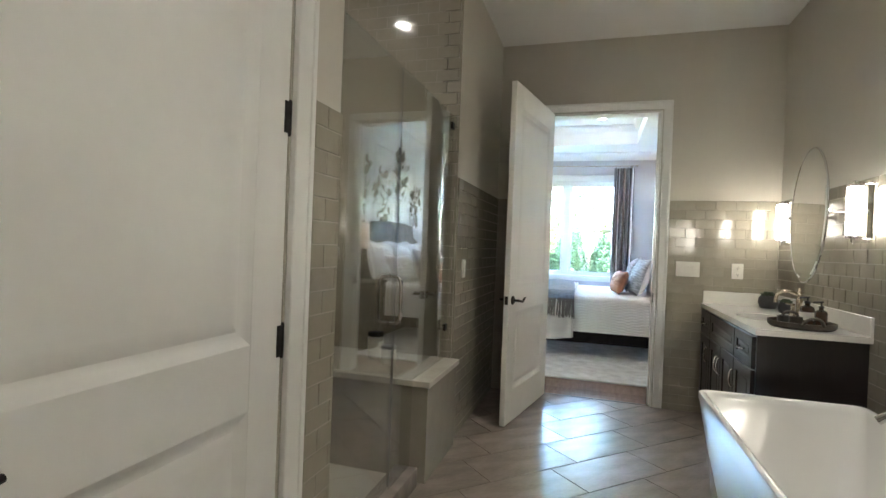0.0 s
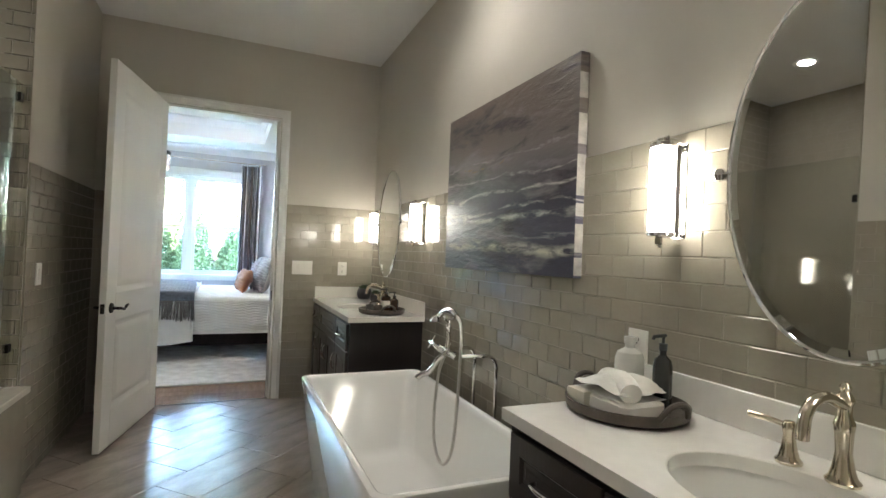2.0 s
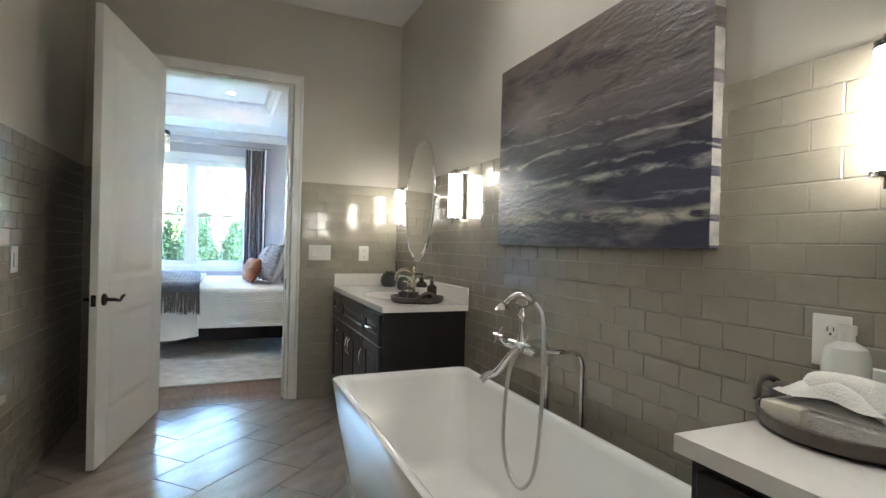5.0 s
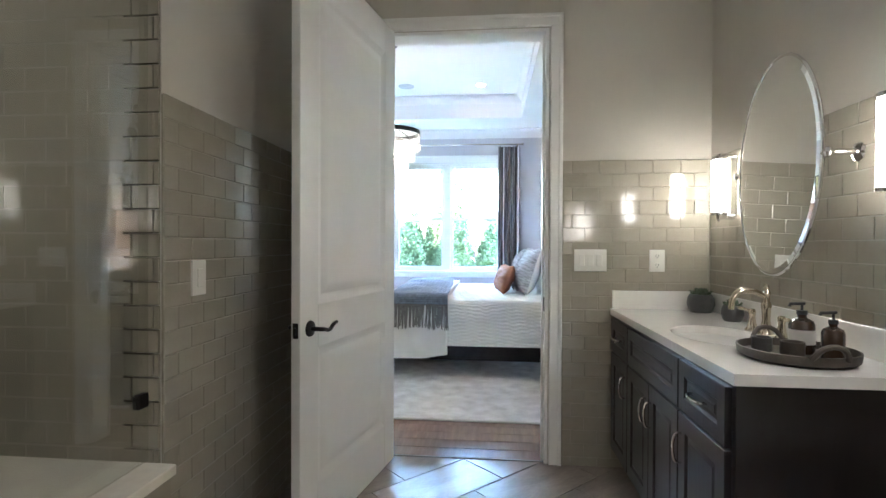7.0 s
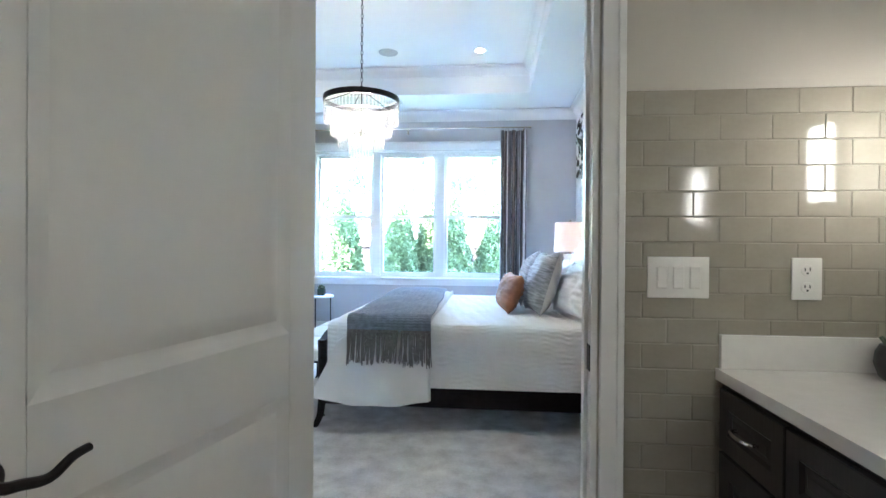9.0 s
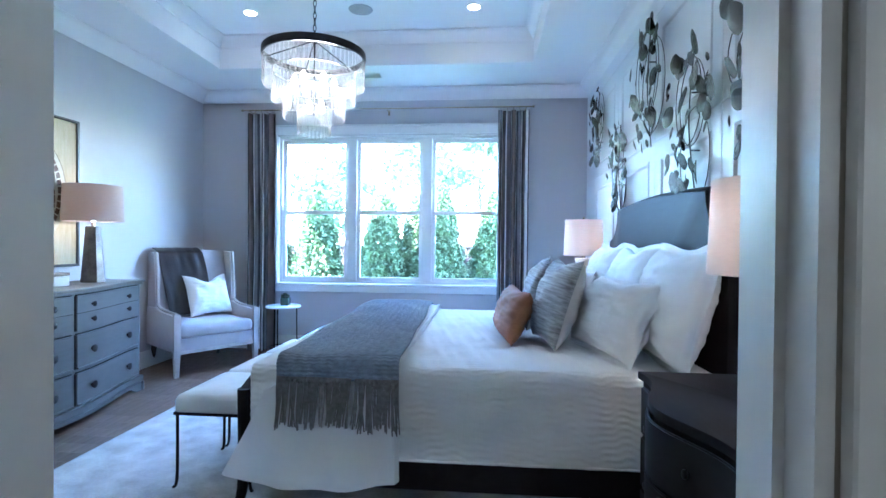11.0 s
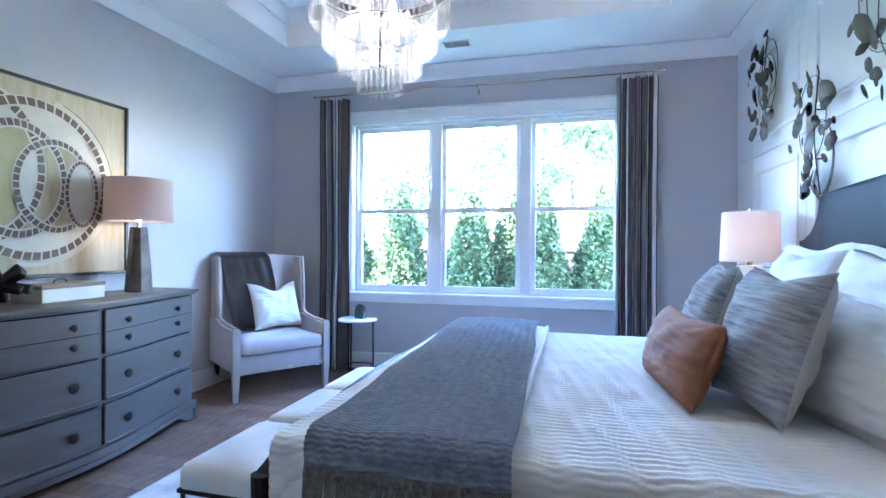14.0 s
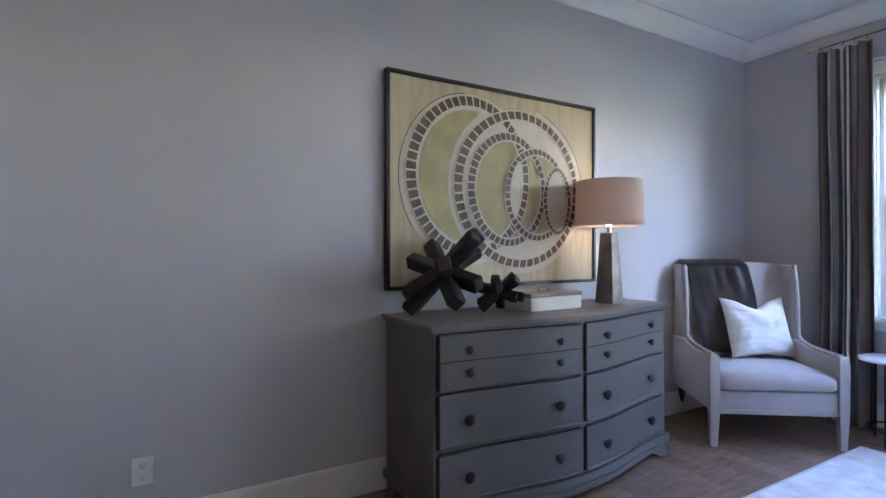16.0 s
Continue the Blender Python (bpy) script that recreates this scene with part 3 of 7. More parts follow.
part("casing", join(box(WIN_X0 - 0.085, WIN_X0 + 0.004, BED_Y1 - 0.02, BED_Y1 - 0.001, WIN_Z0 + 0.004, WIN_Z1 + 0.004, 0.003), box(WIN_X1 - 0.004, WIN_X1 + 0.085, BED_Y1 - 0.02, BED_Y1 - 0.001, WIN_Z0 + 0.004, WIN_Z1 + 0.004, 0.003),
                    box(WIN_X0 - 0.085, WIN_X1 + 0.085, BED_Y1 - 0.024, BED_Y1 - 0.001, WIN_Z1 + 0.004, WIN_Z1 + 0.10, 0.004), box(WIN_X0 - 0.10, WIN_X1 + 0.10, BED_Y1 - 0.034, BED_Y1 - 0.001, WIN_Z1 + 0.10, WIN_Z1 + 0.122, 0.004),
                    box(WIN_X0, WIN_X0 + 0.012, BED_Y1, WY, WIN_Z0, WIN_Z1), box(WIN_X1 - 0.012, WIN_X1, BED_Y1, WY, WIN_Z0, WIN_Z1), box(WIN_X0, WIN_X1, BED_Y1, WY, WIN_Z1 - 0.012, WIN_Z1)), TRIM, window)
unit = (WIN_X1 - WIN_X0) / 3
for k in range(3):
    x0, x1 = WIN_X0 + k * unit, WIN_X0 + (k + 1) * unit
    if k:
        part("mullion", box(x0 - 0.055, x0 + 0.055, WY - 0.006, WY + 0.09, WIN_Z0 + 0.035, WIN_Z1 - 0.04, 0.004), TRIM, window)
    a, b = x0 + (0.04 if k == 0 else 0.055), x1 - (0.04 if k == 2 else 0.055)
    for z0, z1, y in ((WIN_Z0 + 0.035, 1.672, WY + 0.012), (1.632, WIN_Z1 - 0.04, WY + 0.046)):
        s = 0.042
        sash = part("sash", join(box(a, a + s, y, y + 0.032, z0, z1), box(b - s, b, y, y + 0.032, z0, z1), box(a + s, b - s, y, y + 0.032, z0, z0 + s), box(a + s, b - s, y, y + 0.032, z1 - s, z1)), TRIM, window)
        pane = part("pane", box(a + s - 0.004, b - s + 0.004, y + 0.013, y + 0.018, z0 + s - 0.004, z1 - s + 0.004), GLASS, sash)
        pane.visible_shadow = False
    part("sash_lock", box((a + b) / 2 - 0.03, (a + b) / 2 + 0.03, WY + 0.0, WY + 0.014, 1.652, 1.68, 0.004), TRIM, window)


# ---- bathroom fixtures ----
def cabinet_front(parent, name, x, y0, y1, z0, z1, handle=""):
    """A five-piece front on a face that looks towards -x, with its pull."""
    w = 0.05 if z1 - z0 < 0.25 else 0.06
    steps = ((0, 0.0), (0, 0.017), (0.002, 0.019), (w, 0.019), (w + 0.008, 0.011), (w + 0.016, 0.0125), (w + 0.026, 0.016), (w + 0.03, 0.016))
    loops = [[(x - d, y0 + k, z0 + k), (x - d, y1 - k, z0 + k), (x - d, y1 - k, z1 - k), (x - d, y0 + k, z1 - k)] for k, d in steps]
    front = part(name, rings_mesh(loops, True, True), ESPRESSO, parent, smooth=15)
    if handle:
        cy, cz = (y0 + y1) / 2, (z0 + z1) / 2
        if handle == "h":
            line = [(x - 0.018, cy - 0.05, cz), (x - 0.04, cy - 0.046, cz), (x - 0.048, cy, cz), (x - 0.04, cy + 0.046, cz), (x - 0.018, cy + 0.05, cz)]
        else:
            hy = y0 + 0.03 if handle == "lo" else y1 - 0.03
            hz = z1 - 0.12
            line = [(x - 0.018, hy, hz - 0.05), (x - 0.04, hy, hz - 0.046), (x - 0.048, hy, hz), (x - 0.04, hy, hz + 0.046), (x - 0.018, hy, hz + 0.05)]
        part("handle", tube(smooth_line(line, 5), 0.005, 8), CHROME, front, "polished arched pull")
    return front


def vanity(y0, y1, columns, label):
    """An espresso vanity cabinet against the east wall; columns are (width, kind)."""
    v = thing("vanity_cabinet", pose(0, 0, 0), label, "vanity", "bathroom vanities")
    x = 0.785
    body = part("body", box(x, x + 0.02, y0, y1, 0.10, 0.852), ESPRESSO, v)
    part("side_panel", box(x + 0.02, BX1 - 0.012, y0, y0 + 0.02, 0.10, 0.852), ESPRESSO, v)
    part("side_panel", box(x + 0.02, BX1 - 0.012, y1 - 0.02, y1, 0.10, 0.852), ESPRESSO, v)
    part("floor_panel", box(x + 0.02, BX1 - 0.012, y0 + 0.02, y1 - 0.02, 0.10, 0.12), ESPRESSO, v)
    part("toe_kick", box(x + 0.06, BX1 - 0.012, y0 + 0.01, y1 - 0.01, 0.0, 0.10), ESPRESSO, v)
    y = y0 + 0.02
    for w, kind in columns:
        a, b = y + 0.004, y + w - 0.004
        if kind == "drawers":
            cabinet_front(v, "drawer", x, a, b, 0.66, 0.835, "h")
            cabinet_front(v, "drawer", x, a, b, 0.40, 0.652, "h")
            cabinet_front(v, "drawer", x, a, b, 0.125, 0.392, "h")
        elif kind == "false":
            cabinet_front(v, "false_front", x, a, b, 0.66, 0.835)
            m = (a + b) / 2
            cabinet_front(v, "cabinet_door", x, a, m - 0.002, 0.125, 0.652, "hi")
            cabinet_front(v, "cabinet_door", x, m + 0.002, b, 0.125, 0.652, "lo")
        else:
            cabinet_front(v, "drawer", x, a, b, 0.66, 0.835, "h")
            cabinet_front(v, "cabinet_door", x, a, b, 0.125, 0.652, kind)
        y += w
    return v


vanity(-1.40, -0.012, ((0.36, "hi"), (0.66, "false"), (0.328, "lo")), "espresso vanity cabinet in the corner by the door")
vanity(-4.90, -3.41, ((0.40, "lo"), (0.68, "false"), (0.37, "hi")), "espresso vanity cabinet beside the bathtub")


def countertop(y0, y1, cy, splash_end):
    """White quartz with an oval hole for the basin, a low splash along the wall."""
    x0, x1, z0, z1 = 0.765, BX1 - 0.002, 0.853, 0.886
    cx, a, b, n = 1.0, 0.165, 0.225, 64
    rings = {}
    bm = bmesh.new()
    def rect(t):
        dx, dy = math.cos(t), math.sin(t)
        k = min(((x1 - cx) if dx > 0 else (x0 - cx)) / dx if abs(dx) > 1e-6 else 9e9, ((y1 - cy) if dy > 0 else (y0 - cy)) / dy if abs(dy) > 1e-6 else 9e9)
        return cx + dx * k, cy + dy * k
    ts = sorted([2 * math.pi * i / n for i in range(n)] + [math.atan2(v - cy, u - cx) % (2 * math.pi) for u in (x0, x1) for v in (y0, y1)])
    vs = []
    for t in ts:
        ex, ey, (rx, ry) = cx + a * math.cos(t), cy + b * math.sin(t), rect(t)
        vs.append([bm.verts.new(p) for p in ((ex, ey, z0), (ex, ey, z1 - 0.003), (cx + (a + 0.004) * math.cos(t), cy + (b + 0.004) * math.sin(t), z1), (rx, ry, z1), (rx, ry, z0))])
    for i in range(len(ts)):
        p, q = vs[i], vs[(i + 1) % len(ts)]
        for k in range(5):
            bm.faces.new((p[k], q[k], q[(k + 1) % 5], p[(k + 1) % 5]))
    bmesh.ops.recalc_face_normals(bm, faces=bm.faces)
    top = thing("countertop", Matrix(), "white quartz vanity top with a low backsplash", "countertop", "vanity tops")
    part("slab", bm, QUARTZ, top, smooth=30)
    part("backsplash", box(BX1 - 0.022, BX1 - 0.002, y0, y1 - (0.022 if splash_end else 0), z1, z1 + 0.10, 0.002), QUARTZ, top)
    if splash_end:
        part("side_splash", box(0.775, BX1 - 0.002, y1 - 0.02, y1, z1, z1 + 0.10, 0.002), QUARTZ, top)
    prof = [(1.06, 0.0), (1.03, -0.012), (0.97, -0.06), (0.80, -0.115), (0.5, -0.14), (0.12, -0.148)]
    loops = [[(cx + a * s * math.cos(2 * math.pi * i / 48), cy + b * s * math.sin(2 * math.pi * i / 48), z0 + h - 0.001) for i in range(48)] for s, h in prof]
    basin = tagged(thing("basin", Matrix(), "white oval undermount basin", "sink", "basins"))
    part("bowl", rings_mesh(loops, False, True), PORCELAIN, basin)
    part("drain", moved(lathe([(0, 0.004), (0.016, 0.004), (0.02, 0.0), (0, 0)], 20), pose(cx, cy, z0 - 0.1475)), CHROME, basin, "polished drain")


countertop(-4.92, -3.385, -4.02, False)
countertop(-1.431, -0.004, -0.80, True)


def faucet(cy):
    """A widespread faucet: arched spout and two lever handles."""
    f = thing("faucet", pose(1.175, cy, 0.8865), "widespread nickel faucet with an arched spout", "faucet", "vanity faucets")
    base = [(0, 0), (0.030, 0), (0.031, 0.006), (0.024, 0.014), (0.020, 0.028), (0.0145, 0.06), (0.0165, 0.10), (0.019, 0.118), (0.016, 0.126), (0.0125, 0.135), (0.0125, 0.155), (0.017, 0.165), (0.012, 0.176), (0.008, 0.182), (0.011, 0.19), (0.006, 0.2), (0, 0.202)]
    part("spout_body", lathe(base, 24), NICKEL, f)
    line = smooth_line([(-0.005, 0, 0.155), (-0.03, 0, 0.165), (-0.06, 0, 0.175), (-0.095, 0, 0.172), (-0.122, 0, 0.150), (-0.130, 0, 0.118), (-0.131, 0, 0.100)], 6)
    part("spout", tube(line, 0.0115, 12, taper=1.0), NICKEL, f)
    for s in (-1, 1):
        h = part("handle", moved(lathe([(0, 0), (0.026, 0), (0.027, 0.006), (0.020, 0.014), (0.016, 0.03), (0.0115, 0.06), (0.0135, 0.07), (0.014, 0.082), (0.010, 0.09), (0, 0.092)], 20), pose(0, s * 0.105, 0)), NICKEL, f)
        part("lever", tube([(0, s * 0.105, 0.078), (-0.004, s * (0.105 + 0.03), 0.082), (-0.008, s * (0.105 + 0.055), 0.084), (-0.010, s * (0.105 + 0.085), 0.083)], 0.0055, 10, taper=1.35), NICKEL, h)


faucet(-4.02)
faucet(-0.80)


def oval_mirror(cy, cz, tilt):
    """A bevelled oval mirror on two chrome pivots."""
    m = thing("oval_mirror", pose(BX1, cy, cz), "oval wall mirror in a thin polished chrome frame", "mirror", "vanity mirrors")
    a, b, n = 0.275, 0.42, 72
    turn = pose(-0.10, 0, 0, 0, tilt, 0)
    def ell(k, x):
        return [(x, (a - k) * math.cos(2 * math.pi * i / n), (b - k) * math.sin(2 * math.pi * i / n)) for i in range(n)]
    part("mirror_glass", moved(rings_mesh([ell(0.004, 0.004), ell(0.004, -0.003), ell(0.024, -0.0055)], True, True), turn), MIRROR, m, smooth=4)
    ring = [Vector((0.0, a * math.cos(2 * math.pi * i / n), b * math.sin(2 * math.pi * i / n))) for i in range(n)]
    part("frame", moved(tube(ring, 0.0065, 8, True), turn), CHROME, m, "thin chrome frame")
    for s in (-1, 1):
        y = s * (a + 0.028)
        piv = part("pivot_mount", join(moved(lathe([(0, 0.014), (0.022, 0.014), (0.036, 0.007), (0.039, 0), (0, 0)], 24), pose(-0.001, y, 0, 0, -90, 0)),
                                       tube([(-0.01, y, 0), (-0.10, y, 0)], 0.011, 12), moved(lathe([(0, -0.018), (0.012, -0.014), (0.018, 0), (0.012, 0.014), (0, 0.018)], 20), pose(-0.10, y, 0)),
                                       tube([(-0.10, y, 0), (-0.10, s * (a - 0.004), 0)], 0.007, 10)), CHROME, m, "polished chrome pivot")


oval_mirror(-4.01, 1.545, 1.5)
oval_mirror(-0.81, 1.545, 1.5)


def sconce(cy):
    """A wall sconce: chrome back bar and a lit opal glass cylinder."""
    s = thing("wall_sconce", pose(BX1, cy, 1.53), "chrome wall sconce with a lit white glass cylinder", "wall lamp", "vanity sconces")
    part("back_plate", box(-0.014, -0.001, -0.03, 0.03, -0.145, 0.145, 0.003), CHROME, s)
    part("arm", box(-0.09, -0.010, -0.014, 0.014, -0.165, -0.141, 0.003), CHROME, s)
    part("arm", box(-0.09, -0.010, -0.014, 0.014, 0.141, 0.158, 0.003), CHROME, s)
    part("shade", moved(lathe([(0, -0.125), (0.033, -0.125), (0.037, -0.12), (0.037, 0.12), (0.033, 0.125), (0, 0.125)], 28), pose(-0.08, 0, 0)), OPAL, s, "lit opal glass cylinder")
    for z in (-0.133, 0.133):
        part("cap", moved(lathe([(0, -0.008), (0.036, -0.008), (0.040, -0.005), (0.040, 0.005), (0.036, 0.008), (0, 0.008)], 28), pose(-0.08, 0, z)), CHROME, s)
    for y in (-0.018, 0.018):
        part("finial", moved(lathe([(0, 0), (0.006, 0), (0.007, 0.01), (0.004, 0.018), (0, 0.02)], 12), pose(-0.08, y, 0.141)), CHROME, s)
    part("finial", moved(lathe([(0, -0.034), (0.005, -0.032), (0.008, -0.022), (0.005, -0.012), (0.010, -0.006), (0.010, 0), (0, 0)], 14), pose(-0.08, 0, -0.141)), CHROME, s)


for cy in (-3.50, -4.49, -1.35, -0.285):
    sconce(cy)

# abstract canvas on the east wall
canvas = thing("canvas_painting", pose(BX1 - 0.002, -2.44, 1.24), "unframed abstract seascape canvas in grey and slate blue", "painting")
part("canvas", box(-0.045, 0, -0.615, 0.615, 0, 0.88, 0.004, 2), abstract_art("streaked_oil_paint"), canvas)
EDGE = material("pale_canvas_edge", (0.42, 0.40, 0.37), 0.7, vary=0.3, scale=20)
for k, hgt in enumerate((0.07, 0.11, 0.05, 0.16, 0.12, 0.10)):
    z = (0.01, 0.10, 0.24, 0.32, 0.52, 0.70)[k]
    part("edge_stroke", box(-0.0455, -0.004, -0.6165, -0.6135, z, z + hgt, 0.001), EDGE, canvas, "pale painted edge")

# ---- bathtub ----
tub = thing("bathtub", pose(0.80, -2.46, 0), "white freestanding rectangular bathtub with sloping sides", "bathtub")
def loop(inset_x, inset_y, z, r):
    return [(u, v, z) for u, v in rounded_rect(-0.355 + inset_x, 0.355 - inset_x, -0.77 + inset_y, 0.77 - inset_y, r, 8)]
part("shell", rings_mesh([loop(0.075, 0.13, 0.0, 0.05), loop(0.07, 0.122, 0.02, 0.05), loop(0.012, 0.02, 0.50, 0.05), loop(0.0, 0.0, 0.585, 0.05), loop(0.002, 0.002, 0.596, 0.05), loop(0.01, 0.01, 0.60, 0.045),
                          loop(0.022, 0.024, 0.60, 0.045), loop(0.03, 0.033, 0.594, 0.045), loop(0.036, 0.042, 0.57, 0.06), loop(0.085, 0.15, 0.20, 0.09), loop(0.10, 0.19, 0.165, 0.11), loop(0.15, 0.27, 0.15, 0.12)]), PORCELAIN, tub, smooth=50)
part("drain", moved(lathe([(0, 0.004), (0.025, 0.004), (0.03, 0), (0, 0)], 24), pose(0.0, -0.1, 0.1505)), CHROME, tub, "chrome drain")

# tub filler, telephone style, on two risers behind the tub
tf = thing("tub_filler", pose(1.19, -2.46, 0), "chrome telephone-style tub filler with a hand shower on a hose", "faucet")
part("riser", tube(smooth_line([(0.02, -0.11, 0.0), (0.02, -0.11, 0.70), (0.02, -0.11, 0.80), (-0.01, -0.11, 0.845), (-0.06, -0.105, 0.85), (-0.17, -0.07, 0.85)], 4), 0.009, 10), CHROME, tf)
part("riser", tube(smooth_line([(0.02, 0.11, 0.0), (0.02, 0.11, 0.70), (0.02, 0.11, 0.80), (-0.01, 0.11, 0.845), (-0.06, 0.105, 0.85), (-0.17, 0.07, 0.85)], 4), 0.009, 10), CHROME, tf)
part("body", join(tube([(-0.18, -0.10, 0.855), (-0.18, 0.10, 0.855)], 0.02, 14), moved(lathe([(0.018, 0), (0.022, 0.01), (0.016, 0.03), (0.011, 0.06), (0.011, 0.10), (0.018, 0.115), (0.012, 0.13), (0, 0.13)], 18), pose(-0.18, 0, 0.86))), CHROME, tf)
part("spout", tube(smooth_line([(-0.19, 0.0, 0.85), (-0.22, 0.02, 0.82), (-0.235, 0.05, 0.775), (-0.25, 0.075, 0.745), (-0.275, 0.085, 0.735), (-0.30, 0.09, 0.715)], 5), 0.013, 12, taper=1.2), CHROME, tf)
for s in (-1, 1):
    h = part("cross_handle", moved(lathe([(0, 0), (0.017, 0), (0.014, 0.015), (0.010, 0.03), (0.014, 0.042), (0, 0.046)], 16), pose(-0.19, s * 0.095, 0.862, 0, -60, 0)), CHROME, tf)
    c = Vector((-0.228, s * 0.095, 0.886))
    part("spoke", join(tube([c + Vector((0, -0.035, 0)), c + Vector((0, 0.035, 0))], 0.005, 8), tube([c + Vector((0.0175, 0, 0.030)), c + Vector((-0.0175, 0, -0.030))], 0.005, 8)), CHROME, h)
part("cradle", join(tube([(-0.18, 0, 0.98), (-0.18, 0, 1.005)], 0.008, 10), tube(smooth_line([(-0.215, -0.02, 1.025), (-0.2, 0, 1.008), (-0.18, 0, 1.005), (-0.16, 0, 1.008), (-0.145, 0.02, 1.025)], 4), 0.006, 8)), CHROME, tf)
hs = part("hand_shower", tube(smooth_line([(-0.18, -0.075, 1.035), (-0.18, -0.03, 1.05), (-0.18, 0.03, 1.05), (-0.185, 0.07, 1.035), (-0.195, 0.095, 1.01)], 5), 0.0135, 12, taper=0.8), CHROME, tf)
part("shower_rose", moved(lathe([(0, 0.025), (0.012, 0.02), (0.028, 0.004), (0.03, -0.004), (0, -0.006)], 22), pose(-0.205, 0.105, 0.99, 0, 0, 0)), CHROME, hs)
hose = smooth_line([(-0.18, -0.085, 1.03), (-0.185, -0.14, 0.99), (-0.20, -0.175, 0.86), (-0.21, -0.18, 0.66), (-0.215, -0.16, 0.47), (-0.22, -0.10, 0.375), (-0.22, -0.02, 0.37), (-0.22, 0.04, 0.45), (-0.215, 0.055, 0.60), (-0.205, 0.04, 0.76), (-0.19, 0.0, 0.85)], 7)
part("hose", tube(hose, 0.0075, 8), material("ribbed_chrome_hose", (0.55, 0.53, 0.50), 0.28, 1.0, bump=1.0, bump_scale=160), tf, "ribbed metal shower hose")

# ---- shower ----
STONE = material("pale_marble", (0.62, 0.58, 0.50), 0.2, vary=0.12, scale=4, detail=7)
solo("shower_curb", box(BX0 - 0.11, BX0 + 0.012, SHOWER_Y0 + 0.005, -2.0, 0, 0.10, 0.005, 2), FLOOR_TILE, "stone-look tiled curb under the shower glass", "curb")
bench = thing("shower_bench", Matrix(), "tiled shower bench with a pale stone seat", "bench")
part("base", box(SHOWER_X0 + 0.012, BX0 + 0.04, -1.96, SHOWER_Y1 - 0.012, 0, 0.515), TILE, bench)
part("seat", box(SHOWER_X0 + 0.012, BX0 + 0.06, -1.99, SHOWER_Y1 - 0.012, 0.515, 0.55, 0.004), STONE, bench, "pale stone seat slab")
enc = thing("shower_enclosure", Matrix(), "frameless clear glass shower door and fixed panel", "shower screen")
part("glass_door", box(BX0 - 0.045, BX0 - 0.035, SHOWER_Y0 + 0.012, -2.282, 0.115, 2.10, 0.001), SHOWER_GLASS, enc, "frameless hinged glass door")
part("glass_panel", prism([(-2.276, 0.102), (-1.998, 0.102), (-1.998, 0.555), (SHOWER_Y1 - 0.012, 0.555), (SHOWER_Y1 - 0.012, 2.10), (-2.276, 2.10)], BX0 - 0.045, BX0 - 0.035, "x"), SHOWER_GLASS, enc, "notched fixed glass panel")
part("seal", join(box(BX0 - 0.046, BX0 - 0.034, -2.2800, -2.2780, 0.115, 2.10)), material("grey_clear_seal", (0.22, 0.21, 0.19), 0.4), enc)
for side in (-1, 1):
    x = BX0 - 0.04 + side * 0.006
    part("handle", tube(smooth_line([(x, -2.34, 0.90), (x + side * 0.035, -2.34, 0.905), (x + side * 0.05, -2.34, 0.94), (x + side * 0.05, -2.34, 1.08), (x + side * 0.035, -2.34, 1.115), (x, -2.34, 1.12)], 4), 0.009, 10), CHROME, enc, "chrome pull handle")
for y, z in ((SHOWER_Y1 - 0.04, 2.03), (SHOWER_Y1 - 0.04, 0.75), (SHOWER_Y0 + 0.03, 0.4), (SHOWER_Y0 + 0.03, 1.85)):
    part("clip", box(BX0 - 0.052, BX0 - 0.028, y - 0.022, y + 0.022, z - 0.022, z + 0.022, 0.003), BRONZE, enc, "dark metal glass clip")
solo("shower_floor", box(SHOWER_X0 + 0.012, BX0 - 0.11, SHOWER_Y0 + 0.012, -1.96, -0.004, 0.02), STONE, "pale mosaic shower floor", "shower tray")
valve = thing("shower_valve", pose(SHOWER_X0 + 0.013, -2.3, 1.15), "chrome shower valve with a lever", "shower valve")
part("rosette", moved(lathe([(0, 0.01), (0.07, 0.008), (0.08, 0), (0, 0)], 28), pose(0, 0, 0, 0, 90, 0)), CHROME, valve)
part("lever", tube([(0.01, 0, 0), (0.05, 0, 0), (0.06, 0, -0.07)], 0.009, 10), CHROME, valve)


def jar(x, y, z, r, h, mat, lidmat, label):
    j = thing("jar", pose(x, y, z), label, "jar", "jars on the shower bench")
    part("body", lathe([(0, 0), (r * 0.9, 0), (r, 0.006), (r, h * 0.8), (r * 0.92, h * 0.86), (0, h * 0.86)], 24), mat, j)
    part("lid", lathe([(0, h * 0.86), (r * 1.02, h * 0.86), (r * 1.02, h), (r * 0.9, h * 1.02), (0, h * 1.02)], 24), lidmat, j, "dark lid")


CREAM = material("cream_ceramic", (0.70, 0.66, 0.56), 0.35, vary=0.06)
jar(-1.22, -1.72, 0.5505, 0.045, 0.11, CREAM, BRONZE, "cream ceramic jar with a dark lid")
jar(-1.36, -1.60, 0.5505, 0.05, 0.16, CREAM, BRONZE, "tall cream ceramic jar with a dark lid")


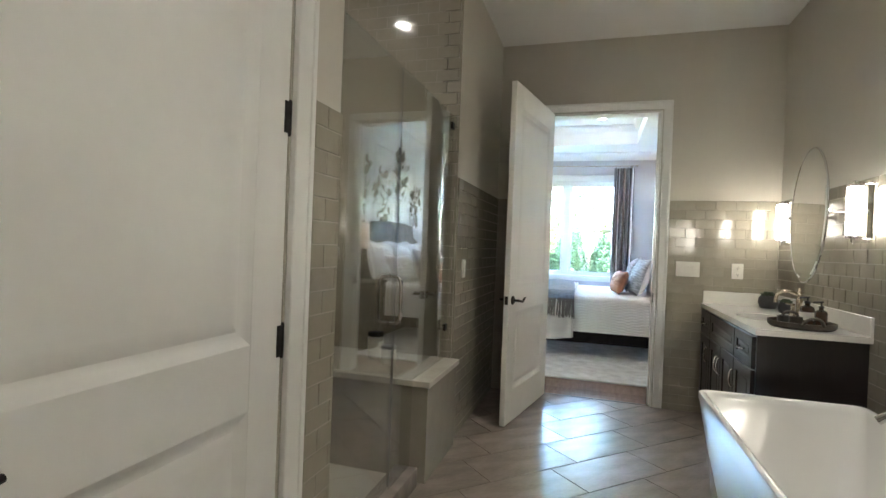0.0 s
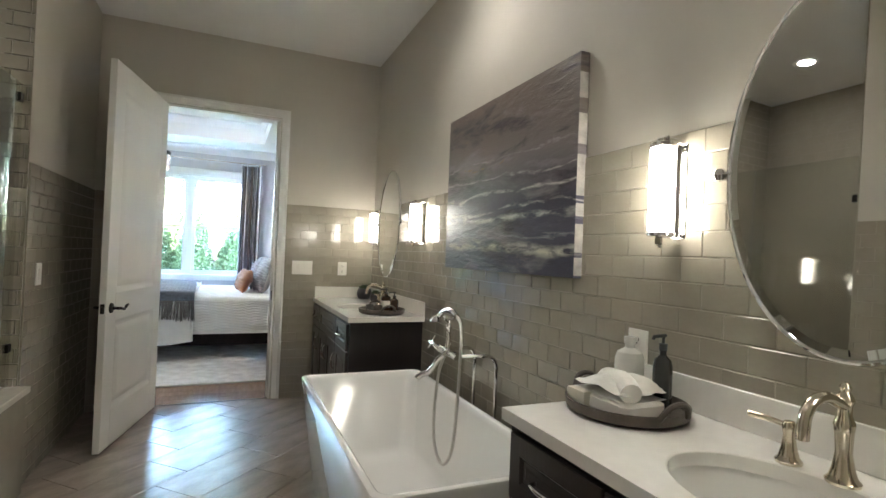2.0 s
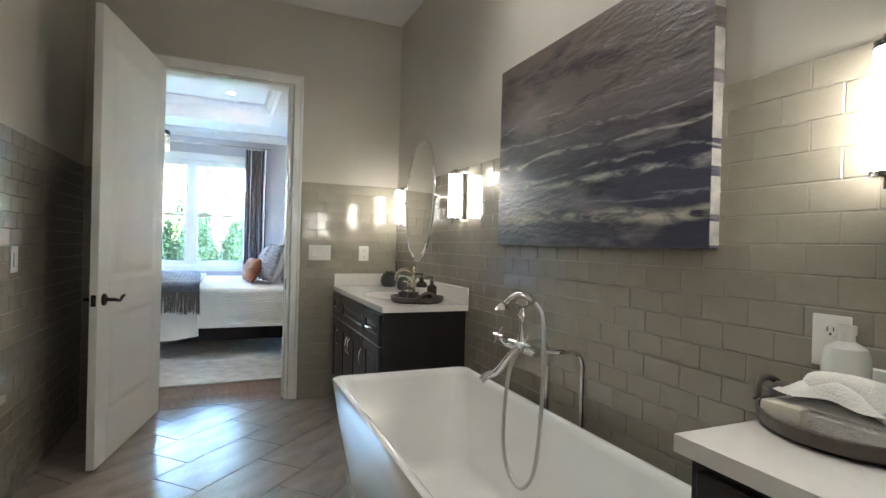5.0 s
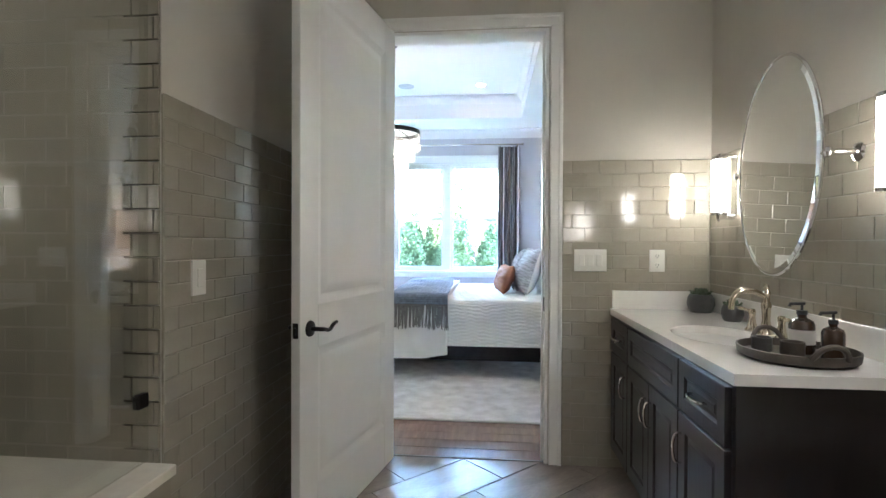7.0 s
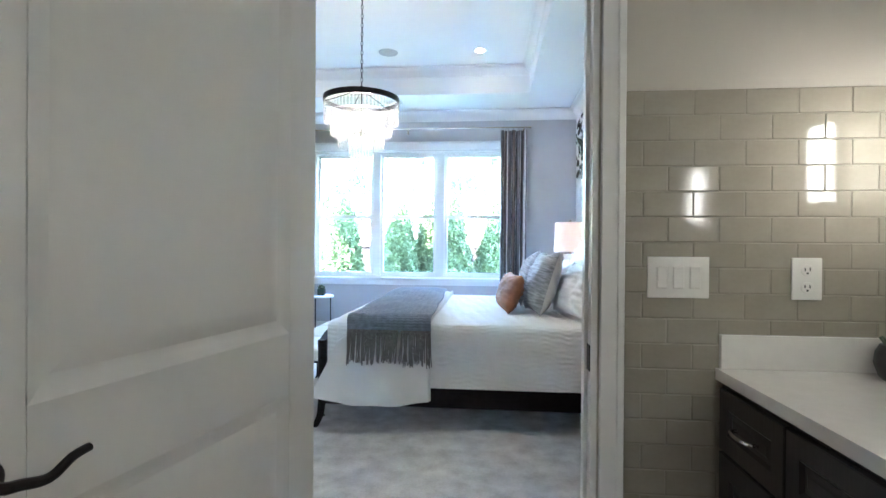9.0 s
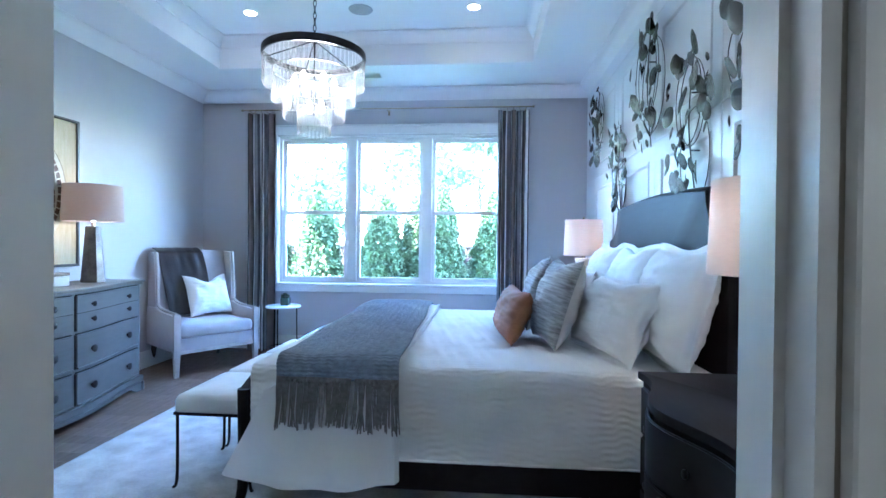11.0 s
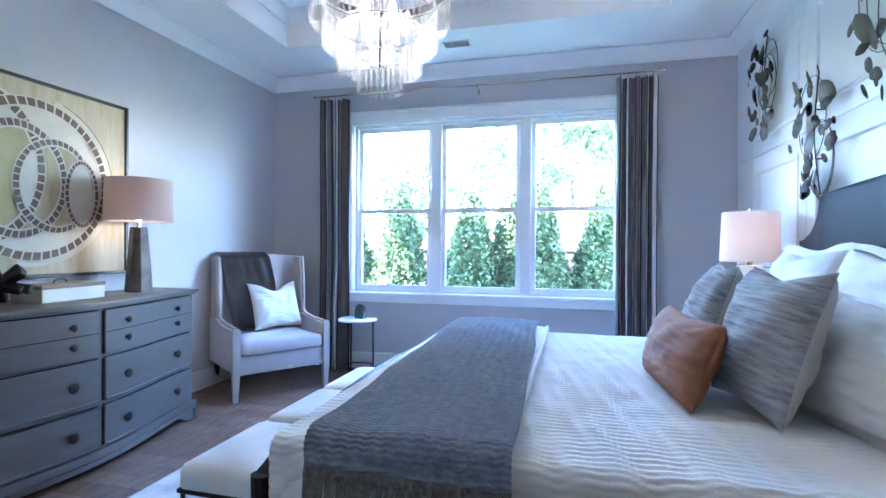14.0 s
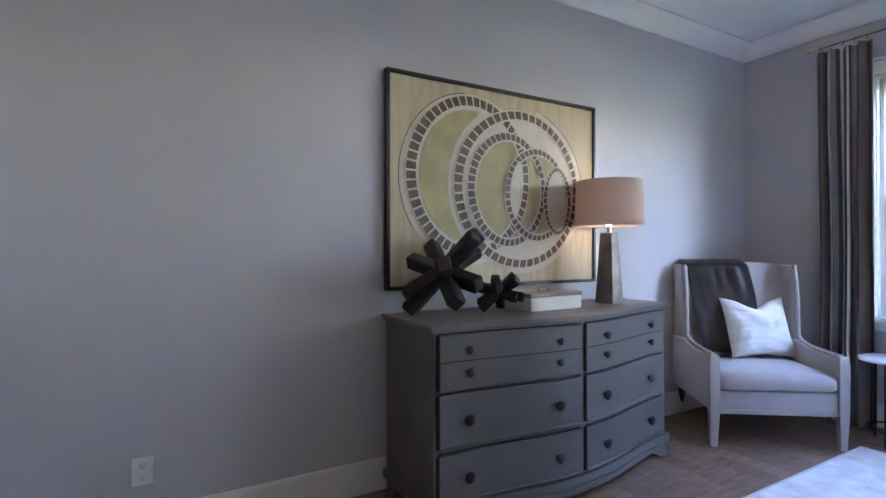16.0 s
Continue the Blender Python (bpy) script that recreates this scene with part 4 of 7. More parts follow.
def downlight(x, y, z, watt, parent_label):
    """A recessed ceiling light: white trim ring, lit lens, and its lamp."""
    d = thing("recessed_light", pose(x, y, z), parent_label, "ceiling light", "recessed lights")
    part("trim_ring", lathe([(0.055, -0.001), (0.085, -0.001), (0.088, -0.004), (0.080, -0.007), (0.056, -0.005), (0.055, -0.001)], 32), TRIM, d)
    part("lens", lathe([(0, -0.0025), (0.055, -0.0025), (0.055, -0.0012), (0, -0.0012)], 32), CAN_GLOW, d, "lit lens")
    if watt:
        l = new("downlight_lamp", bpy.data.lights.new("downlight_lamp", "SPOT"))
        l.data.energy, l.data.spot_size, l.data.spot_blend, l.data.color, l.data.shadow_soft_size = watt, radians(125), 0.8, (1.0, 0.93, 0.80), 0.05
        l.matrix_world = look((x, y, z - 0.012), (x, y, 0))


downlight(-1.65, -2.15, BATH_H, 0.14, "lit recessed light in the shower ceiling")
downlight(0.85, -2.3, BATH_H, 0.29, "lit recessed light in the bathroom ceiling")
downlight(0.0, -4.0, BATH_H, 0.135, "lit recessed light in the bathroom ceiling")


def wall_plate(x, y, z, w, h, rz, kind, label):
    """A switch or socket plate: thing's front looks along -y before turning."""
    p = thing("wall_plate", pose(x, y, z, 0, 0, rz), label, "switch" if kind != "socket" else "socket")
    part("plate", box(-w / 2, w / 2, -0.007, 0, -h / 2, h / 2, 0.003, 2), PLATE, p)
    if kind == "socket":
        for dz in (0.025, -0.025):
            s = part("socket_face", moved(lathe([(0, 0.0015), (0.016, 0.0015), (0.017, 0), (0, 0)], 20), pose(0, -0.0068, dz, 90)), PLATE, p)
            part("slot", join(box(-0.008, -0.0055, -0.0092, -0.0082, dz - 0.002, dz + 0.008), box(0.0055, 0.008, -0.0092, -0.0082, dz - 0.002, dz + 0.008), box(-0.0025, 0.0025, -0.0092, -0.0082, dz - 0.011, dz - 0.006)), DARK, s)
    else:
        n = 3 if kind == "three" else 1
        for i in range(n):
            u = (i - (n - 1) / 2) * 0.047
            part("rocker", box(u - 0.016, u + 0.016, -0.0115, -0.0065, -0.033, 0.033, 0.003), PLATE, p)


wall_plate(0.655, -0.0105, 1.152, 0.176, 0.122, 0, "three", "white three-gang switch plate on the tiled wall")
wall_plate(1.013, -0.0105, 1.152, 0.082, 0.122, 0, "socket", "white power socket on the tiled wall")
wall_plate(BX0 + 0.0105, -1.20, 1.117, 0.082, 0.122, 90, "one", "white switch plate on the tiled wall")
wall_plate(BX1 - 0.0105, -3.36, 1.03, 0.082, 0.122, -90, "socket", "white power socket behind the tray")
wall_plate(BED_X0 + 0.0005, 0.72, 0.34, 0.082, 0.122, 90, "socket", "white power socket low on the bedroom wall")


# ---- small things on the vanities ----
LEAF = material("dusky_green_leaf", (0.06, 0.085, 0.045), 0.5, vary=0.35, scale=20)
LIME = material("lime_succulent", (0.32, 0.42, 0.07), 0.45, vary=0.25, scale=20)
GREY_POT = material("charcoal_glazed_pot", (0.07, 0.068, 0.066), 0.38, vary=0.3, scale=14, bump=0.2, bump_scale=60)
SOIL = material("dark_soil", (0.03, 0.022, 0.016), 0.95, bump=1, bump_scale=150)


def leaf_blade(length, width, curl=0.25, fat=0.0):
    def f(u, v):
        w = width * math.sin(math.pi * min(1, 0.08 + u * 0.92)) ** 0.7
        return ((v - 0.5) * w, u * length, curl * length * u * u - 0.25 * w * abs(v - 0.5) * 2)
    return sheet(f, 8, 4, 0.0015 + fat)


def pot_profile(r, h):
    return [(0, 0), (r * 0.72, 0), (r * 0.86, h * 0.12), (r, h * 0.45), (r * 0.95, h * 0.78), (r * 0.80, h), (r * 0.74, h), (r * 0.85, h * 0.76), (r * 0.86, h * 0.5), (0, h * 0.5)]


def succulent(x, y, z, r, h, mat, label, rows=3, length=0.05, lift=0.0):
    p = thing("succulent_pot", pose(x, y, z), label, "potted plant", "small potted plants")
    part("pot", lathe(pot_profile(r, h), 28), GREY_POT, p, "charcoal round pot")
    part("soil", lathe([(0, h * 0.86), (r * 0.80, h * 0.84), (r * 0.80, h * 0.6), (0, h * 0.6)], 20), SOIL, p)
    bms = []
    for k in range(rows):
        n = 12 - 3 * k
        for i in range(n):
            bms.append(moved(leaf_blade(length * (1 - 0.22 * k), length * 0.42, 0.35, 0.003), pose(0, 0, h * 0.86 + 0.006 * k + lift, 0, 0, 360 * i / n + 20 * k) @ pose(0, 0.006, 0, 12 + 26 * k)))
    part("foliage", join(*bms), mat, p, "rosette of fleshy leaves")


succulent(1.105, -4.413, 0.8865, 0.052, 0.088, LIME, "small charcoal pot with a lime green succulent", 3, 0.05)
p = thing("potted_plant", pose(1.165, -4.555, 0.8865), "large charcoal pot with a sparse leafy plant", "potted plant")
part("pot", lathe(pot_profile(0.088, 0.125), 32), GREY_POT, p, "charcoal rounded pot")
part("soil", lathe([(0, 0.108), (0.07, 0.105), (0.07, 0.08), (0, 0.08)], 20), SOIL, p)
rnd = random.Random(4)
for k, (dx, dy, hh) in enumerate(((-0.01, 0.19, 0.235), (-0.02, 0.15, 0.15), (0.03, 0.10, 0.21), (-0.03, 0.05, 0.19), (0.01, -0.07, 0.20), (-0.04, 0.13, 0.07), (-0.06, -0.03, 0.12), (0.0, 0.0, 0.15))):
    line = smooth_line([(0, dy * 0.25, 0.10), (dx * 0.5, dy * 0.8, 0.11 + hh * 0.4), (dx, dy, 0.11 + hh)], 8)
    st = part("stem", tube(line, 0.0028, 6, taper=0.6), LEAF, p)
    for j in range(6):
        q = line[min(len(line) - 1, 4 + 2 * j)]
        part("leaf", moved(leaf_blade(0.050 + 0.022 * rnd.random(), 0.034, 0.18), Matrix.Translation(q) @ pose(0, 0, 0, 0, 0, 137 * j + 60 * k) @ pose(0, 0, 0, rnd.uniform(-15, 40), rnd.uniform(-25, 25), 0)), LEAF, st)
succulent(1.205, -0.115, 0.8865, 0.068, 0.095, LEAF, "charcoal pot with a dusky succulent", 3, 0.055)
succulent(1.222, -0.425, 0.8865, 0.048, 0.075, LEAF, "small charcoal pot with a dusky succulent", 3, 0.04)

TRAY_WOOD = material("dark_weathered_tray", (0.075, 0.062, 0.05), 0.5, vary=0.35, scale=12, bump=0.4, bump_scale=60)
TOWEL = material("white_terry_towel", (0.78, 0.76, 0.71), 0.95, vary=0.05, scale=20, bump=0.9, bump_scale=220, sheen=0.3)


def round_tray(x, y, r, label):
    t = thing("round_tray", pose(x, y, 0.8865), label, "tray", "vanity trays")
    part("base", lathe([(0, 0), (r * 0.9, 0), (r, 0.01), (r * 1.02, 0.035), (r * 0.985, 0.036), (r * 0.96, 0.012), (0, 0.010)], 40), TRAY_WOOD, t)
    for s in (-1, 1):
        part("handle", tube(smooth_line([(0.05, s * r, 0.03), (0.03, s * (r + 0.012), 0.06), (0, s * (r + 0.016), 0.07), (-0.03, s * (r + 0.012), 0.06), (-0.05, s * r, 0.03)], 5), 0.008, 8), TRAY_WOOD, t)
    return t


def soap_bottle(x, y, z, r, h, mat, label, pump=True, capmat=None):
    b = thing("bottle", pose(x, y, z), label, "bottle")
    part("body", lathe([(0, 0), (r * 0.95, 0), (r, 0.005), (r, h * 0.66), (r * 0.85, h * 0.76), (r * 0.36, h * 0.83), (r * 0.34, h * 0.92), (0, h * 0.92)], 24), mat, b)
    cap = part("cap", lathe([(0, h * 0.90), (r * 0.42, h * 0.90), (r * 0.42, h), (0, h)], 18), capmat or mat, b)
    if pump:
        part("pump", join(tube([(0, 0, h), (0, 0, h + 0.02)], 0.004, 8), tube([(0.008, 0, h + 0.022), (-0.035, 0, h + 0.02), (-0.038, 0, h + 0.012)], 0.005, 8)), DARK, cap, "dark pump nozzle")
    return b


round_tray(1.09, -3.52, 0.165, "round dark wooden tray with towels and bottles")
TZ = 0.8865 + 0.0105
tw = thing("folded_towel", pose(1.06, -3.52, TZ), "loosely folded white towels on the tray", "towel")
def fold(u, v, w, d, z0, hgt, seed):
    a = (u - 0.5) * w
    b = (v - 0.5) * d
    edge = min(1, 6 * min(u, 1 - u, v, 1 - v) + 0.25)
    return (a, b, z0 + hgt * edge ** 0.5 * (0.8 + 0.45 * noise.noise((u * 3 + seed, v * 3, seed))))
part("towel_fold", rings_mesh([[(a, b, z) for a, b in rounded_rect(-0.075 + i, 0.075 - i, -0.11 + i, 0.09 - i, 0.03, 5)] for i, z in ((0.006, 0), (0, 0.008), (0, 0.035), (0.012, 0.045))]), TOWEL, tw)
part("towel_fold", join(sheet(lambda u, v: fold(u, v, 0.15, 0.20, 0.046, 0.05, 1.0), 20, 20), sheet(lambda u, v: fold(u, v, 0.15, 0.20, 0.046, 0.0, 1.0), 2, 2)), TOWEL, tw)
part("towel_fold", moved(tube(smooth_line([(-0.05, -0.10, 0.07), (-0.02, -0.04, 0.085), (0.0, 0.03, 0.08), (0.02, 0.07, 0.07)], 5), 0.028, 12), pose(0, 0, 0)), TOWEL, tw)
solo("soap_bar", box(0.965, 1.0, -3.49, -3.41, TZ, TZ + 0.045, 0.008, 2), CREAM, "wrapped cream soap bar on the tray", "soap")
soap_bottle(1.155, -3.46, TZ, 0.042, 0.19, material("frosted_white_glass", (0.72, 0.72, 0.68), 0.25, vary=0.04), "squat white glass bottle on the tray", False)
soap_bottle(1.16, -3.58, TZ, 0.026, 0.19, material("smoked_dark_glass", (0.03, 0.03, 0.028), 0.12, vary=0.1, coat=0.5), "slim smoked glass bottle on the tray", True, DARK)
def dark_ball(x, y, z, r, label):
    s = solo("decorative_ball", moved(lathe([(0, -r), (r * 0.5, -r * 0.87), (r * 0.87, -r * 0.5), (r, 0), (r * 0.87, r * 0.5), (r * 0.5, r * 0.87), (0, r)], 20), Matrix()), TRAY_WOOD, label, "ornament", "", pose(x, y, z + r))
dark_ball(1.06, -3.40, TZ, 0.034, "dark woven ornament ball on the tray")
round_tray(1.05, -1.21, 0.16, "round dark wooden tray on the corner vanity")
AMBER = material("brown_bottle_glass", (0.05, 0.028, 0.018), 0.14, vary=0.1, coat=0.5)
b = soap_bottle(1.09, -1.17, TZ, 0.036, 0.135, AMBER, "brown soap bottle with a pump and pale label", True, DARK)
part("paper_label", moved(lathe([(0.0365, 0.03), (0.0368, 0.03), (0.0368, 0.075), (0.0365, 0.075)], 24), Matrix()), PLATE, b, "pale paper label")
soap_bottle(1.12, -1.27, TZ, 0.03, 0.12, AMBER, "brown lotion bottle with a pump", True, DARK)
solo("candle_cup", moved(lathe([(0, 0), (0.03, 0), (0.032, 0.004), (0.032, 0.055), (0.028, 0.055), (0.028, 0.04), (0, 0.04)], 20), Matrix()), TRAY_WOOD, "small dark candle cup on the tray", "candle", "", pose(1.0, -1.28, TZ))
solo("candle_cup", moved(lathe([(0, 0), (0.028, 0), (0.03, 0.004), (0.03, 0.045), (0.026, 0.045), (0.026, 0.03), (0, 0.03)], 20), Matrix()), GREY_POT, "small grey cup on the tray", "candle", "", pose(0.98, -1.15, TZ))


# ---- bedroom: panelled wall ----
# dark colour for the shade inside the open joints of the white panels
SEAM_SHADE = material("panel_joint_painted_shade", (0.10, 0.10, 0.11), 0.8)
PANEL = material("white_panel_paint", (0.70, 0.70, 0.71), 0.34, vary=0.03, scale=2, bump=0.06, bump_scale=80)
ys = [BED_Y0, 1.08, 2.05, 3.02, 3.99, 4.96, BED_Y1]
zs = [0.0, 1.14, 1.995, 2.85, BED_H]
for i in range(len(ys) - 1):
    for j in range(len(zs) - 1):
        y0, y1, z0, z1 = ys[i] + 0.003, ys[i + 1] - 0.003, zs[j] + 0.003, zs[j + 1] - 0.003
        x = BED_X1
        m = 0.11
        if y1 - y0 > 0.6 and j < 3:
            loops = [[(x - d, y0 + k, z0 + k), (x - d, y1 - k, z0 + k), (x - d, y1 - k, z1 - k), (x - d, y0 + k, z1 - k)] for k, d in
                     ((0, 0.001), (0, 0.015), (m, 0.015), (m + 0.004, 0.024), (m + 0.022, 0.022), (m + 0.034, 0.009), (m + 0.045, 0.008))]
            part("panel", rings_mesh(loops, False, True), PANEL, wall_panel, smooth=20)
        else:
            part("panel", box(x - 0.015, x - 0.001, y0, y1, z0, z1), PANEL, wall_panel)
# strips that put the joints' shade into colour
structure("panel_backing", join(*[box(BED_X1 - 0.004, BED_X1 - 0.001, y - 0.004, y + 0.004, 0, BED_H) for y in ys[1:-1]], *[box(BED_X1 - 0.0045, BED_X1 - 0.0012, BED_Y0, BED_Y1, z - 0.004, z + 0.004) for z in zs[1:-1]]), SEAM_SHADE, "dark strips that paint the shade in the joints between wall panels")
base_run("baseboard", BED_X1 - 0.016, BED_Y0, BED_X1 - 0.016, BED_Y1, -1, 0)

# wall sculptures of hammered metal leaves
METAL_LEAF = material("burnished_metal_leaf", (0.07, 0.066, 0.06), 0.18, 1.0, vary=0.6, scale=16, bump=0.45, bump_scale=30, per_object=0.35)
WIRE = material("blackened_wire", (0.03, 0.03, 0.03), 0.4, 0.8)


def hammered_leaf(rnd):
    n, rings = 14, []
    ph = rnd.random() * 6
    for s in (0.0, 0.45, 0.8, 1.0):
        ring = []
        for i in range(n):
            t = 2 * math.pi * i / n
            r = s * (1 + 0.07 * math.sin(3 * t + ph) + 0.05 * math.sin(5 * t + 2 * ph))
            ring.append((0.20 * s * s - 0.20 + 0.05 * math.sin(2 * t + ph) * s, r * math.cos(t), r * math.sin(t)))
        rings.append(ring)
    bm = rings_mesh(rings[1:], True, False)
    bmesh.ops.solidify(bm, geom=bm.faces[:], thickness=0.04)
    return bm


rnd = random.Random(12)
leaf_meshes = [mesh_of(hammered_leaf(rnd), METAL_LEAF, 40) for _ in range(5)]


def metal_cluster(y, z, w, h, count, seed):
    """A wire frame of bent hoops that carries hammered metal leaves, hung on the panelled wall."""
    rr = random.Random(seed)
    t = thing("wall_sculpture", pose(BED_X1 - 0.016, y, z), "burnished metal lily-leaf wall sculpture on wire hoops", "wall art", "metal wall sculptures")
    for k in range(3):
        cy, cz, a = rr.uniform(-0.15, 0.15) * w, rr.uniform(-0.25, 0.25) * h, rr.uniform(0.25, 0.38)
        arc = [(-0.045, cy + a * w * math.cos(q), cz + a * h * math.sin(q)) for q in [2 * math.pi * i / 24 for i in range(24)]]
        part("hoop", tube(arc, 0.0024, 6, True), WIRE, t, "black wire hoop")
    part("stem", tube(smooth_line([(-0.045, -0.1 * w, -0.5 * h), (-0.045, 0.06 * w, 0), (-0.045, -0.05 * w, 0.5 * h)], 8), 0.004, 6), WIRE, t)
    for k in (-0.2, 0.2):
        part("standoff", tube([(0, 0, k * h), (-0.045, 0, k * h)], 0.005, 6), WIRE, t)
    count = int(count * 1.4)
    for i in range(count):
        v = (i + 0.5) / count * 2 - 1
        span = math.sqrt(max(0.05, 1 - 0.75 * v * v))
        u = rr.uniform(-1, 1) * span
        s = rr.choice((0.022, 0.03, 0.037, 0.043, 0.05, 0.056))
        ob = new("leaf", leaf_meshes[rr.randrange(5)])
        ob.parent = t
        ob.matrix_basis = pose(-0.06 - 0.035 * rr.random(), u * w / 2, v * h / 2, rr.uniform(-30, 30), rr.uniform(-22, 22), rr.uniform(-24, 24)) @ Matrix.Diagonal((s, s * rr.uniform(0.7, 1.05), s * rr.uniform(0.95, 1.35), 1))


for args in ((4.55, 2.44, 0.52, 0.70, 26, 3), (3.75, 1.93, 0.50, 0.70, 30, 4), (3.02, 2.37, 0.60, 0.84, 30, 5), (2.30, 1.96, 0.56, 0.78, 30, 6), (1.52, 1.76, 0.62, 0.50, 20, 7), (1.60, 2.22, 0.62, 0.56, 18, 8)):
    metal_cluster(*args)

# ---- bed ----
BEDWOOD = material("charcoal_stained_wood", (0.020, 0.017, 0.018), 0.45, vary=0.25, scale=4, bump=0.1, bump_scale=50, stretch=(1, 0.15, 1), spec=0.07)
LINEN = material("white_bed_linen", (0.80, 0.79, 0.77), 0.9, vary=0.03, scale=6, bump=0.35, bump_scale=260, sheen=0.2)
QUILT = material("white_matelasse_quilt", (0.80, 0.79, 0.77), 0.9, vary=0.03, scale=6, bump=0.3, bump_scale=200, sheen=0.2)
THROW = material("slate_grey_woven_throw", (0.215, 0.255, 0.32), 0.95, vary=0.22, scale=34, bump=0.9, bump_scale=150, sheen=0.3, stretch=(1, 1, 1))
FRINGE = material("grey_yarn_fringe", (0.19, 0.18, 0.175), 0.95, vary=0.3, scale=60, bump=0.6, bump_scale=200)
BY, FX, HX, MT = 2.775, -1.03, 1.16, 0.715   # middle of the bed, foot, head, mattress top

bed = thing("bed", pose(0, 0, 0), "dark wooden king bed with a scooped headboard", "bed")
hb = [(1.735, 0.02), (3.815, 0.02), (3.815, 1.325)]
for k in range(9):
    t = radians(90 * k / 8)
    hb.append((3.815 - 0.24 * math.sin(t), 1.325 + 0.23 * (1 - math.cos(t))))
for k in range(1, 12):
    s = k / 12
    hb.append((3.575 - s * (3.575 - 1.975), 1.555 + 0.03 * math.sin(math.pi * s)))
for k in range(9):
    t = radians(90 * (1 - k / 8))
    hb.append((1.735 + 0.24 * math.sin(t), 1.325 + 0.23 * (1 - math.cos(t))))
hb.append((1.735, 1.325))
clean = []
for q in hb:
    if not clean or (abs(q[0] - clean[-1][0]) + abs(q[1] - clean[-1][1])) > 1e-4:
        clean.append(q)
part("headboard", prism(clean, 1.13, 1.19, "x", 0.006), BEDWOOD, bed, "dark headboard with concave shoulders")
part("headboard_cap", tube([(1.16, y, z + 0.004) for y, z in clean[3:-1]], 0.018, 8), BEDWOOD, bed)
def foot_top(u):
    return 0.60 + 0.10 * math.sin(math.pi * u) ** 0.6
part("footboard", prism([(1.755, 0.16), (3.80, 0.16)] + [(3.80 - 2.045 * k / 20, foot_top(k / 20)) for k in range(21)], FX - 0.03, FX + 0.02, "x", 0.006), BEDWOOD, bed)
for y in (1.755, 3.80):
    part("side_rail", box(FX, 1.14, y - 0.022, y + 0.022, 0.17, 0.335, 0.004), BEDWOOD, bed)
    s = -1 if y < 2 else 1
    part("foot_leg", tube(smooth_line([(FX - 0.005, y, 0.60), (FX - 0.005, y, 0.3), (FX - 0.01, y, 0.16), (FX - 0.02, y + s * 0.01, 0.08), (FX - 0.05, y + s * 0.02, 0.0125)], 4), 0.032, 10, taper=0.6), BEDWOOD, bed)
part("mattress", box(FX + 0.03, 1.125, 1.785, 3.77, 0.30, MT - 0.012, 0.05, 3), LINEN, bed)


def ripple(x, y):
    return 0.0029 * math.sin(y * 200 + 2.2 * math.sin(x * 24) + 1.6 * math.sin(x * 57 + y * 13) + 1.5 * noise.noise((x * 11, y * 6, 2.0))) * (0.75 + 0.5 * noise.noise((x * 9, y * 9, 4.0))) + 0.005 * noise.noise((x * 4, y * 4, 1.0))


def bed_path(s, y_near, y_far, top, drop_near, drop_far):
    """A point at s along the line that hangs down the near side, crosses the bed and hangs down the far side."""
    r = 0.05
    total = drop_near + (y_far - y_near) + drop_far
    d = s * total
    if d < drop_near - r:
        return y_near, top - drop_near + d, (-1, 0)
    if d < drop_near + r:
        k = (d - drop_near + r) / (2 * r)
        return y_near + r * (1 - math.cos(k * math.pi / 2)), top - r + r * math.sin(k * math.pi / 2), (-math.cos(k * math.pi / 2), math.sin(k * math.pi / 2))
    d -= drop_near
    if d < (y_far - y_near) - r:
        return y_near + d, top, (0, 1)
    if d < (y_far - y_near) + r:
        k = (d - (y_far - y_near) + r) / (2 * r)
        return y_far - r + r * math.sin(k * math.pi / 2), top - r + r * math.cos(k * math.pi / 2), (math.sin(k * math.pi / 2), math.cos(k * math.pi / 2))
    return y_far, top - (d - (y_far - y_near)), (1, 0)


def quilt(u, v):
    y, z, (ny, nz) = bed_path(v, 1.725, 3.83, MT + 0.008, 0.415, 0.40)
    x = FX + 0.04 + u * (1.10 - FX - 0.04)
    h = ripple(x, v * 2.9)
    return (x, y + ny * h, z + nz * h)


bedspread = thing("coverlet", Matrix(), "white quilted coverlet with wavy stitching on the bed", "bedspread")
part("cover", sheet(quilt, 130, 520, 0.004), QUILT, bedspread, smooth=60)
for v in (0.0, 1.0):
    part("hem", tube([quilt(k / 80, v) for k in range(81)], 0.006, 6), QUILT, bedspread, "stitched hem")


def duvet(u, v):
    drop = 0.50 + 0.04 * math.sin(u * 3.0)
    y, z, (ny, nz) = bed_path(v, 1.70, 3.86, MT + 0.028, drop, 0.45)
    x0, x1 = FX + 0.10, -0.30
    x = x0 + u * (x1 - x0)
    hang = max(0.0, (MT - z) / 0.5)
    if y < 2.2:
        x += min(1.0, (2.2 - y) / 0.4) * (1 - u) * (0.07 - 0.24 * hang) + 0.02 * hang * u
    puff = 0.022 * math.sin(math.pi * u) ** 0.5 - 0.03 * (1 if u > 0.999 else 0)
    h = puff + 0.02 * noise.noise((x * 3, v * 8, 2.0)) + 0.009 * noise.noise((x * 9, v * 22, 6.0)) + 0.012 * hang * math.sin(x * 22 + 2 * math.sin(v * 9)) * (1 if y < 2.2 else 0.6)
    if u < 0.22 and hang < 0.2:
        z -= 0.085 * (1 - u / 0.22) ** 2 * (1 - 5 * hang)
    return (x, y + ny * h - 0.06 * hang * hang * (1 if y < 2.2 else -1), max(z + nz * h, 0.2))


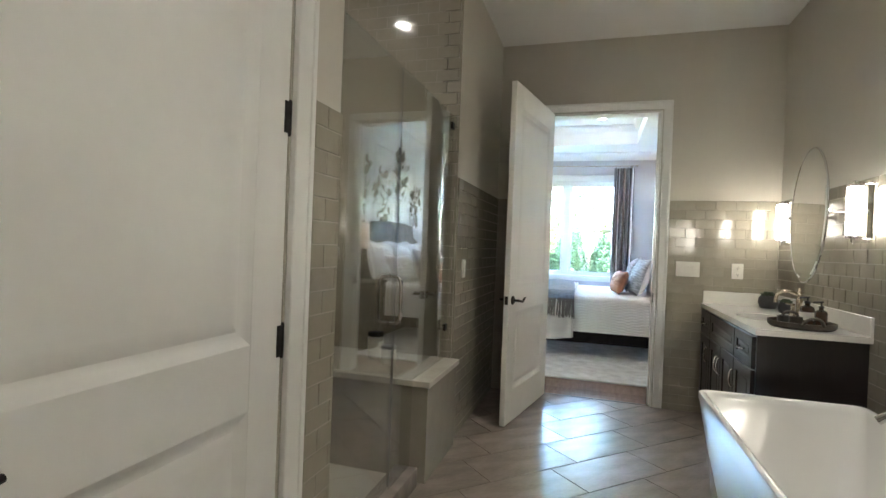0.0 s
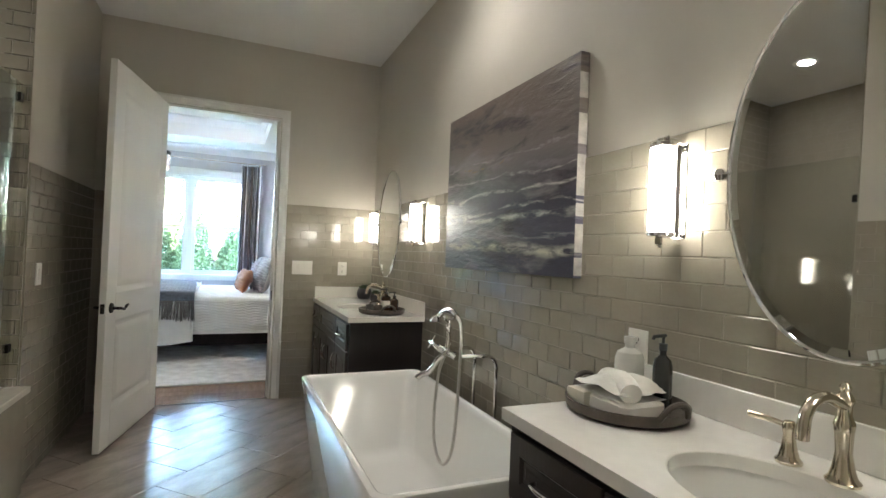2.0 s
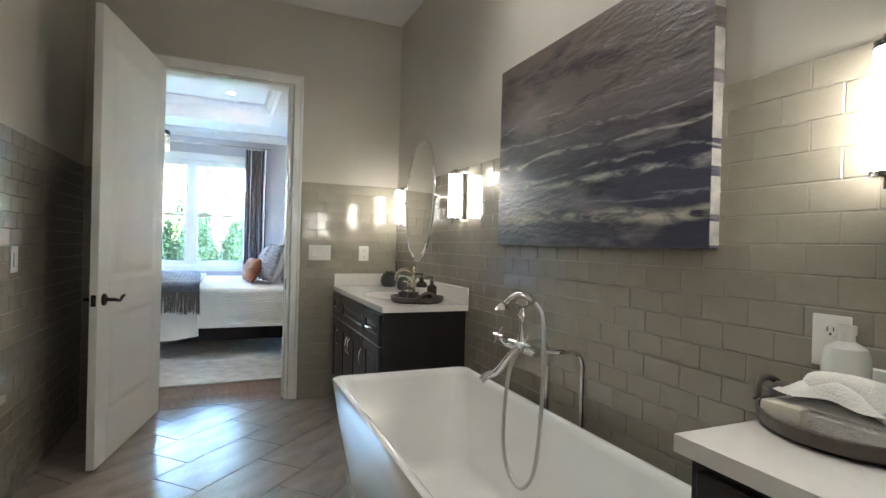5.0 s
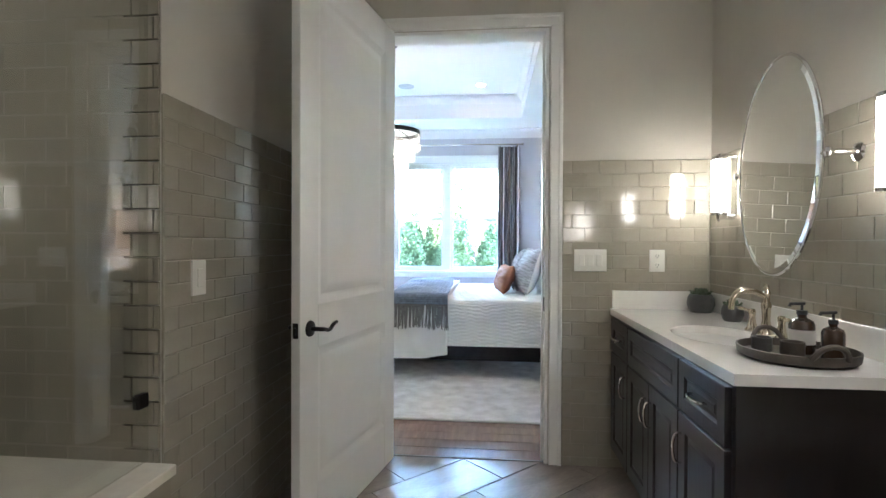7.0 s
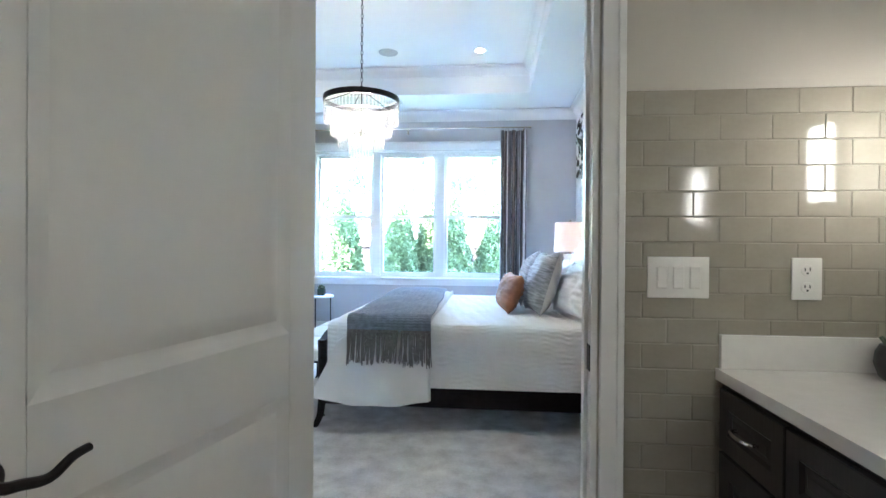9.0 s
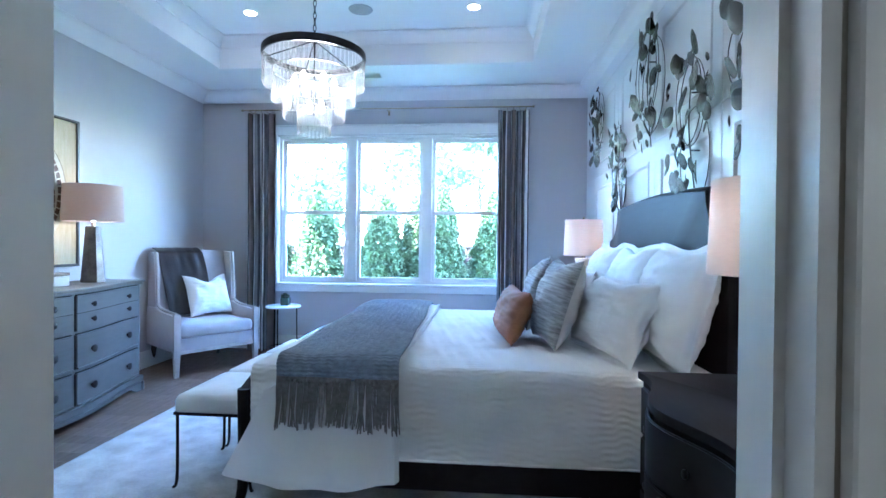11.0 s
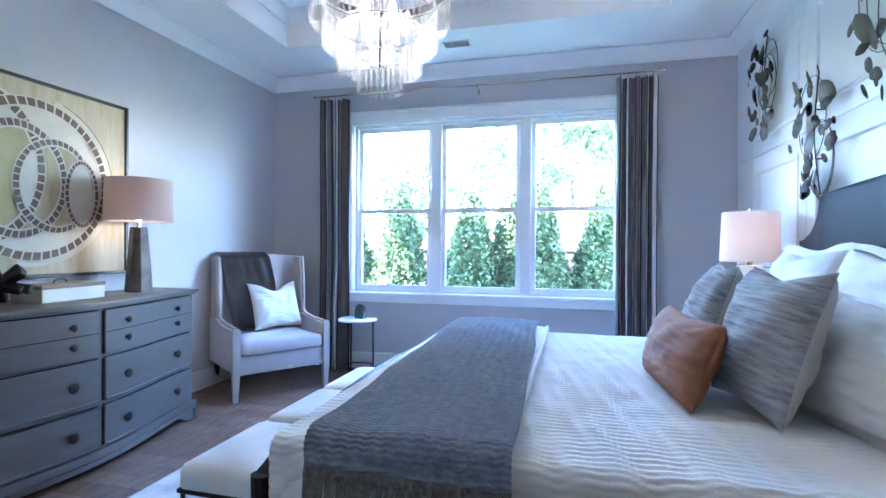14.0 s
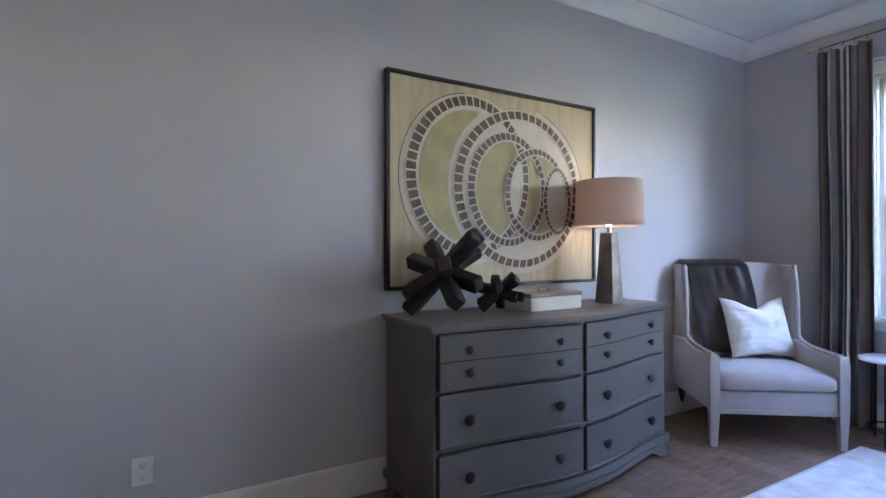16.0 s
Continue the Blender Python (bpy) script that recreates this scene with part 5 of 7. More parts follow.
quilted = thing("duvet", Matrix(), "white duvet folded over the foot of the bed", "duvet")
part("cover", sheet(duvet, 56, 150, 0.012), LINEN, quilted, smooth=70)
part("hem", tube([Vector(duvet(0.985, k / 90)) + Vector((0, 0, 0.004)) for k in range(4, 87)], 0.011, 8), LINEN, quilted, "stitched double hem")


def throw_sheet(u, v):
    y, z, (ny, nz) = bed_path(v, 1.655, 3.90, MT + 0.068, 0.10, 0.12)
    x = -0.835 + u * 0.555 - 0.09 * v + 0.03 * noise.noise((v * 3, 0, 5.0))
    h = 0.012 * math.sin(math.pi * u) + 0.012 * noise.noise((u * 4, v * 9, 3.0)) + 0.012 * noise.noise((u * 1.5, v * 4, 9.0)) + 0.0022 * math.sin(v * 820 + 2.6 * abs((u * 26) % 2 - 1))
    return (x, y + ny * h, z + nz * h)


throw = thing("throw_blanket", Matrix(), "slate grey woven throw with long fringe across the bed", "blanket")
part("blanket", sheet(throw_sheet, 104, 900, 0.007), THROW, throw, smooth=70)
rr = random.Random(5)
for side in (0, 1):
    tassels = []
    for k in range(34):
        u = (k + 0.5) / 34
        x, y, z = throw_sheet(u, 0.0 if side == 0 else 1.0)
        s = -1 if side == 0 else 1
        drift, length = rr.uniform(-0.012, 0.012), 0.19 + 0.03 * rr.random()
        if rr.random() < 0.06:
            continue
        for q in range(5):
            dx = drift + rr.uniform(-0.010, 0.010)
            L = length * rr.uniform(0.88, 1.05)
            x1 = x + (q - 2) * 0.0022
            tassels.append(tube(smooth_line([(x1, y, z + 0.01), (x1 + dx * 0.2, y + s * (0.010 + 0.004 * rr.random()), z - L * 0.3), (x1 + dx * 0.6, y + s * (0.016 + 0.012 * rr.random()), z - L * 0.65), (x1 + dx * 1.1, y + s * (0.026 + 0.014 * rr.random()), z - L)], 2), 0.0042, 5, taper=0.8))
        tassels.append(moved(lathe([(0, -0.009), (0.006, -0.007), (0.0085, 0), (0.006, 0.007), (0, 0.009)], 8), Matrix.Translation((x, y + s * 0.006, z - 0.008))))
    part("fringe", join(*tassels), FRINGE, throw, "long grey yarn fringe")

# pillows
GREY_PAT = material("grey_striated_cushion", (0.20, 0.20, 0.21), 0.9, scale=16, bump=0.6, bump_scale=140, stretch=(0.4, 1, 5), colour2=(0.52, 0.52, 0.52))
OAT = material("oatmeal_linen", (0.56, 0.53, 0.50), 0.92, vary=0.06, scale=14, bump=0.5, bump_scale=220)
CARAMEL = material("caramel_leather_cushion", (0.29, 0.115, 0.045), 0.75, vary=0.18, scale=9, bump=0.3, bump_scale=90)


def put_pillow(name, w, h, d, at, mats, label, pinch=0.07, flange=0.0, seed=0, sag=0.0, group="bed pillows"):
    ob = solo(name, pillow(w, h, d, 40, pinch, sag, flange, seed), mats, label, "pillow", group, at, 70)
    return ob


for k, y in enumerate((2.01, 2.74, 3.45)):
    put_pillow("euro_pillow", 0.68, 0.56, 0.25, pose(0.93, y, MT + 0.02, 0, 0, -90) @ pose(0, 0, 0, -14, 0, 0), LINEN, "large square white linen pillow against the headboard", 0.05, 0.045, k * 3.1, 0.07)
for k, (y, w) in enumerate(((2.16, 0.68), (3.30, 0.74))):
    put_pillow("sham_pillow", w, 0.42, 0.25, pose(0.67, y, MT + 0.018, 0, 0, -90 + (12 if k == 0 else -4)) @ pose(0, 0, 0, -27, 0, 0), LINEN, "wide white linen sham pillow leaning on the others", 0.07, 0.022, 11 + k * 2.3, 0.06)


def two_tone(w, h, d, seed):
    bm = pillow(w, h, d, 22, 0.08, 0.05, 0.0, seed)
    for f in bm.faces:
        f.material_index = 0 if f.calc_center_median().y < 0 else 1
    return bm


for k, (x, y, turn) in enumerate(((0.42, 2.38, 8), (0.38, 2.98, -6))):
    solo("striped_cushion", two_tone(0.50, 0.50, 0.20, 21 + k), [GREY_PAT, OAT], "grey striated square cushion with an oatmeal back", "pillow", "grey cushions", pose(x, y, MT + 0.018, 0, 0, -90 + turn) @ pose(0, 0, 0, -18, 0, 0), 70)
put_pillow("lumbar_cushion", 0.62, 0.31, 0.17, pose(0.20, 2.55, MT + 0.018, 0, 0, -90 + 6) @ pose(0, 0, 0, -20, 0, 0), CARAMEL, "caramel brown leather lumbar cushion on the bed", 0.05, 0.0, 31, 0.04, "lumbar")

# ---- nightstands with lamps ----


def nightstand(y0, y1, x_front, top_z, label):
    """Dark bow-fronted chest: front line swells out in the middle."""
    ns = thing("nightstand", Matrix(), label, "nightstand", "nightstands")
    def front(s, off):
        return x_front - off - 0.055 * math.sin(math.pi * s) + 0.03 * math.sin(3 * math.pi * s)
    def outline(off, back):
        pts = [(front(k / 24, off), y0 - off * 0.6 + (y1 - y0 + off * 1.2) * k / 24) for k in range(25)]
        return pts + [(back, y1 + off * 0.6), (back, y0 - off * 0.6)]
    part("body", prism(outline(0.0, 1.225), 0.10, top_z - 0.03, "z"), BEDWOOD, ns)
    part("top", prism(outline(0.018, 1.23), top_z - 0.03, top_z, "z", 0.006), BEDWOOD, ns)
    part("plinth", prism(outline(0.012, 1.228), 0.012, 0.10, "z", 0.004), BEDWOOD, ns)
    for z0, z1 in [(top_z - d0, top_z - d1) for d0, d1 in ((0.22, 0.05), (0.42, 0.24), (0.62, 0.44))]:
        dr = part("drawer_front", sheet(lambda u, v: (front(0.05 + 0.9 * u, 0.014), y0 + (y1 - y0) * (0.05 + 0.9 * u), z0 + (z1 - z0) * v), 24, 1, 0.012), BEDWOOD, ns)
        for s in (0.0, 1.0):
            part("bead", tube([(front(0.05 + 0.9 * k / 20, 0.017), y0 + (y1 - y0) * (0.05 + 0.9 * k / 20), z0 + (z1 - z0) * s) for k in range(21)], 0.004, 6), BEDWOOD, dr)
        for s in (0.3, 0.7):
            part("knob", moved(lathe([(0, 0), (0.006, 0), (0.006, 0.012), (0.014, 0.018), (0.012, 0.026), (0, 0.028)], 14), pose(front(s, 0.012), y0 + (y1 - y0) * s, (z0 + z1) / 2, 0, -90, 0)), BRONZE, dr, "dark metal knob")
    return ns


nightstand(0.66, 1.50, 0.71, 0.797, "dark bow-fronted nightstand next to the bed and doorway")
nightstand(3.95, 4.78, 0.75, 0.797, "dark bow-fronted nightstand on the window side of the bed")
SHADE = shade_cloth("blush_linen_shade", (0.76, 0.69, 0.64))
CERAMIC = material("white_bamboo_ceramic", (0.74, 0.71, 0.66), 0.4, vary=0.06, scale=12, bump=0.25, bump_scale=70)


def lamp_light(x, y, z, watt):
    l = new("bulb_light", bpy.data.lights.new("bulb_light", "POINT"))
    l.data.energy, l.data.color, l.data.shadow_soft_size = watt, (1.0, 0.80, 0.60), 0.035
    l.location = (x, y, z)


def shade_mesh(r0, r1, z0, z1):
    return lathe([(r0, z0), (r1, z1), (r1 - 0.004, z1), (r0 - 0.004, z0), (r0, z0)], 48)


def bamboo_lamp(x, y, z, label):
    t = thing("table_lamp", pose(x, y, z + 0.0005), label, "table lamp", "bedside lamps")
    prof = [(0, 0), (0.088, 0), (0.094, 0.008), (0.086, 0.03), (0.084, 0.085), (0.094, 0.10), (0.094, 0.108), (0.084, 0.12), (0.082, 0.27), (0.086, 0.29), (0.096, 0.305), (0.096, 0.312), (0.086, 0.325), (0.088, 0.36), (0.098, 0.385), (0.096, 0.392), (0.03, 0.394), (0, 0.394)]
    prof = [(rad * 0.78, h * 0.94) for rad, h in prof]
    part("base", lathe(prof, 36), CERAMIC, t, "white ceramic base ringed like bamboo")
    part("neck", lathe([(0, 0.370), (0.016, 0.370), (0.016, 0.43), (0, 0.43)], 16), NICKEL, t)
    part("shade", shade_mesh(0.178, 0.166, 0.395, 0.72), SHADE, t, "blush linen drum shade")
    part("spider", join(tube([(-0.165, 0, 0.705), (0.165, 0, 0.705)], 0.003, 6), tube([(0, -0.165, 0.705), (0, 0.165, 0.705)], 0.003, 6), moved(lathe([(0, 0.705), (0.008, 0.708), (0.013, 0.728), (0.008, 0.748), (0, 0.751)], 14), Matrix())), NICKEL, t)
    part("bulb", moved(lathe([(0, 0.43), (0.014, 0.435), (0.016, 0.46), (0.03, 0.50), (0.03, 0.525), (0.018, 0.55), (0, 0.556)], 16), Matrix()), glow("lit_bulb", (1.0, 0.82, 0.6), 0.5), t, "lit bulb")
    lamp_light(x, y, z + 0.60, 0.045)


bamboo_lamp(1.035, 1.27, 0.797, "white bamboo-ringed ceramic lamp with a blush shade")
bamboo_lamp(0.985, 4.18, 0.797, "white bamboo-ringed ceramic lamp near the window")

clock = thing("desk_clock", pose(1.045, 1.03, 0.7975, 0, 0, -52), "round chrome desk clock with a pale mirrored face", "clock")
part("case", moved(lathe([(0, 0.02), (0.095, 0.02), (0.105, 0.012), (0.108, 0), (0.104, -0.014), (0.096, -0.016), (0.094, -0.008), (0, -0.008)], 40), pose(0, 0, 0.125, -78)), CHROME, clock)
part("face", moved(lathe([(0, 0.0), (0.093, 0.0), (0.093, 0.004), (0, 0.004)], 40), pose(0, -0.0115, 0.1275, 102 - 180 + 0)), material("pale_clock_face", (0.72, 0.74, 0.78), 0.25, 0.1, vary=0.25, scale=9), clock)
part("stand", join(tube([(-0.05, 0.0, 0.04), (-0.06, 0.05, 0.008)], 0.006, 8), tube([(0.05, 0.0, 0.04), (0.06, 0.05, 0.008)], 0.006, 8), box(-0.06, 0.06, -0.03, 0.0, 0.0, 0.02, 0.004)), BRONZE, clock)
ticks = [moved(box(-0.003, 0.003, -0.004, 0, 0.062, 0.085), pose(0, -0.0175, 0.1262, -12, 0, 0) @ pose(0, 0, 0, 0, 30 * k, 0)) for k in range(12)]
needles = [moved(box(-0.003, 0.003, -0.006, -0.002, -0.01, L), pose(0, -0.0175, 0.1262, -12, 0, 0) @ pose(0, 0, 0, 0, a, 0)) for L, a in ((0.05, 305), (0.07, 60))]
part("dial_marks", join(*ticks, *needles), DARK, clock, "dark dial marks")
frame_pic = thing("picture_frame", pose(0.86, 4.06, 0.7975, 0, 0, -70), "small blue patterned photo frame on the nightstand", "picture frame")
part("frame", moved(box(-0.085, 0.085, 0, 0.014, 0, 0.22, 0.003), pose(0, 0, 0.004, -12)), material("teal_patterned_frame", (0.03, 0.10, 0.14), 0.3, vary=0.8, scale=40, colour2=(0.45, 0.58, 0.62)), frame_pic)
part("print", moved(box(-0.05, 0.05, -0.002, 0.0, 0.05, 0.17), pose(0, 0, 0.004, -12)), DARK, frame_pic)
part("easel_leg", tube([(0, 0.05, 0.15), (0, 0.095, 0.003)], 0.005, 6), DARK, frame_pic)

# ---- bench stools at the foot of the bed ----
BOUCLE = material("ivory_upholstery", (0.79, 0.76, 0.72), 0.92, vary=0.05, scale=16, bump=0.6, bump_scale=200, sheen=0.2)
BLACK_IRON = material("black_iron", (0.016, 0.016, 0.017), 0.42, 0.6, vary=0.3, scale=30)
stool = thing("bench_stool", pose(-1.30, 2.19, 0.0125), "ivory upholstered stool on a thin black iron frame", "stool", "stools at the foot of the bed")
seat = rings_mesh([[(a, b, z) for a, b in rounded_rect(-0.21 + i, 0.21 - i, -0.25 + i, 0.25 - i, 0.03, 5)] for i, z in ((0.004, 0.395), (0, 0.402), (0, 0.455), (0.008, 0.475), (0.03, 0.485), (0.09, 0.492))])
part("seat", seat, BOUCLE, stool, "ivory cushioned seat", smooth=50)
part("seat_frame", box(-0.21, 0.21, -0.25, 0.25, 0.38, 0.396, 0.002), BLACK_IRON, stool)
for a in (-1, 1):
    for b in (-1, 1):
        part("leg", tube(smooth_line([(a * 0.195, b * 0.235, 0.385), (a * 0.195, b * 0.235, 0.10), (a * 0.20, b * 0.237, 0.02), (a * 0.215, b * 0.242, 0.0)], 4), 0.008, 8), BLACK_IRON, stool)
copy_thing(stool, pose(-1.30, 2.72, 0.0125))
copy_thing(stool, pose(-1.30, 3.25, 0.0125))

# ---- rug ----
RUG = material("faded_ivory_rug", (0.80, 0.785, 0.77), 0.97, scale=8, bump=1.0, bump_scale=170, colour2=(0.47, 0.445, 0.43), detail=8, sheen=0.3)
rug = thing("area_rug", pose(-0.70, 2.69, 0), "large faded ivory and grey patterned wool rug", "rug")
part("rug_face", box(-1.59, 1.55, -2.06, 2.06, 0.0, 0.012, 0.004), RUG, rug)
part("binding", join(box(-1.60, 1.56, -2.075, -2.06, 0, 0.010, 0.003), box(-1.60, 1.56, 2.06, 2.075, 0, 0.010, 0.003), box(-1.605, -1.59, -2.075, 2.075, 0, 0.010, 0.003), box(1.55, 1.565, -2.075, 2.075, 0, 0.010, 0.003)), OAT, rug, "pale woven binding")

# ---- dresser ----
DRESS = material("greyed_driftwood_paint", (0.125, 0.112, 0.103), 0.36, vary=0.2, scale=4, bump=0.25, bump_scale=50, stretch=(1, 0.12, 1))
DRESS_TOP = material("brown_grey_stained_top", (0.15, 0.12, 0.098), 0.4, vary=0.25, scale=4, bump=0.2, bump_scale=50, stretch=(1, 0.12, 1))
DX, DY0, DY1, DZ = -3.325, 1.85, 3.60, 0.955


def dress_front(s, off=0.0):
    """The serpentine front line, which swells in the middle."""
    return -2.795 - 0.11 * s + off + 0.055 * (1 - math.cos(2 * math.pi * s))


dresser = thing("dresser", Matrix(), "greyed wooden serpentine dresser with dark knobs", "dresser")
def dress_outline(off, side):
    pts = [(dress_front(k / 40, off), DY0 - side + (DY1 - DY0 + 2 * side) * k / 40) for k in range(41)]
    return pts + [(DX, DY1 + side), (DX, DY0 - side)]
part("body", prism(dress_outline(0, 0), 0.09, DZ - 0.035, "z"), DRESS, dresser)
part("top", prism(dress_outline(0.03, 0.03), DZ - 0.022, DZ, "z", 0.006), DRESS_TOP, dresser, "brown-grey stained top")
part("top_moulding", prism(dress_outline(0.016, 0.016), DZ - 0.038, DZ - 0.022, "z", 0.004), DRESS, dresser)
part("base_moulding", prism(dress_outline(0.022, 0.022), 0.075, 0.125, "z", 0.008), DRESS, dresser)
# bracket feet joined by a curved apron
def apron(u, v):
    s = u
    low = 0.0 if min(s, 1 - s) < 0.05 else 0.05 * min(1.0, (min(s, 1 - s) - 0.05) / 0.06)
    return (dress_front(s, 0.016), DY0 + (DY1 - DY0) * s, low + (0.076 - low) * v)
part("apron", sheet(apron, 80, 1, -0.02), DRESS, dresser)
for y in (DY0, DY1 - 0.022):
    part("side_foot", prism([(DX, 0), (DX + 0.09, 0), (DX + 0.12, 0.05), (-2.96, 0.05), (-2.93, 0), (-2.86, 0), (-2.86, 0.076), (DX, 0.076)], y, y + 0.022, "y"), DRESS, dresser)
# near-black tubes stand in for the shade in the gaps between drawers
GAP_SHADE = material("drawer_gap_shade", (0.012, 0.012, 0.012), 0.8)
for s0, s1 in ((0.012, 0.478), (0.502, 0.978)):
    rows = ((0.140, 0.362, True), (0.395, 0.632, True), (0.660, 0.905, False))
    for z0, z1, deep in rows:
        def face(u, v, s0=s0, s1=s1, z0=z0, z1=z1):
            s = s0 + (s1 - s0) * u
            return (dress_front(s, 0.016), DY0 + (DY1 - DY0) * s, z0 + (z1 - z0) * v)
        dr = part("drawer", sheet(face, 20, 1, 0.016), DRESS, dresser)
        part("shadow_gap", tube([(dress_front(s0 + (s1 - s0) * k / 20, 0.003), DY0 + (DY1 - DY0) * (s0 + (s1 - s0) * k / 20), z1 + 0.006) for k in range(21)] , 0.006, 6), GAP_SHADE, dr)
        part("shadow_gap", tube([(dress_front(s0, 0.003), DY0 + (DY1 - DY0) * s0 - 0.006, z0), (dress_front(s0, 0.003), DY0 + (DY1 - DY0) * s0 - 0.006, z1)], 0.006, 6), GAP_SHADE, dr)
        if deep:
            for zz in (z0 + 0.006, ):
                part("bead", tube([(dress_front(s0 + (s1 - s0) * k / 20, 0.02), DY0 + (DY1 - DY0) * (s0 + (s1 - s0) * k / 20), zz) for k in range(21)], 0.006, 6), DRESS, dr)
        else:
            mid = (z0 + z1) / 2
            part("drawer_split", tube([(dress_front(s0 + (s1 - s0) * k / 20, 0.0155), DY0 + (DY1 - DY0) * (s0 + (s1 - s0) * k / 20), mid) for k in range(21)], 0.0025, 6), GAP_SHADE, dr)
        heights = [(z0 + z1) / 2] if deep else [z0 + 0.07, z1 - 0.07]
        for z in heights:
            for s in (s0 + (s1 - s0) * 0.18, s0 + (s1 - s0) * 0.8):
                r = 1.6 if deep else 1.15
                part("knob", moved(lathe([(0, 0), (0.007 * r, 0), (0.006 * r, 0.012), (0.016 * r, 0.02), (0.017 * r, 0.026), (0.010 * r, 0.032), (0, 0.033)], 16), pose(dress_front(s, 0.016), DY0 + (DY1 - DY0) * s, z, 0, 90, 0)), BRONZE, dr, "dark bronze knob")

# ---- framed painting over the dresser ----
CANVAS = material("pale_ochre_canvas", (0.42, 0.34, 0.19), 0.7, scale=5, bump=0.3, bump_scale=120, colour2=(0.56, 0.49, 0.34), stretch=(1, 4, 0.5))
CREAMP = material("cream_paint", (0.55, 0.51, 0.40), 0.65, vary=0.10, scale=8, bump=0.3, bump_scale=80)
OLIVE = material("olive_yellow_paint", (0.38, 0.33, 0.155), 0.65, vary=0.18, scale=6, bump=0.3, bump_scale=80)
UMBER = material("umber_paint", (0.11, 0.065, 0.04), 0.6, vary=0.35, scale=16)
FRAME_BLACK = material("black_frame_wood", (0.014, 0.012, 0.012), 0.35, vary=0.3, scale=20)
PW, PH = 1.58, 1.21
art = thing("framed_painting", pose(BED_X0 + 0.001, 2.64, 1.075), "large abstract painting of overlapping striped rings in a black frame", "painting")
part("frame", join(box(0.001, 0.045, -PW / 2, -PW / 2 + 0.02, 0, PH, 0.002), box(0.001, 0.045, PW / 2 - 0.02, PW / 2, 0, PH, 0.002), box(0.001, 0.045, -PW / 2 + 0.02, PW / 2 - 0.02, 0, 0.02, 0.002), box(0.001, 0.045, -PW / 2 + 0.02, PW / 2 - 0.02, PH - 0.02, PH, 0.002)), FRAME_BLACK, art, "thin black frame")
part("canvas", box(0.001, 0.030, -PW / 2 + 0.021, PW / 2 - 0.021, 0.021, PH - 0.021), CANVAS, art)


def flat_ring(cy, cz, a0, b0, a1, b1, t0, t1, x, n=40, shift=0.0):
    """A flat band between two ellipses, over the angles t0 to t1 in degrees; the inner one shifted sideways."""
    bm = bmesh.new()
    prev = None
    for i in range(n + 1):
        t = radians(t0 + (t1 - t0) * i / n)
        p = bm.verts.new((x, cy + shift + a0 * math.cos(t), cz + b0 * math.sin(t)))
        q = bm.verts.new((x, cy + a1 * math.cos(t), cz + b1 * math.sin(t)))
        if prev:
            bm.faces.new((prev[0], p, q, prev[1]))
        prev = (p, q)
    ext = bmesh.ops.extrude_face_region(bm, geom=bm.faces[:])
    for v in ext["geom"]:
        if isinstance(v, bmesh.types.BMVert):
            v.co.x -= 0.0012
    bmesh.ops.recalc_face_normals(bm, faces=bm.faces)
    return bm


def ellipse_y(e, z, side):
    cy, cz, ea, eb = e
    return cy + side * ea * math.sqrt(max(0.0, 1 - ((z - cz) / eb) ** 2))


def painted_ring(e, w, x, t0=0, t1=360, step=6.0, lean=0.008):
    """A cream band that carries a ring of separate umber strokes, broadest on one side."""
    cy, cz, ea, eb = e
    band = part("ring_ground", flat_ring(cy, cz, ea - w - 0.012, eb - w - 0.012, ea + 0.008, eb + 0.008, t0, t1, x, 72, lean), CREAMP, art)
    t = t0
    while t < t1 - 1:
        part("stroke", flat_ring(cy, cz, ea - w, eb - w, ea, eb, t, min(t + step * 0.78, t1), x + 0.0013, 2, lean), UMBER, band)
        t += step


X = 0.0312
ring_a, ring_b, ring_c, ring_d = (-0.241, 0.655, 0.433, 0.475), (0.126, 0.60, 0.489, 0.49), (0.03, 0.594, 0.30, 0.35), (0.257, 0.573, 0.252, 0.293)
part("outer_halo", flat_ring(-0.235, 0.64, 0.445, 0.48, 0.478, 0.507, 60, 300, X), CREAMP, art)
part("outer_line", flat_ring(-0.235, 0.64, 0.478, 0.507, 0.483, 0.512, 95, 215, X), UMBER, art)
part("outer_halo", flat_ring(0.126, 0.60, 0.50, 0.50, 0.54, 0.53, -100, 75, X), CREAMP, art)
part("outer_line", flat_ring(0.126, 0.60, 0.54, 0.53, 0.545, 0.535, 10, 70, X), UMBER, art)
OCHRE = material("ochre_wash", (0.40, 0.325, 0.17), 0.65, vary=0.22, scale=7, bump=0.3, bump_scale=80, stretch=(1, 4, 0.6))
for k, (e, mat, words) in enumerate(((ring_a, CREAMP, ""), (ring_b, CREAMP, ""), (ring_c, OLIVE, "olive yellow disc"), (ring_d, OCHRE, "ochre disc"))):
    part("painted_disc", flat_ring(e[0], e[1], 0.004, 0.004, e[2], e[3], 0, 360, X + 0.0014 + 0.0014 * k, 64), mat, art, words)
part("crescent", prism([(ellipse_y((-0.235, 0.655, 0.355, 0.40), 0.26 + 0.79 * k / 30, -1), 0.26 + 0.79 * k / 30) for k in range(31)] + [(min(ellipse_y((0.13, 0.60, 0.53, 0.54), 1.05 - 0.79 * k / 30, -1), ellipse_y((-0.235, 0.655, 0.355, 0.40), 1.05 - 0.79 * k / 30, 1)) - 0.001, 1.05 - 0.79 * k / 30) for k in range(31)], X + 0.002, X + 0.0050, "x"), OLIVE, art, "olive yellow crescent")
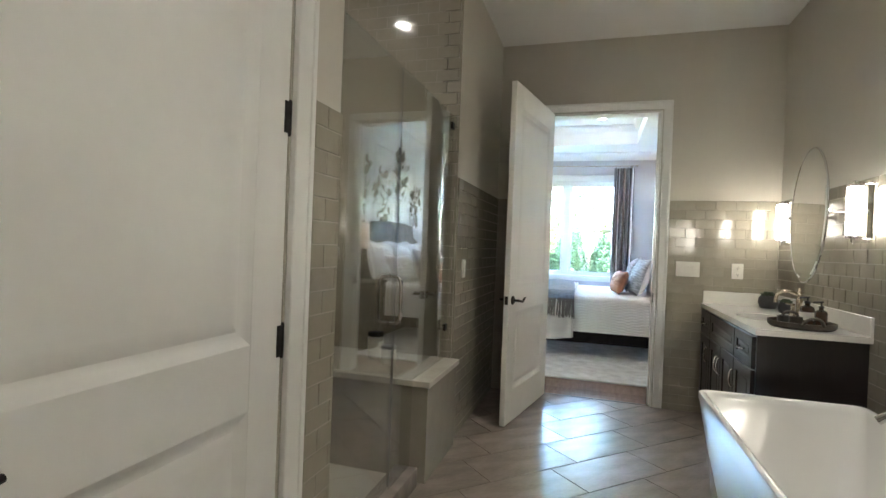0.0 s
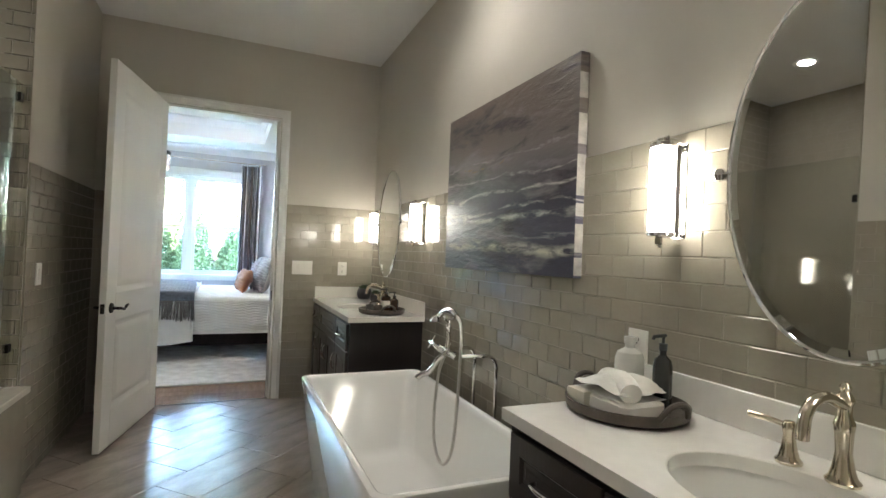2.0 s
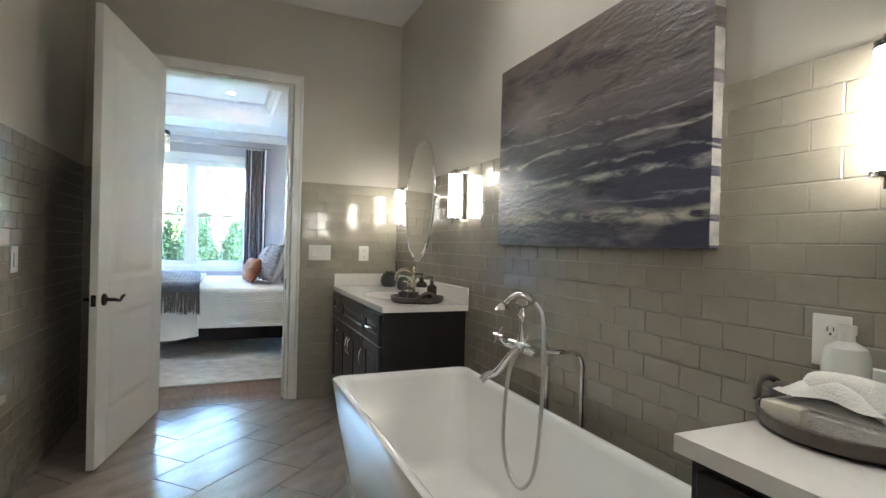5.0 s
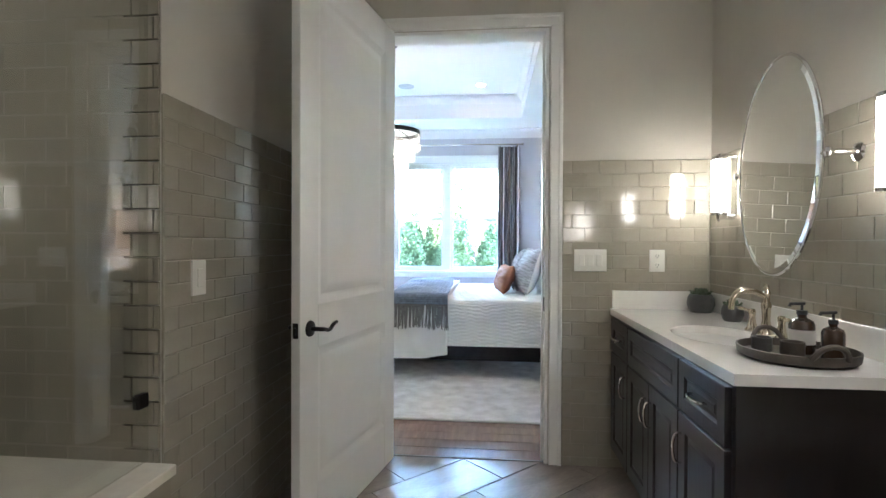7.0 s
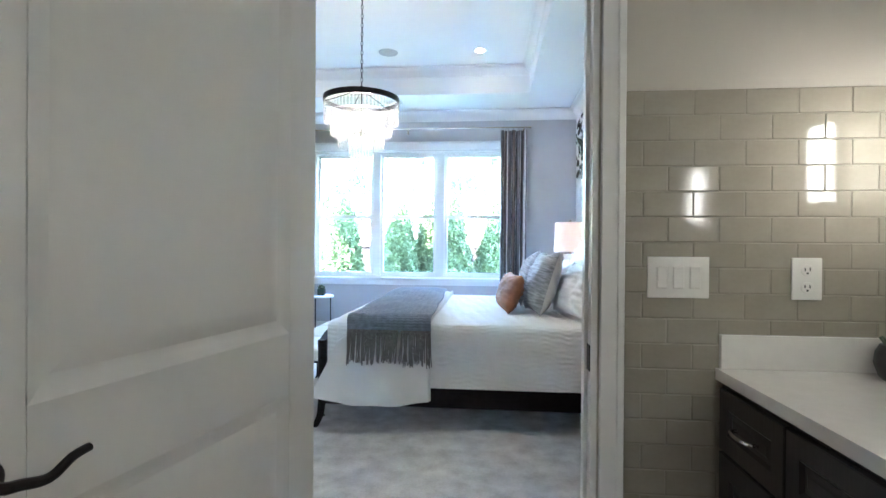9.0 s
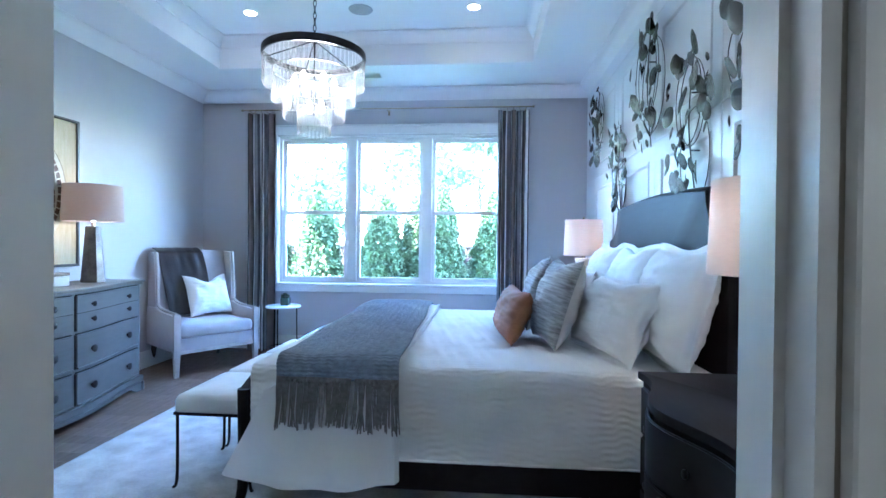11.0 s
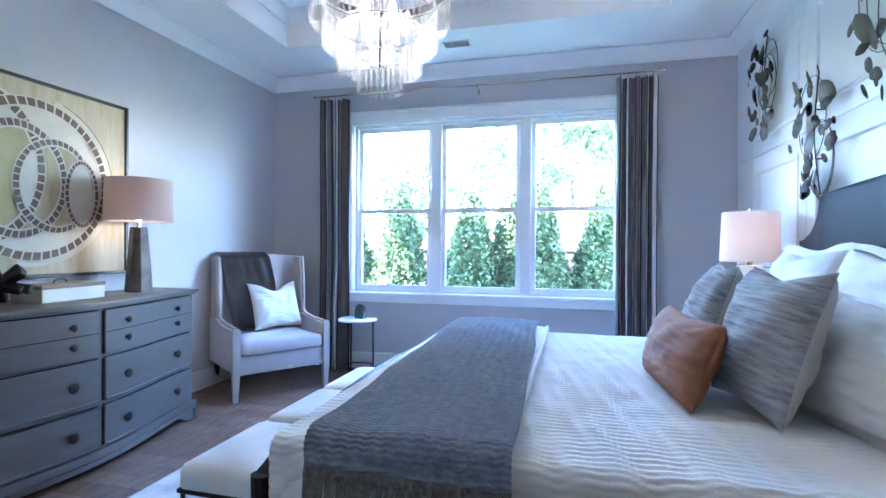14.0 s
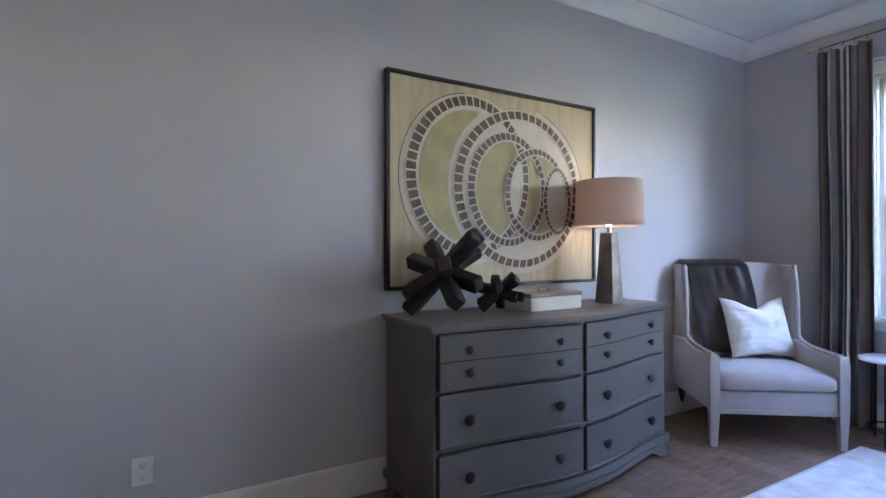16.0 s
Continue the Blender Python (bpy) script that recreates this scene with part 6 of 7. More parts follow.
for k, (e, w) in enumerate(((ring_a, 0.052), (ring_b, 0.046), (ring_c, 0.040), (ring_d, 0.032))):
    painted_ring(e, w, X + 0.0082 + 0.0016 * k, 0, 360, (6.9, 6.9, 8.0, 9.0)[k])
lens = [0.32 + 0.50 * k / 24 for k in range(25)]
lens = [z for z in lens if ellipse_y(ring_d, z, -1) + 0.034 < ellipse_y(ring_a, z, 1) - 0.046]
part("pale_lens", prism([(ellipse_y(ring_d, z, -1) + 0.034, z) for z in lens] + [(ellipse_y(ring_a, z, 1) - 0.046, z) for z in reversed(lens)], X + 0.012, X + 0.0152, "x"), CREAMP, art, "pale pointed oval")
part("pale_oval", flat_ring(0.42, 0.54, 0.003, 0.004, 0.085, 0.19, 0, 360, X + 0.0160, 40), CREAMP, art, "pale upright oval")
painted_ring((0.43, 0.54, 0.115, 0.22), 0.022, X + 0.0156, 0, 360, 11.0, 0.0)

# ---- things on the dresser ----
STEELLAMP = material("hammered_dark_steel", (0.16, 0.14, 0.125), 0.3, 0.85, vary=0.4, scale=12, bump=0.4, bump_scale=40)
tl = thing("table_lamp", pose(-3.085, 3.30, DZ + 0.0005), "faceted dark metal lamp with a wide linen shade", "table lamp")
sides = 8
part("base", rings_mesh([[(r * math.cos(2 * math.pi * i / sides + 0.2), r * math.sin(2 * math.pi * i / sides + 0.2), z) for i in range(sides)] for r, z in ((0.088, 0), (0.088, 0.012), (0.055, 0.44), (0.05, 0.45))]), STEELLAMP, tl, "faceted dark metal base", smooth=10)
part("neck", lathe([(0, 0.45), (0.014, 0.45), (0.014, 0.49), (0, 0.49)], 14), NICKEL, tl)
TAUPE_SHADE = shade_cloth("taupe_linen_shade", (0.52, 0.44, 0.39))
part("shade", shade_mesh(0.215, 0.205, 0.49, 0.78), TAUPE_SHADE, tl, "taupe linen drum shade")
part("spider", join(tube([(-0.205, 0, 0.765), (0.205, 0, 0.765)], 0.003, 6), tube([(0, -0.205, 0.765), (0, 0.205, 0.765)], 0.003, 6), moved(lathe([(0, 0.765), (0.007, 0.77), (0.011, 0.785), (0, 0.80)], 12), Matrix())), NICKEL, tl)
part("bulb", lathe([(0, 0.485), (0.014, 0.49), (0.016, 0.51), (0.03, 0.55), (0.03, 0.575), (0.018, 0.60), (0, 0.606)], 16), bpy.data.materials["lit_bulb"], tl, "lit bulb")
lamp_light(-3.085, 3.30, DZ + 0.64, 0.06)

DRIFT = material("burnt_dark_wood", (0.022, 0.016, 0.013), 0.6, vary=0.5, scale=12, bump=0.6, bump_scale=50)


def jack(x, y, length, thick, seed, label):
    """Six square burnt-wood bars crossing in one knot."""
    rr = random.Random(seed)
    g = thing("wood_sculpture", pose(x, y, DZ + 0.0005), label, "sculpture", "burnt wood sculptures")
    bars, low = [], 9
    for k in range(6):
        th, ph = rr.uniform(0, 180), (-30, 30, 10, -14, 46, -44)[k]
        m = pose(0, 0, 0, 0, 0, th + 60 * k) @ pose(0, 0, 0, ph, 0, 0) @ pose(0, 0, 0, 0, rr.uniform(0, 45), 0)
        L = length * rr.uniform(0.85, 1.1) / 2
        b = moved(box(-thick / 2, thick / 2, -L, L, -thick / 2, thick / 2, thick * 0.12), m)
        low = min(low, min(v.co.z for v in b.verts))
        bars.append(b)
    for b in bars:
        part("bar", moved(b, Matrix.Translation((0, 0, -low))), DRIFT, g)


jack(-3.06, 2.05, 0.54, 0.075, 2, "large burnt-wood jack sculpture on the dresser")
jack(-3.04, 2.385, 0.27, 0.046, 5, "small burnt-wood jack sculpture on the dresser")
bx = thing("decorative_box", pose(-3.07, 2.735, DZ + 0.0005, 0, 0, 3), "low cream lidded box on the dresser", "box")
part("box_body", box(-0.11, 0.11, -0.20, 0.20, 0, 0.075, 0.003), CREAM, bx)
part("lid", box(-0.113, 0.113, -0.203, 0.203, 0.076, 0.098, 0.003), material("brown_box_lid", (0.20, 0.13, 0.09), 0.4), bx, "brown lid")
part("lid_pull", tube(smooth_line([(0, -0.04, 0.098), (0, -0.03, 0.118), (0, 0.03, 0.118), (0, 0.04, 0.098)], 4), 0.005, 8), NICKEL, bx)

# ---- armchair ----
VELVET = material("blush_grey_upholstery", (0.44, 0.40, 0.395), 0.85, vary=0.06, scale=10, bump=0.4, bump_scale=180, sheen=0.5)
FRAMEWOOD = material("whitewashed_frame_wood", (0.42, 0.38, 0.35), 0.5, vary=0.15, scale=10, stretch=(1, 1, 0.2))
chair = thing("wing_armchair", pose(-2.865, 4.50, 0.0, 0, 0, 54) @ Matrix.Diagonal((1.13, 1, 1, 1)), "blush grey wing armchair with a pale wooden frame", "armchair")
part("seat_base", box(-0.34, 0.34, -0.37, 0.33, 0.235, 0.37, 0.02, 2), VELVET, chair)
part("seat_cushion", rings_mesh([[(a, b, z) for a, b in rounded_rect(-0.325 + i, 0.325 - i, -0.40 + i, 0.28 - i, 0.05, 5)] for i, z in ((0.02, 0.372), (0.002, 0.39), (0, 0.44), (0.012, 0.475), (0.05, 0.492), (0.13, 0.50))]), VELVET, chair, smooth=50)
def back_f(u, v):
    x = (u - 0.5) * 0.68
    lean = 0.25 + 0.13 * v
    z = 0.36 + 0.80 * v + 0.02 * math.cos((u - 0.5) * math.pi)
    return (x, lean + 0.02 * math.cos(u * math.pi * 2) - 0.015 * math.sin(math.pi * v), z)
part("backrest", sheet(back_f, 16, 16, -0.10), VELVET, chair, smooth=60)
for s in (-1, 1):
    wing = [(0.33, 0.40), (0.14, 0.58), (0.115, 0.70), (0.12, 0.95), (0.155, 1.175), (0.385, 1.185)]
    part("wing", prism(wing, s * 0.345 - 0.022, s * 0.345 + 0.022, "x", 0.012), VELVET, chair)
    part("wing_edge", tube(smooth_line([(s * 0.348, -0.36, 0.60), (s * 0.348, -0.05, 0.612), (s * 0.348, 0.08, 0.645), (s * 0.348, 0.105, 0.72), (s * 0.348, 0.115, 0.95), (s * 0.348, 0.15, 1.18)], 5), 0.014, 8), FRAMEWOOD, chair, "pale wooden edge")
    part("arm", prism([(-0.36, 0.24), (0.35, 0.24), (0.36, 0.62), (0.08, 0.63), (-0.05, 0.598), (-0.36, 0.585)], s * 0.35 - 0.03, s * 0.35 + 0.03, "x", 0.012), VELVET, chair)
    part("front_leg", rings_mesh([[(s * 0.35 + a * k, -0.365 + b * k, z) for a, b in ((-1, -1), (1, -1), (1, 1), (-1, 1))] for k, z in ((0.016, 0.0), (0.026, 0.24), (0.028, 0.56), (0.022, 0.60))]), FRAMEWOOD, chair, "pale tapered wooden leg", smooth=10)
    part("rear_leg", tube([(s * 0.31, 0.30, 0.25), (s * 0.31, 0.35, 0.10), (s * 0.31, 0.40, 0.012)], 0.026, 8, taper=0.65), DRIFT, chair)
part("front_rail", box(-0.34, 0.34, -0.375, -0.35, 0.215, 0.245, 0.003), FRAMEWOOD, chair)
buttons = [moved(lathe([(0, 0.006), (0.009, 0.004), (0.011, 0), (0, 0)], 10), pose((c - 1) * 0.17, 0.27 + 0.13 * (z - 0.36) / 0.8 - 0.03, z, 96)) for c in range(3) for z in (0.80, 0.98)]
part("buttons", join(*buttons), VELVET, chair)
HIDE = material("dark_brown_leather_throw", (0.026, 0.018, 0.016), 0.33, vary=0.35, scale=7, bump=0.4, bump_scale=60, coat=0.2)
def hide(u, v):
    d = v * 1.35
    x = -0.12 + (u - 0.5) * 0.40 + 0.02 * noise.noise((v * 4, u * 2, 3))
    fold = 0.006 * math.sin(u * 13 + v * 2) + 0.01 * noise.noise((u * 5, v * 5, 8))
    if d < 0.35:
        return (x, 0.435 - fold * 0.3 - (0.35 - d) * 0.1, 0.835 + d)
    if d < 0.57:
        k = (d - 0.35) / 0.22
        return (x, 0.435 - k * 0.20, 1.185 + 0.03 * math.sin(k * math.pi) + abs(fold) * 0.5)
    e = d - 0.57
    if e < 0.66:
        z = 1.185 - e
        return (x + 0.10 * e, 0.15 + 0.13 * (z - 0.36) / 0.8 - 0.08 - abs(fold), z)
    return (x + 0.066, 0.13 - (e - 0.66), 0.52 + abs(fold) * 0.6)
solo("leather_throw", sheet(hide, 24, 60, 0.006), HIDE, "dark brown leather throw draped over the armchair", "throw", "", pose(-2.865, 4.50, 0.0, 0, 0, 54) @ Matrix.Diagonal((1.13, 1, 1, 1)), 60)
put_pillow("white_cushion", 0.50, 0.46, 0.19, pose(-2.865, 4.50, 0, 0, 0, 54) @ pose(0.13, 0.04, 0.50, -20, 0, 10), LINEN, "plump white cushion with peaked corners on the armchair", 0.10, 0.0, 41, 0.16, "chair cushion")

# ---- side table by the window ----
st = thing("side_table", pose(-2.205, 5.02, 0), "small round white-topped side table on black legs", "side table")
part("tabletop", lathe([(0, 0.548), (0.185, 0.548), (0.192, 0.552), (0.192, 0.566), (0.186, 0.57), (0, 0.57)], 40), QUARTZ, st, "white stone top")
for k in range(3):
    t = radians(30 + 120 * k)
    part("leg", tube([(0.15 * math.cos(t), 0.15 * math.sin(t), 0.548), (0.155 * math.cos(t), 0.155 * math.sin(t), 0.0)], 0.008, 8), BLACK_IRON, st)
part("ring", tube([(0.152 * math.cos(2 * math.pi * i / 32), 0.152 * math.sin(2 * math.pi * i / 32), 0.10) for i in range(32)], 0.006, 6, True), BLACK_IRON, st)
pl = thing("small_plant", pose(-2.18, 5.03, 0.5705), "small green plant in a glass cube", "potted plant")
part("pot", box(-0.045, 0.045, -0.045, 0.045, 0, 0.09, 0.006, 2), material("green_smoked_glass", (0.06, 0.10, 0.08), 0.12, vary=0.2, coat=0.5), pl, "smoked green glass pot")
rr = random.Random(9)
part("foliage", join(*[moved(leaf_blade(0.06, 0.028, 0.3), pose(rr.uniform(-0.02, 0.02), rr.uniform(-0.02, 0.02), 0.08, 0, 0, rr.uniform(0, 360)) @ pose(0, 0, 0, rr.uniform(20, 85))) for _ in range(34)]), LEAF, pl)

# ---- curtains and rod ----
CG = material("curtain_grey_stripe", (0.22, 0.21, 0.21), 0.8, vary=0.08, scale=10, bump=0.3, bump_scale=240)
CW = material("curtain_white_stripe", (0.62, 0.60, 0.58), 0.8, vary=0.06, scale=10, bump=0.3, bump_scale=240)
CB = material("curtain_charcoal_stripe", (0.06, 0.06, 0.065), 0.8, vary=0.1, scale=10, bump=0.3, bump_scale=240)
CT = material("curtain_taupe_stripe", (0.16, 0.125, 0.11), 0.8, vary=0.1, scale=10, bump=0.3, bump_scale=240)


def curtain(x0, x1, seed, label):
    n, m = 168, 24
    def f(u, v):
        x = x0 + (x1 - x0) * u
        amp = 0.035 + 0.012 * v
        z = 2.80 - v * 2.785
        wob = 0.012 * noise.noise((u * 4, v * 2.5, seed))
        return (x + wob + 0.008 * math.sin(u * 44 + seed), 5.205 + amp * math.sin(u * 2 * math.pi * 4.5 + seed + 0.35 * math.sin(v * 3)) + wob, z)
    bm = sheet(f, n, m, 0.0)
    seq = (0, 0, 0, 2, 1, 2, 3, 3, 3, 2, 1, 1, 2, 0)
    for i, face in enumerate(bm.faces):
        col = i // m
        face.material_index = seq[(col // 4) % len(seq)]
    c = thing("curtain", Matrix(), label, "curtain", "window curtains")
    part("drape", bm, [CG, CW, CB, CT], c, smooth=60)
    for k in range(5):
        x = x0 + (x1 - x0) * (k + 0.5) / 5
        part("ring", tube([(x, 5.205 + 0.02 * math.cos(t), 2.832 + 0.02 * math.sin(t)) for t in [2 * math.pi * i / 14 for i in range(14)]], 0.0025, 5, True), NICKEL, c)


curtain(-2.745, -2.375, 0.7, "long striped grey and charcoal curtain, drawn open")
curtain(0.215, 0.565, 2.9, "long striped grey and charcoal curtain, drawn open")
rod = thing("curtain_rod", Matrix(), "thin brushed metal curtain rod above the window", "curtain rod")
part("bar", tube([(-2.78, 5.205, 2.842), (0.60, 5.205, 2.842)], 0.008, 10), NICKEL, rod)
for x in (-2.70, -1.06, 0.53):
    part("bracket", join(tube([(x, 5.348, 2.83), (x, 5.205, 2.83)], 0.006, 8), box(x - 0.012, x + 0.012, 5.335, 5.349, 2.79, 2.86, 0.002)), NICKEL, rod)
for x in (-2.79, 0.61):
    part("finial", moved(lathe([(0, -0.014), (0.012, -0.012), (0.014, 0), (0.012, 0.012), (0, 0.014)], 12), pose(x, 5.205, 2.842, 0, 90, 0)), NICKEL, rod)

# ---- chandelier ----
CRYSTAL = glass("crystal_rods", (0.97, 0.97, 0.96), 0.05, 1.7)
cn = CRYSTAL.node_tree
tl_, mx_ = cn.nodes.new("ShaderNodeBsdfTranslucent"), cn.nodes.new("ShaderNodeMixShader")
tl_.inputs[0].default_value = (0.95, 0.93, 0.90, 1)
mx_.inputs[0].default_value = 0.07
cn.links.new(cn.nodes["Mix Shader"].outputs[0], mx_.inputs[1])
cn.links.new(tl_.outputs[0], mx_.inputs[2])
cn.links.new(mx_.outputs[0], cn.nodes["Material Output"].inputs[0])
CX, CYC = -0.985, 2.55
ch = thing("chandelier", pose(CX, CYC, 0), "four-tier crystal rod chandelier with a black ring, lit", "chandelier")
part("ceiling_canopy", lathe([(0, TRAY_H - 0.001), (0.065, TRAY_H - 0.001), (0.065, TRAY_H - 0.02), (0.02, TRAY_H - 0.032), (0, TRAY_H - 0.032)], 28), BLACK_IRON, ch)
links = []
for k in range(22):
    z = 2.56 + 0.03 + k * 0.038
    oval = [(0.0095 * math.cos(t) if k % 2 else 0, 0 if k % 2 else 0.0095 * math.cos(t), z + 0.023 * math.sin(t)) for t in [2 * math.pi * i / 10 for i in range(10)]]
    links.append(tube(oval, 0.0028, 5, True))
part("chain", join(*links), BLACK_IRON, ch, "black chain")
part("ring_band", lathe([(0.305, 2.43), (0.315, 2.43), (0.317, 2.445), (0.315, 2.475), (0.305, 2.475), (0.303, 2.45), (0.305, 2.43)], 64), BLACK_IRON, ch, "black top ring")
part("spokes", join(*[tube([(0, 0, 2.55), (0.306 * math.cos(t), 0.306 * math.sin(t), 2.462)], 0.004, 6) for t in [2 * math.pi * i / 6 for i in range(6)]], moved(lathe([(0, 2.53), (0.02, 2.535), (0.024, 2.55), (0.012, 2.575), (0, 2.58)], 14), Matrix()), tube([(0, 0, 2.55), (0, 0, 2.08)], 0.006, 8)), BLACK_IRON, ch)
rod_bm = lathe([(0, 0), (0.004, 0.002), (0.0075, 0.012), (0.0075, 0.238), (0.004, 0.248), (0, 0.25)], 6)
rod_mesh = mesh_of(rod_bm, CRYSTAL, 30)
for r, ztop, length, count in ((0.306, 2.43, 0.17, 64), (0.250, 2.345, 0.19, 52), (0.185, 2.24, 0.185, 40), (0.098, 2.125, 0.165, 24)):
    part("tier_ring", tube([(r * math.cos(2 * math.pi * i / 48), r * math.sin(2 * math.pi * i / 48), ztop + 0.004) for i in range(48)], 0.005, 6, True), CHROME, ch)
    for i in range(count):
        t = 2 * math.pi * i / count
        ob = new("crystal_rod", rod_mesh)
        ob.parent = ch
        ob.matrix_basis = pose(r * math.cos(t), r * math.sin(t), ztop - length, 0, 0, math.degrees(t)) @ Matrix.Diagonal((1, 1, length / 0.25, 1))
BULB = glow("lit_chandelier_bulb", (1.0, 0.84, 0.66), 0.45)
for k in range(6):
    t = 2 * math.pi * k / 6 + 0.3
    bx_, by_ = 0.12 * math.cos(t), 0.12 * math.sin(t)
    b = part("bulb", lathe([(0, 2.235), (0.012, 2.24), (0.021, 2.27), (0.018, 2.30), (0.008, 2.325), (0, 2.33)], 12), BULB, ch, "lit candle bulb", Matrix.Translation((bx_, by_, 0)))
for k in range(2):
    part("bulb", lathe([(0, 2.10), (0.012, 2.105), (0.02, 2.13), (0.017, 2.16), (0.008, 2.18), (0, 2.19)], 12), BULB, ch, "lit candle bulb", Matrix.Translation((0.04 * (1 - 2 * k), 0.02, 0)))
for z, w in ((2.28, 0.14),):
    l = new("chandelier_light", bpy.data.lights.new("chandelier_light", "POINT"))
    l.data.energy, l.data.color, l.data.shadow_soft_size = w, (1.0, 0.84, 0.68), 0.10
    l.location = (CX, CYC, z)

# ceiling fittings
for x, y in ((-2.11, 4.0), (-0.035, 4.02), (-2.11, 1.4), (-0.035, 1.4)):
    downlight(x, y, TRAY_H, 0, "lit recessed light in the tray ceiling")
solo("ceiling_speaker", lathe([(0, TRAY_H - 0.004), (0.09, TRAY_H - 0.004), (0.105, TRAY_H - 0.007), (0.11, TRAY_H - 0.001), (0, TRAY_H - 0.001)], 36), material("grey_speaker_grille", (0.45, 0.45, 0.46), 0.7, bump=1, bump_scale=400), "round grey speaker grille in the tray ceiling", "speaker", "", pose(-1.066, 4.0, 0))
vent = thing("ceiling_vent", pose(-1.17, 4.83, BED_H), "white slatted air vent in the ceiling", "vent")
part("frame", join(box(-0.13, 0.13, -0.075, -0.06, -0.008, -0.0005), box(-0.13, 0.13, 0.06, 0.075, -0.008, -0.0005), box(-0.13, -0.115, -0.06, 0.06, -0.008, -0.0005), box(0.115, 0.13, -0.06, 0.06, -0.008, -0.0005)), TRIM, vent)
part("backing", box(-0.115, 0.115, -0.06, 0.06, -0.002, -0.0008), DARK, vent)
for k in range(7):
    part("slat", moved(box(-0.115, 0.115, -0.006, 0.006, -0.001, 0.001), pose(0, -0.05 + k * 0.0167, -0.006, 35)), TRIM, vent)

# ---- outside ----
GRASS = material("lawn", (0.09, 0.14, 0.045), 0.95, vary=0.4, scale=3, bump=1.0, bump_scale=60)
FENCE = material("dark_stained_fence", (0.055, 0.038, 0.032), 0.75, vary=0.3, scale=4, bump=0.5, bump_scale=40, stretch=(4, 4, 0.3), per_object=0.25)
GREEN = material("arborvitae_foliage", (0.065, 0.10, 0.042), 0.7, vary=0.5, scale=8, colour2=(0.13, 0.185, 0.07))
GREEN2 = material("broadleaf_foliage", (0.055, 0.095, 0.05), 0.6, vary=0.5, scale=2, colour2=(0.10, 0.15, 0.08))
BARK = material("brown_bark", (0.10, 0.075, 0.055), 0.9, vary=0.4, scale=10, bump=1, bump_scale=40)
structure("ground", box(-400, 400, -400, 400, -0.55, -0.35), GRASS, "lawn that runs to the horizon")


def clumps(points, size, seed, blades=5):
    """Small leaf blades in tufts at the given points, each facing its own way."""
    r = np.random.RandomState(seed)
    verts, faces = [], []
    for p in points:
        for _ in range(blades):
            d = r.normal(size=3)
            d /= np.linalg.norm(d) + 1e-9
            e = np.cross(d, r.normal(size=3))
            e /= np.linalg.norm(e) + 1e-9
            c = np.array(p) + r.normal(size=3) * size * 0.6
            L, W = size * r.uniform(0.7, 1.3), size * r.uniform(0.25, 0.45)
            i = len(verts)
            verts += [tuple(c - d * L * 0.5), tuple(c + e * W), tuple(c + d * L * 0.5), tuple(c - e * W)]
            faces.append((i, i + 1, i + 2, i + 3))
    me = bpy.data.meshes.new("foliage")
    me.from_pydata(verts, [], faces)
    return me


def conifer_points(n, h, r0, seed):
    r = np.random.RandomState(seed)
    pts = []
    for _ in range(n):
        k = r.uniform(0, 1) ** 0.85
        t = r.uniform(0, 2 * math.pi)
        rad = r0 * (1 - k) ** 0.62 * min(1.0, 0.55 + 3.2 * k) * (0.62 + 0.38 * r.uniform() ** 0.4) * (1 + 0.10 * math.sin(5 * t + 9 * k) + 0.07 * math.sin(11 * t - 14 * k))
        pts.append((rad * math.cos(t), rad * math.sin(t), 0.06 + k * (h - 0.06)))
    return pts


def arborvitae(x, y, h, r, seed, label):
    t = thing("arborvitae", pose(x, y, -0.35), label, "evergreen tree", "evergreens along the fence")
    part("trunk", tube([(0, 0, 0), (0, 0, h * 0.85)], 0.05, 8, taper=0.2), BARK, t)
    me = clumps(conifer_points(5600, h, r, seed), 0.05, seed, 5)
    me.materials.append(GREEN)
    c = new("crown", me)
    c.parent = t


for x, y, h, s in ((-3.42, 7.35, 2.30, 1), (-2.60, 7.35, 2.45, 2), (-1.55, 7.35, 2.37, 3), (-1.02, 7.75, 2.42, 7), (-0.62, 7.35, 2.54, 4), (0.22, 7.35, 2.42, 5), (-4.5, 7.35, 2.35, 6)):
    arborvitae(x, y, h, 0.55, s, "tall cone-shaped evergreen in front of the fence")

fence = thing("fence", pose(0, 8.15, -0.35), "dark stained wooden privacy fence", "fence")
board = mesh_of(box(-0.07, 0.07, 0, 0.02, 0.03, 1.57), FENCE, 0)
for k in range(96):
    b = new("board", board)
    b.parent = fence
    b.matrix_basis = pose(-8.6 + k * 0.145, 0, (k * 7 % 3) * 0.004)
part("rail", box(-8.7, 5.4, 0.021, 0.06, 1.3, 1.39), FENCE, fence)
part("rail", box(-8.7, 5.4, 0.021, 0.06, 0.3, 0.39), FENCE, fence)
part("cap_rail", box(-8.7, 5.4, -0.02, 0.05, 1.572, 1.61), FENCE, fence)


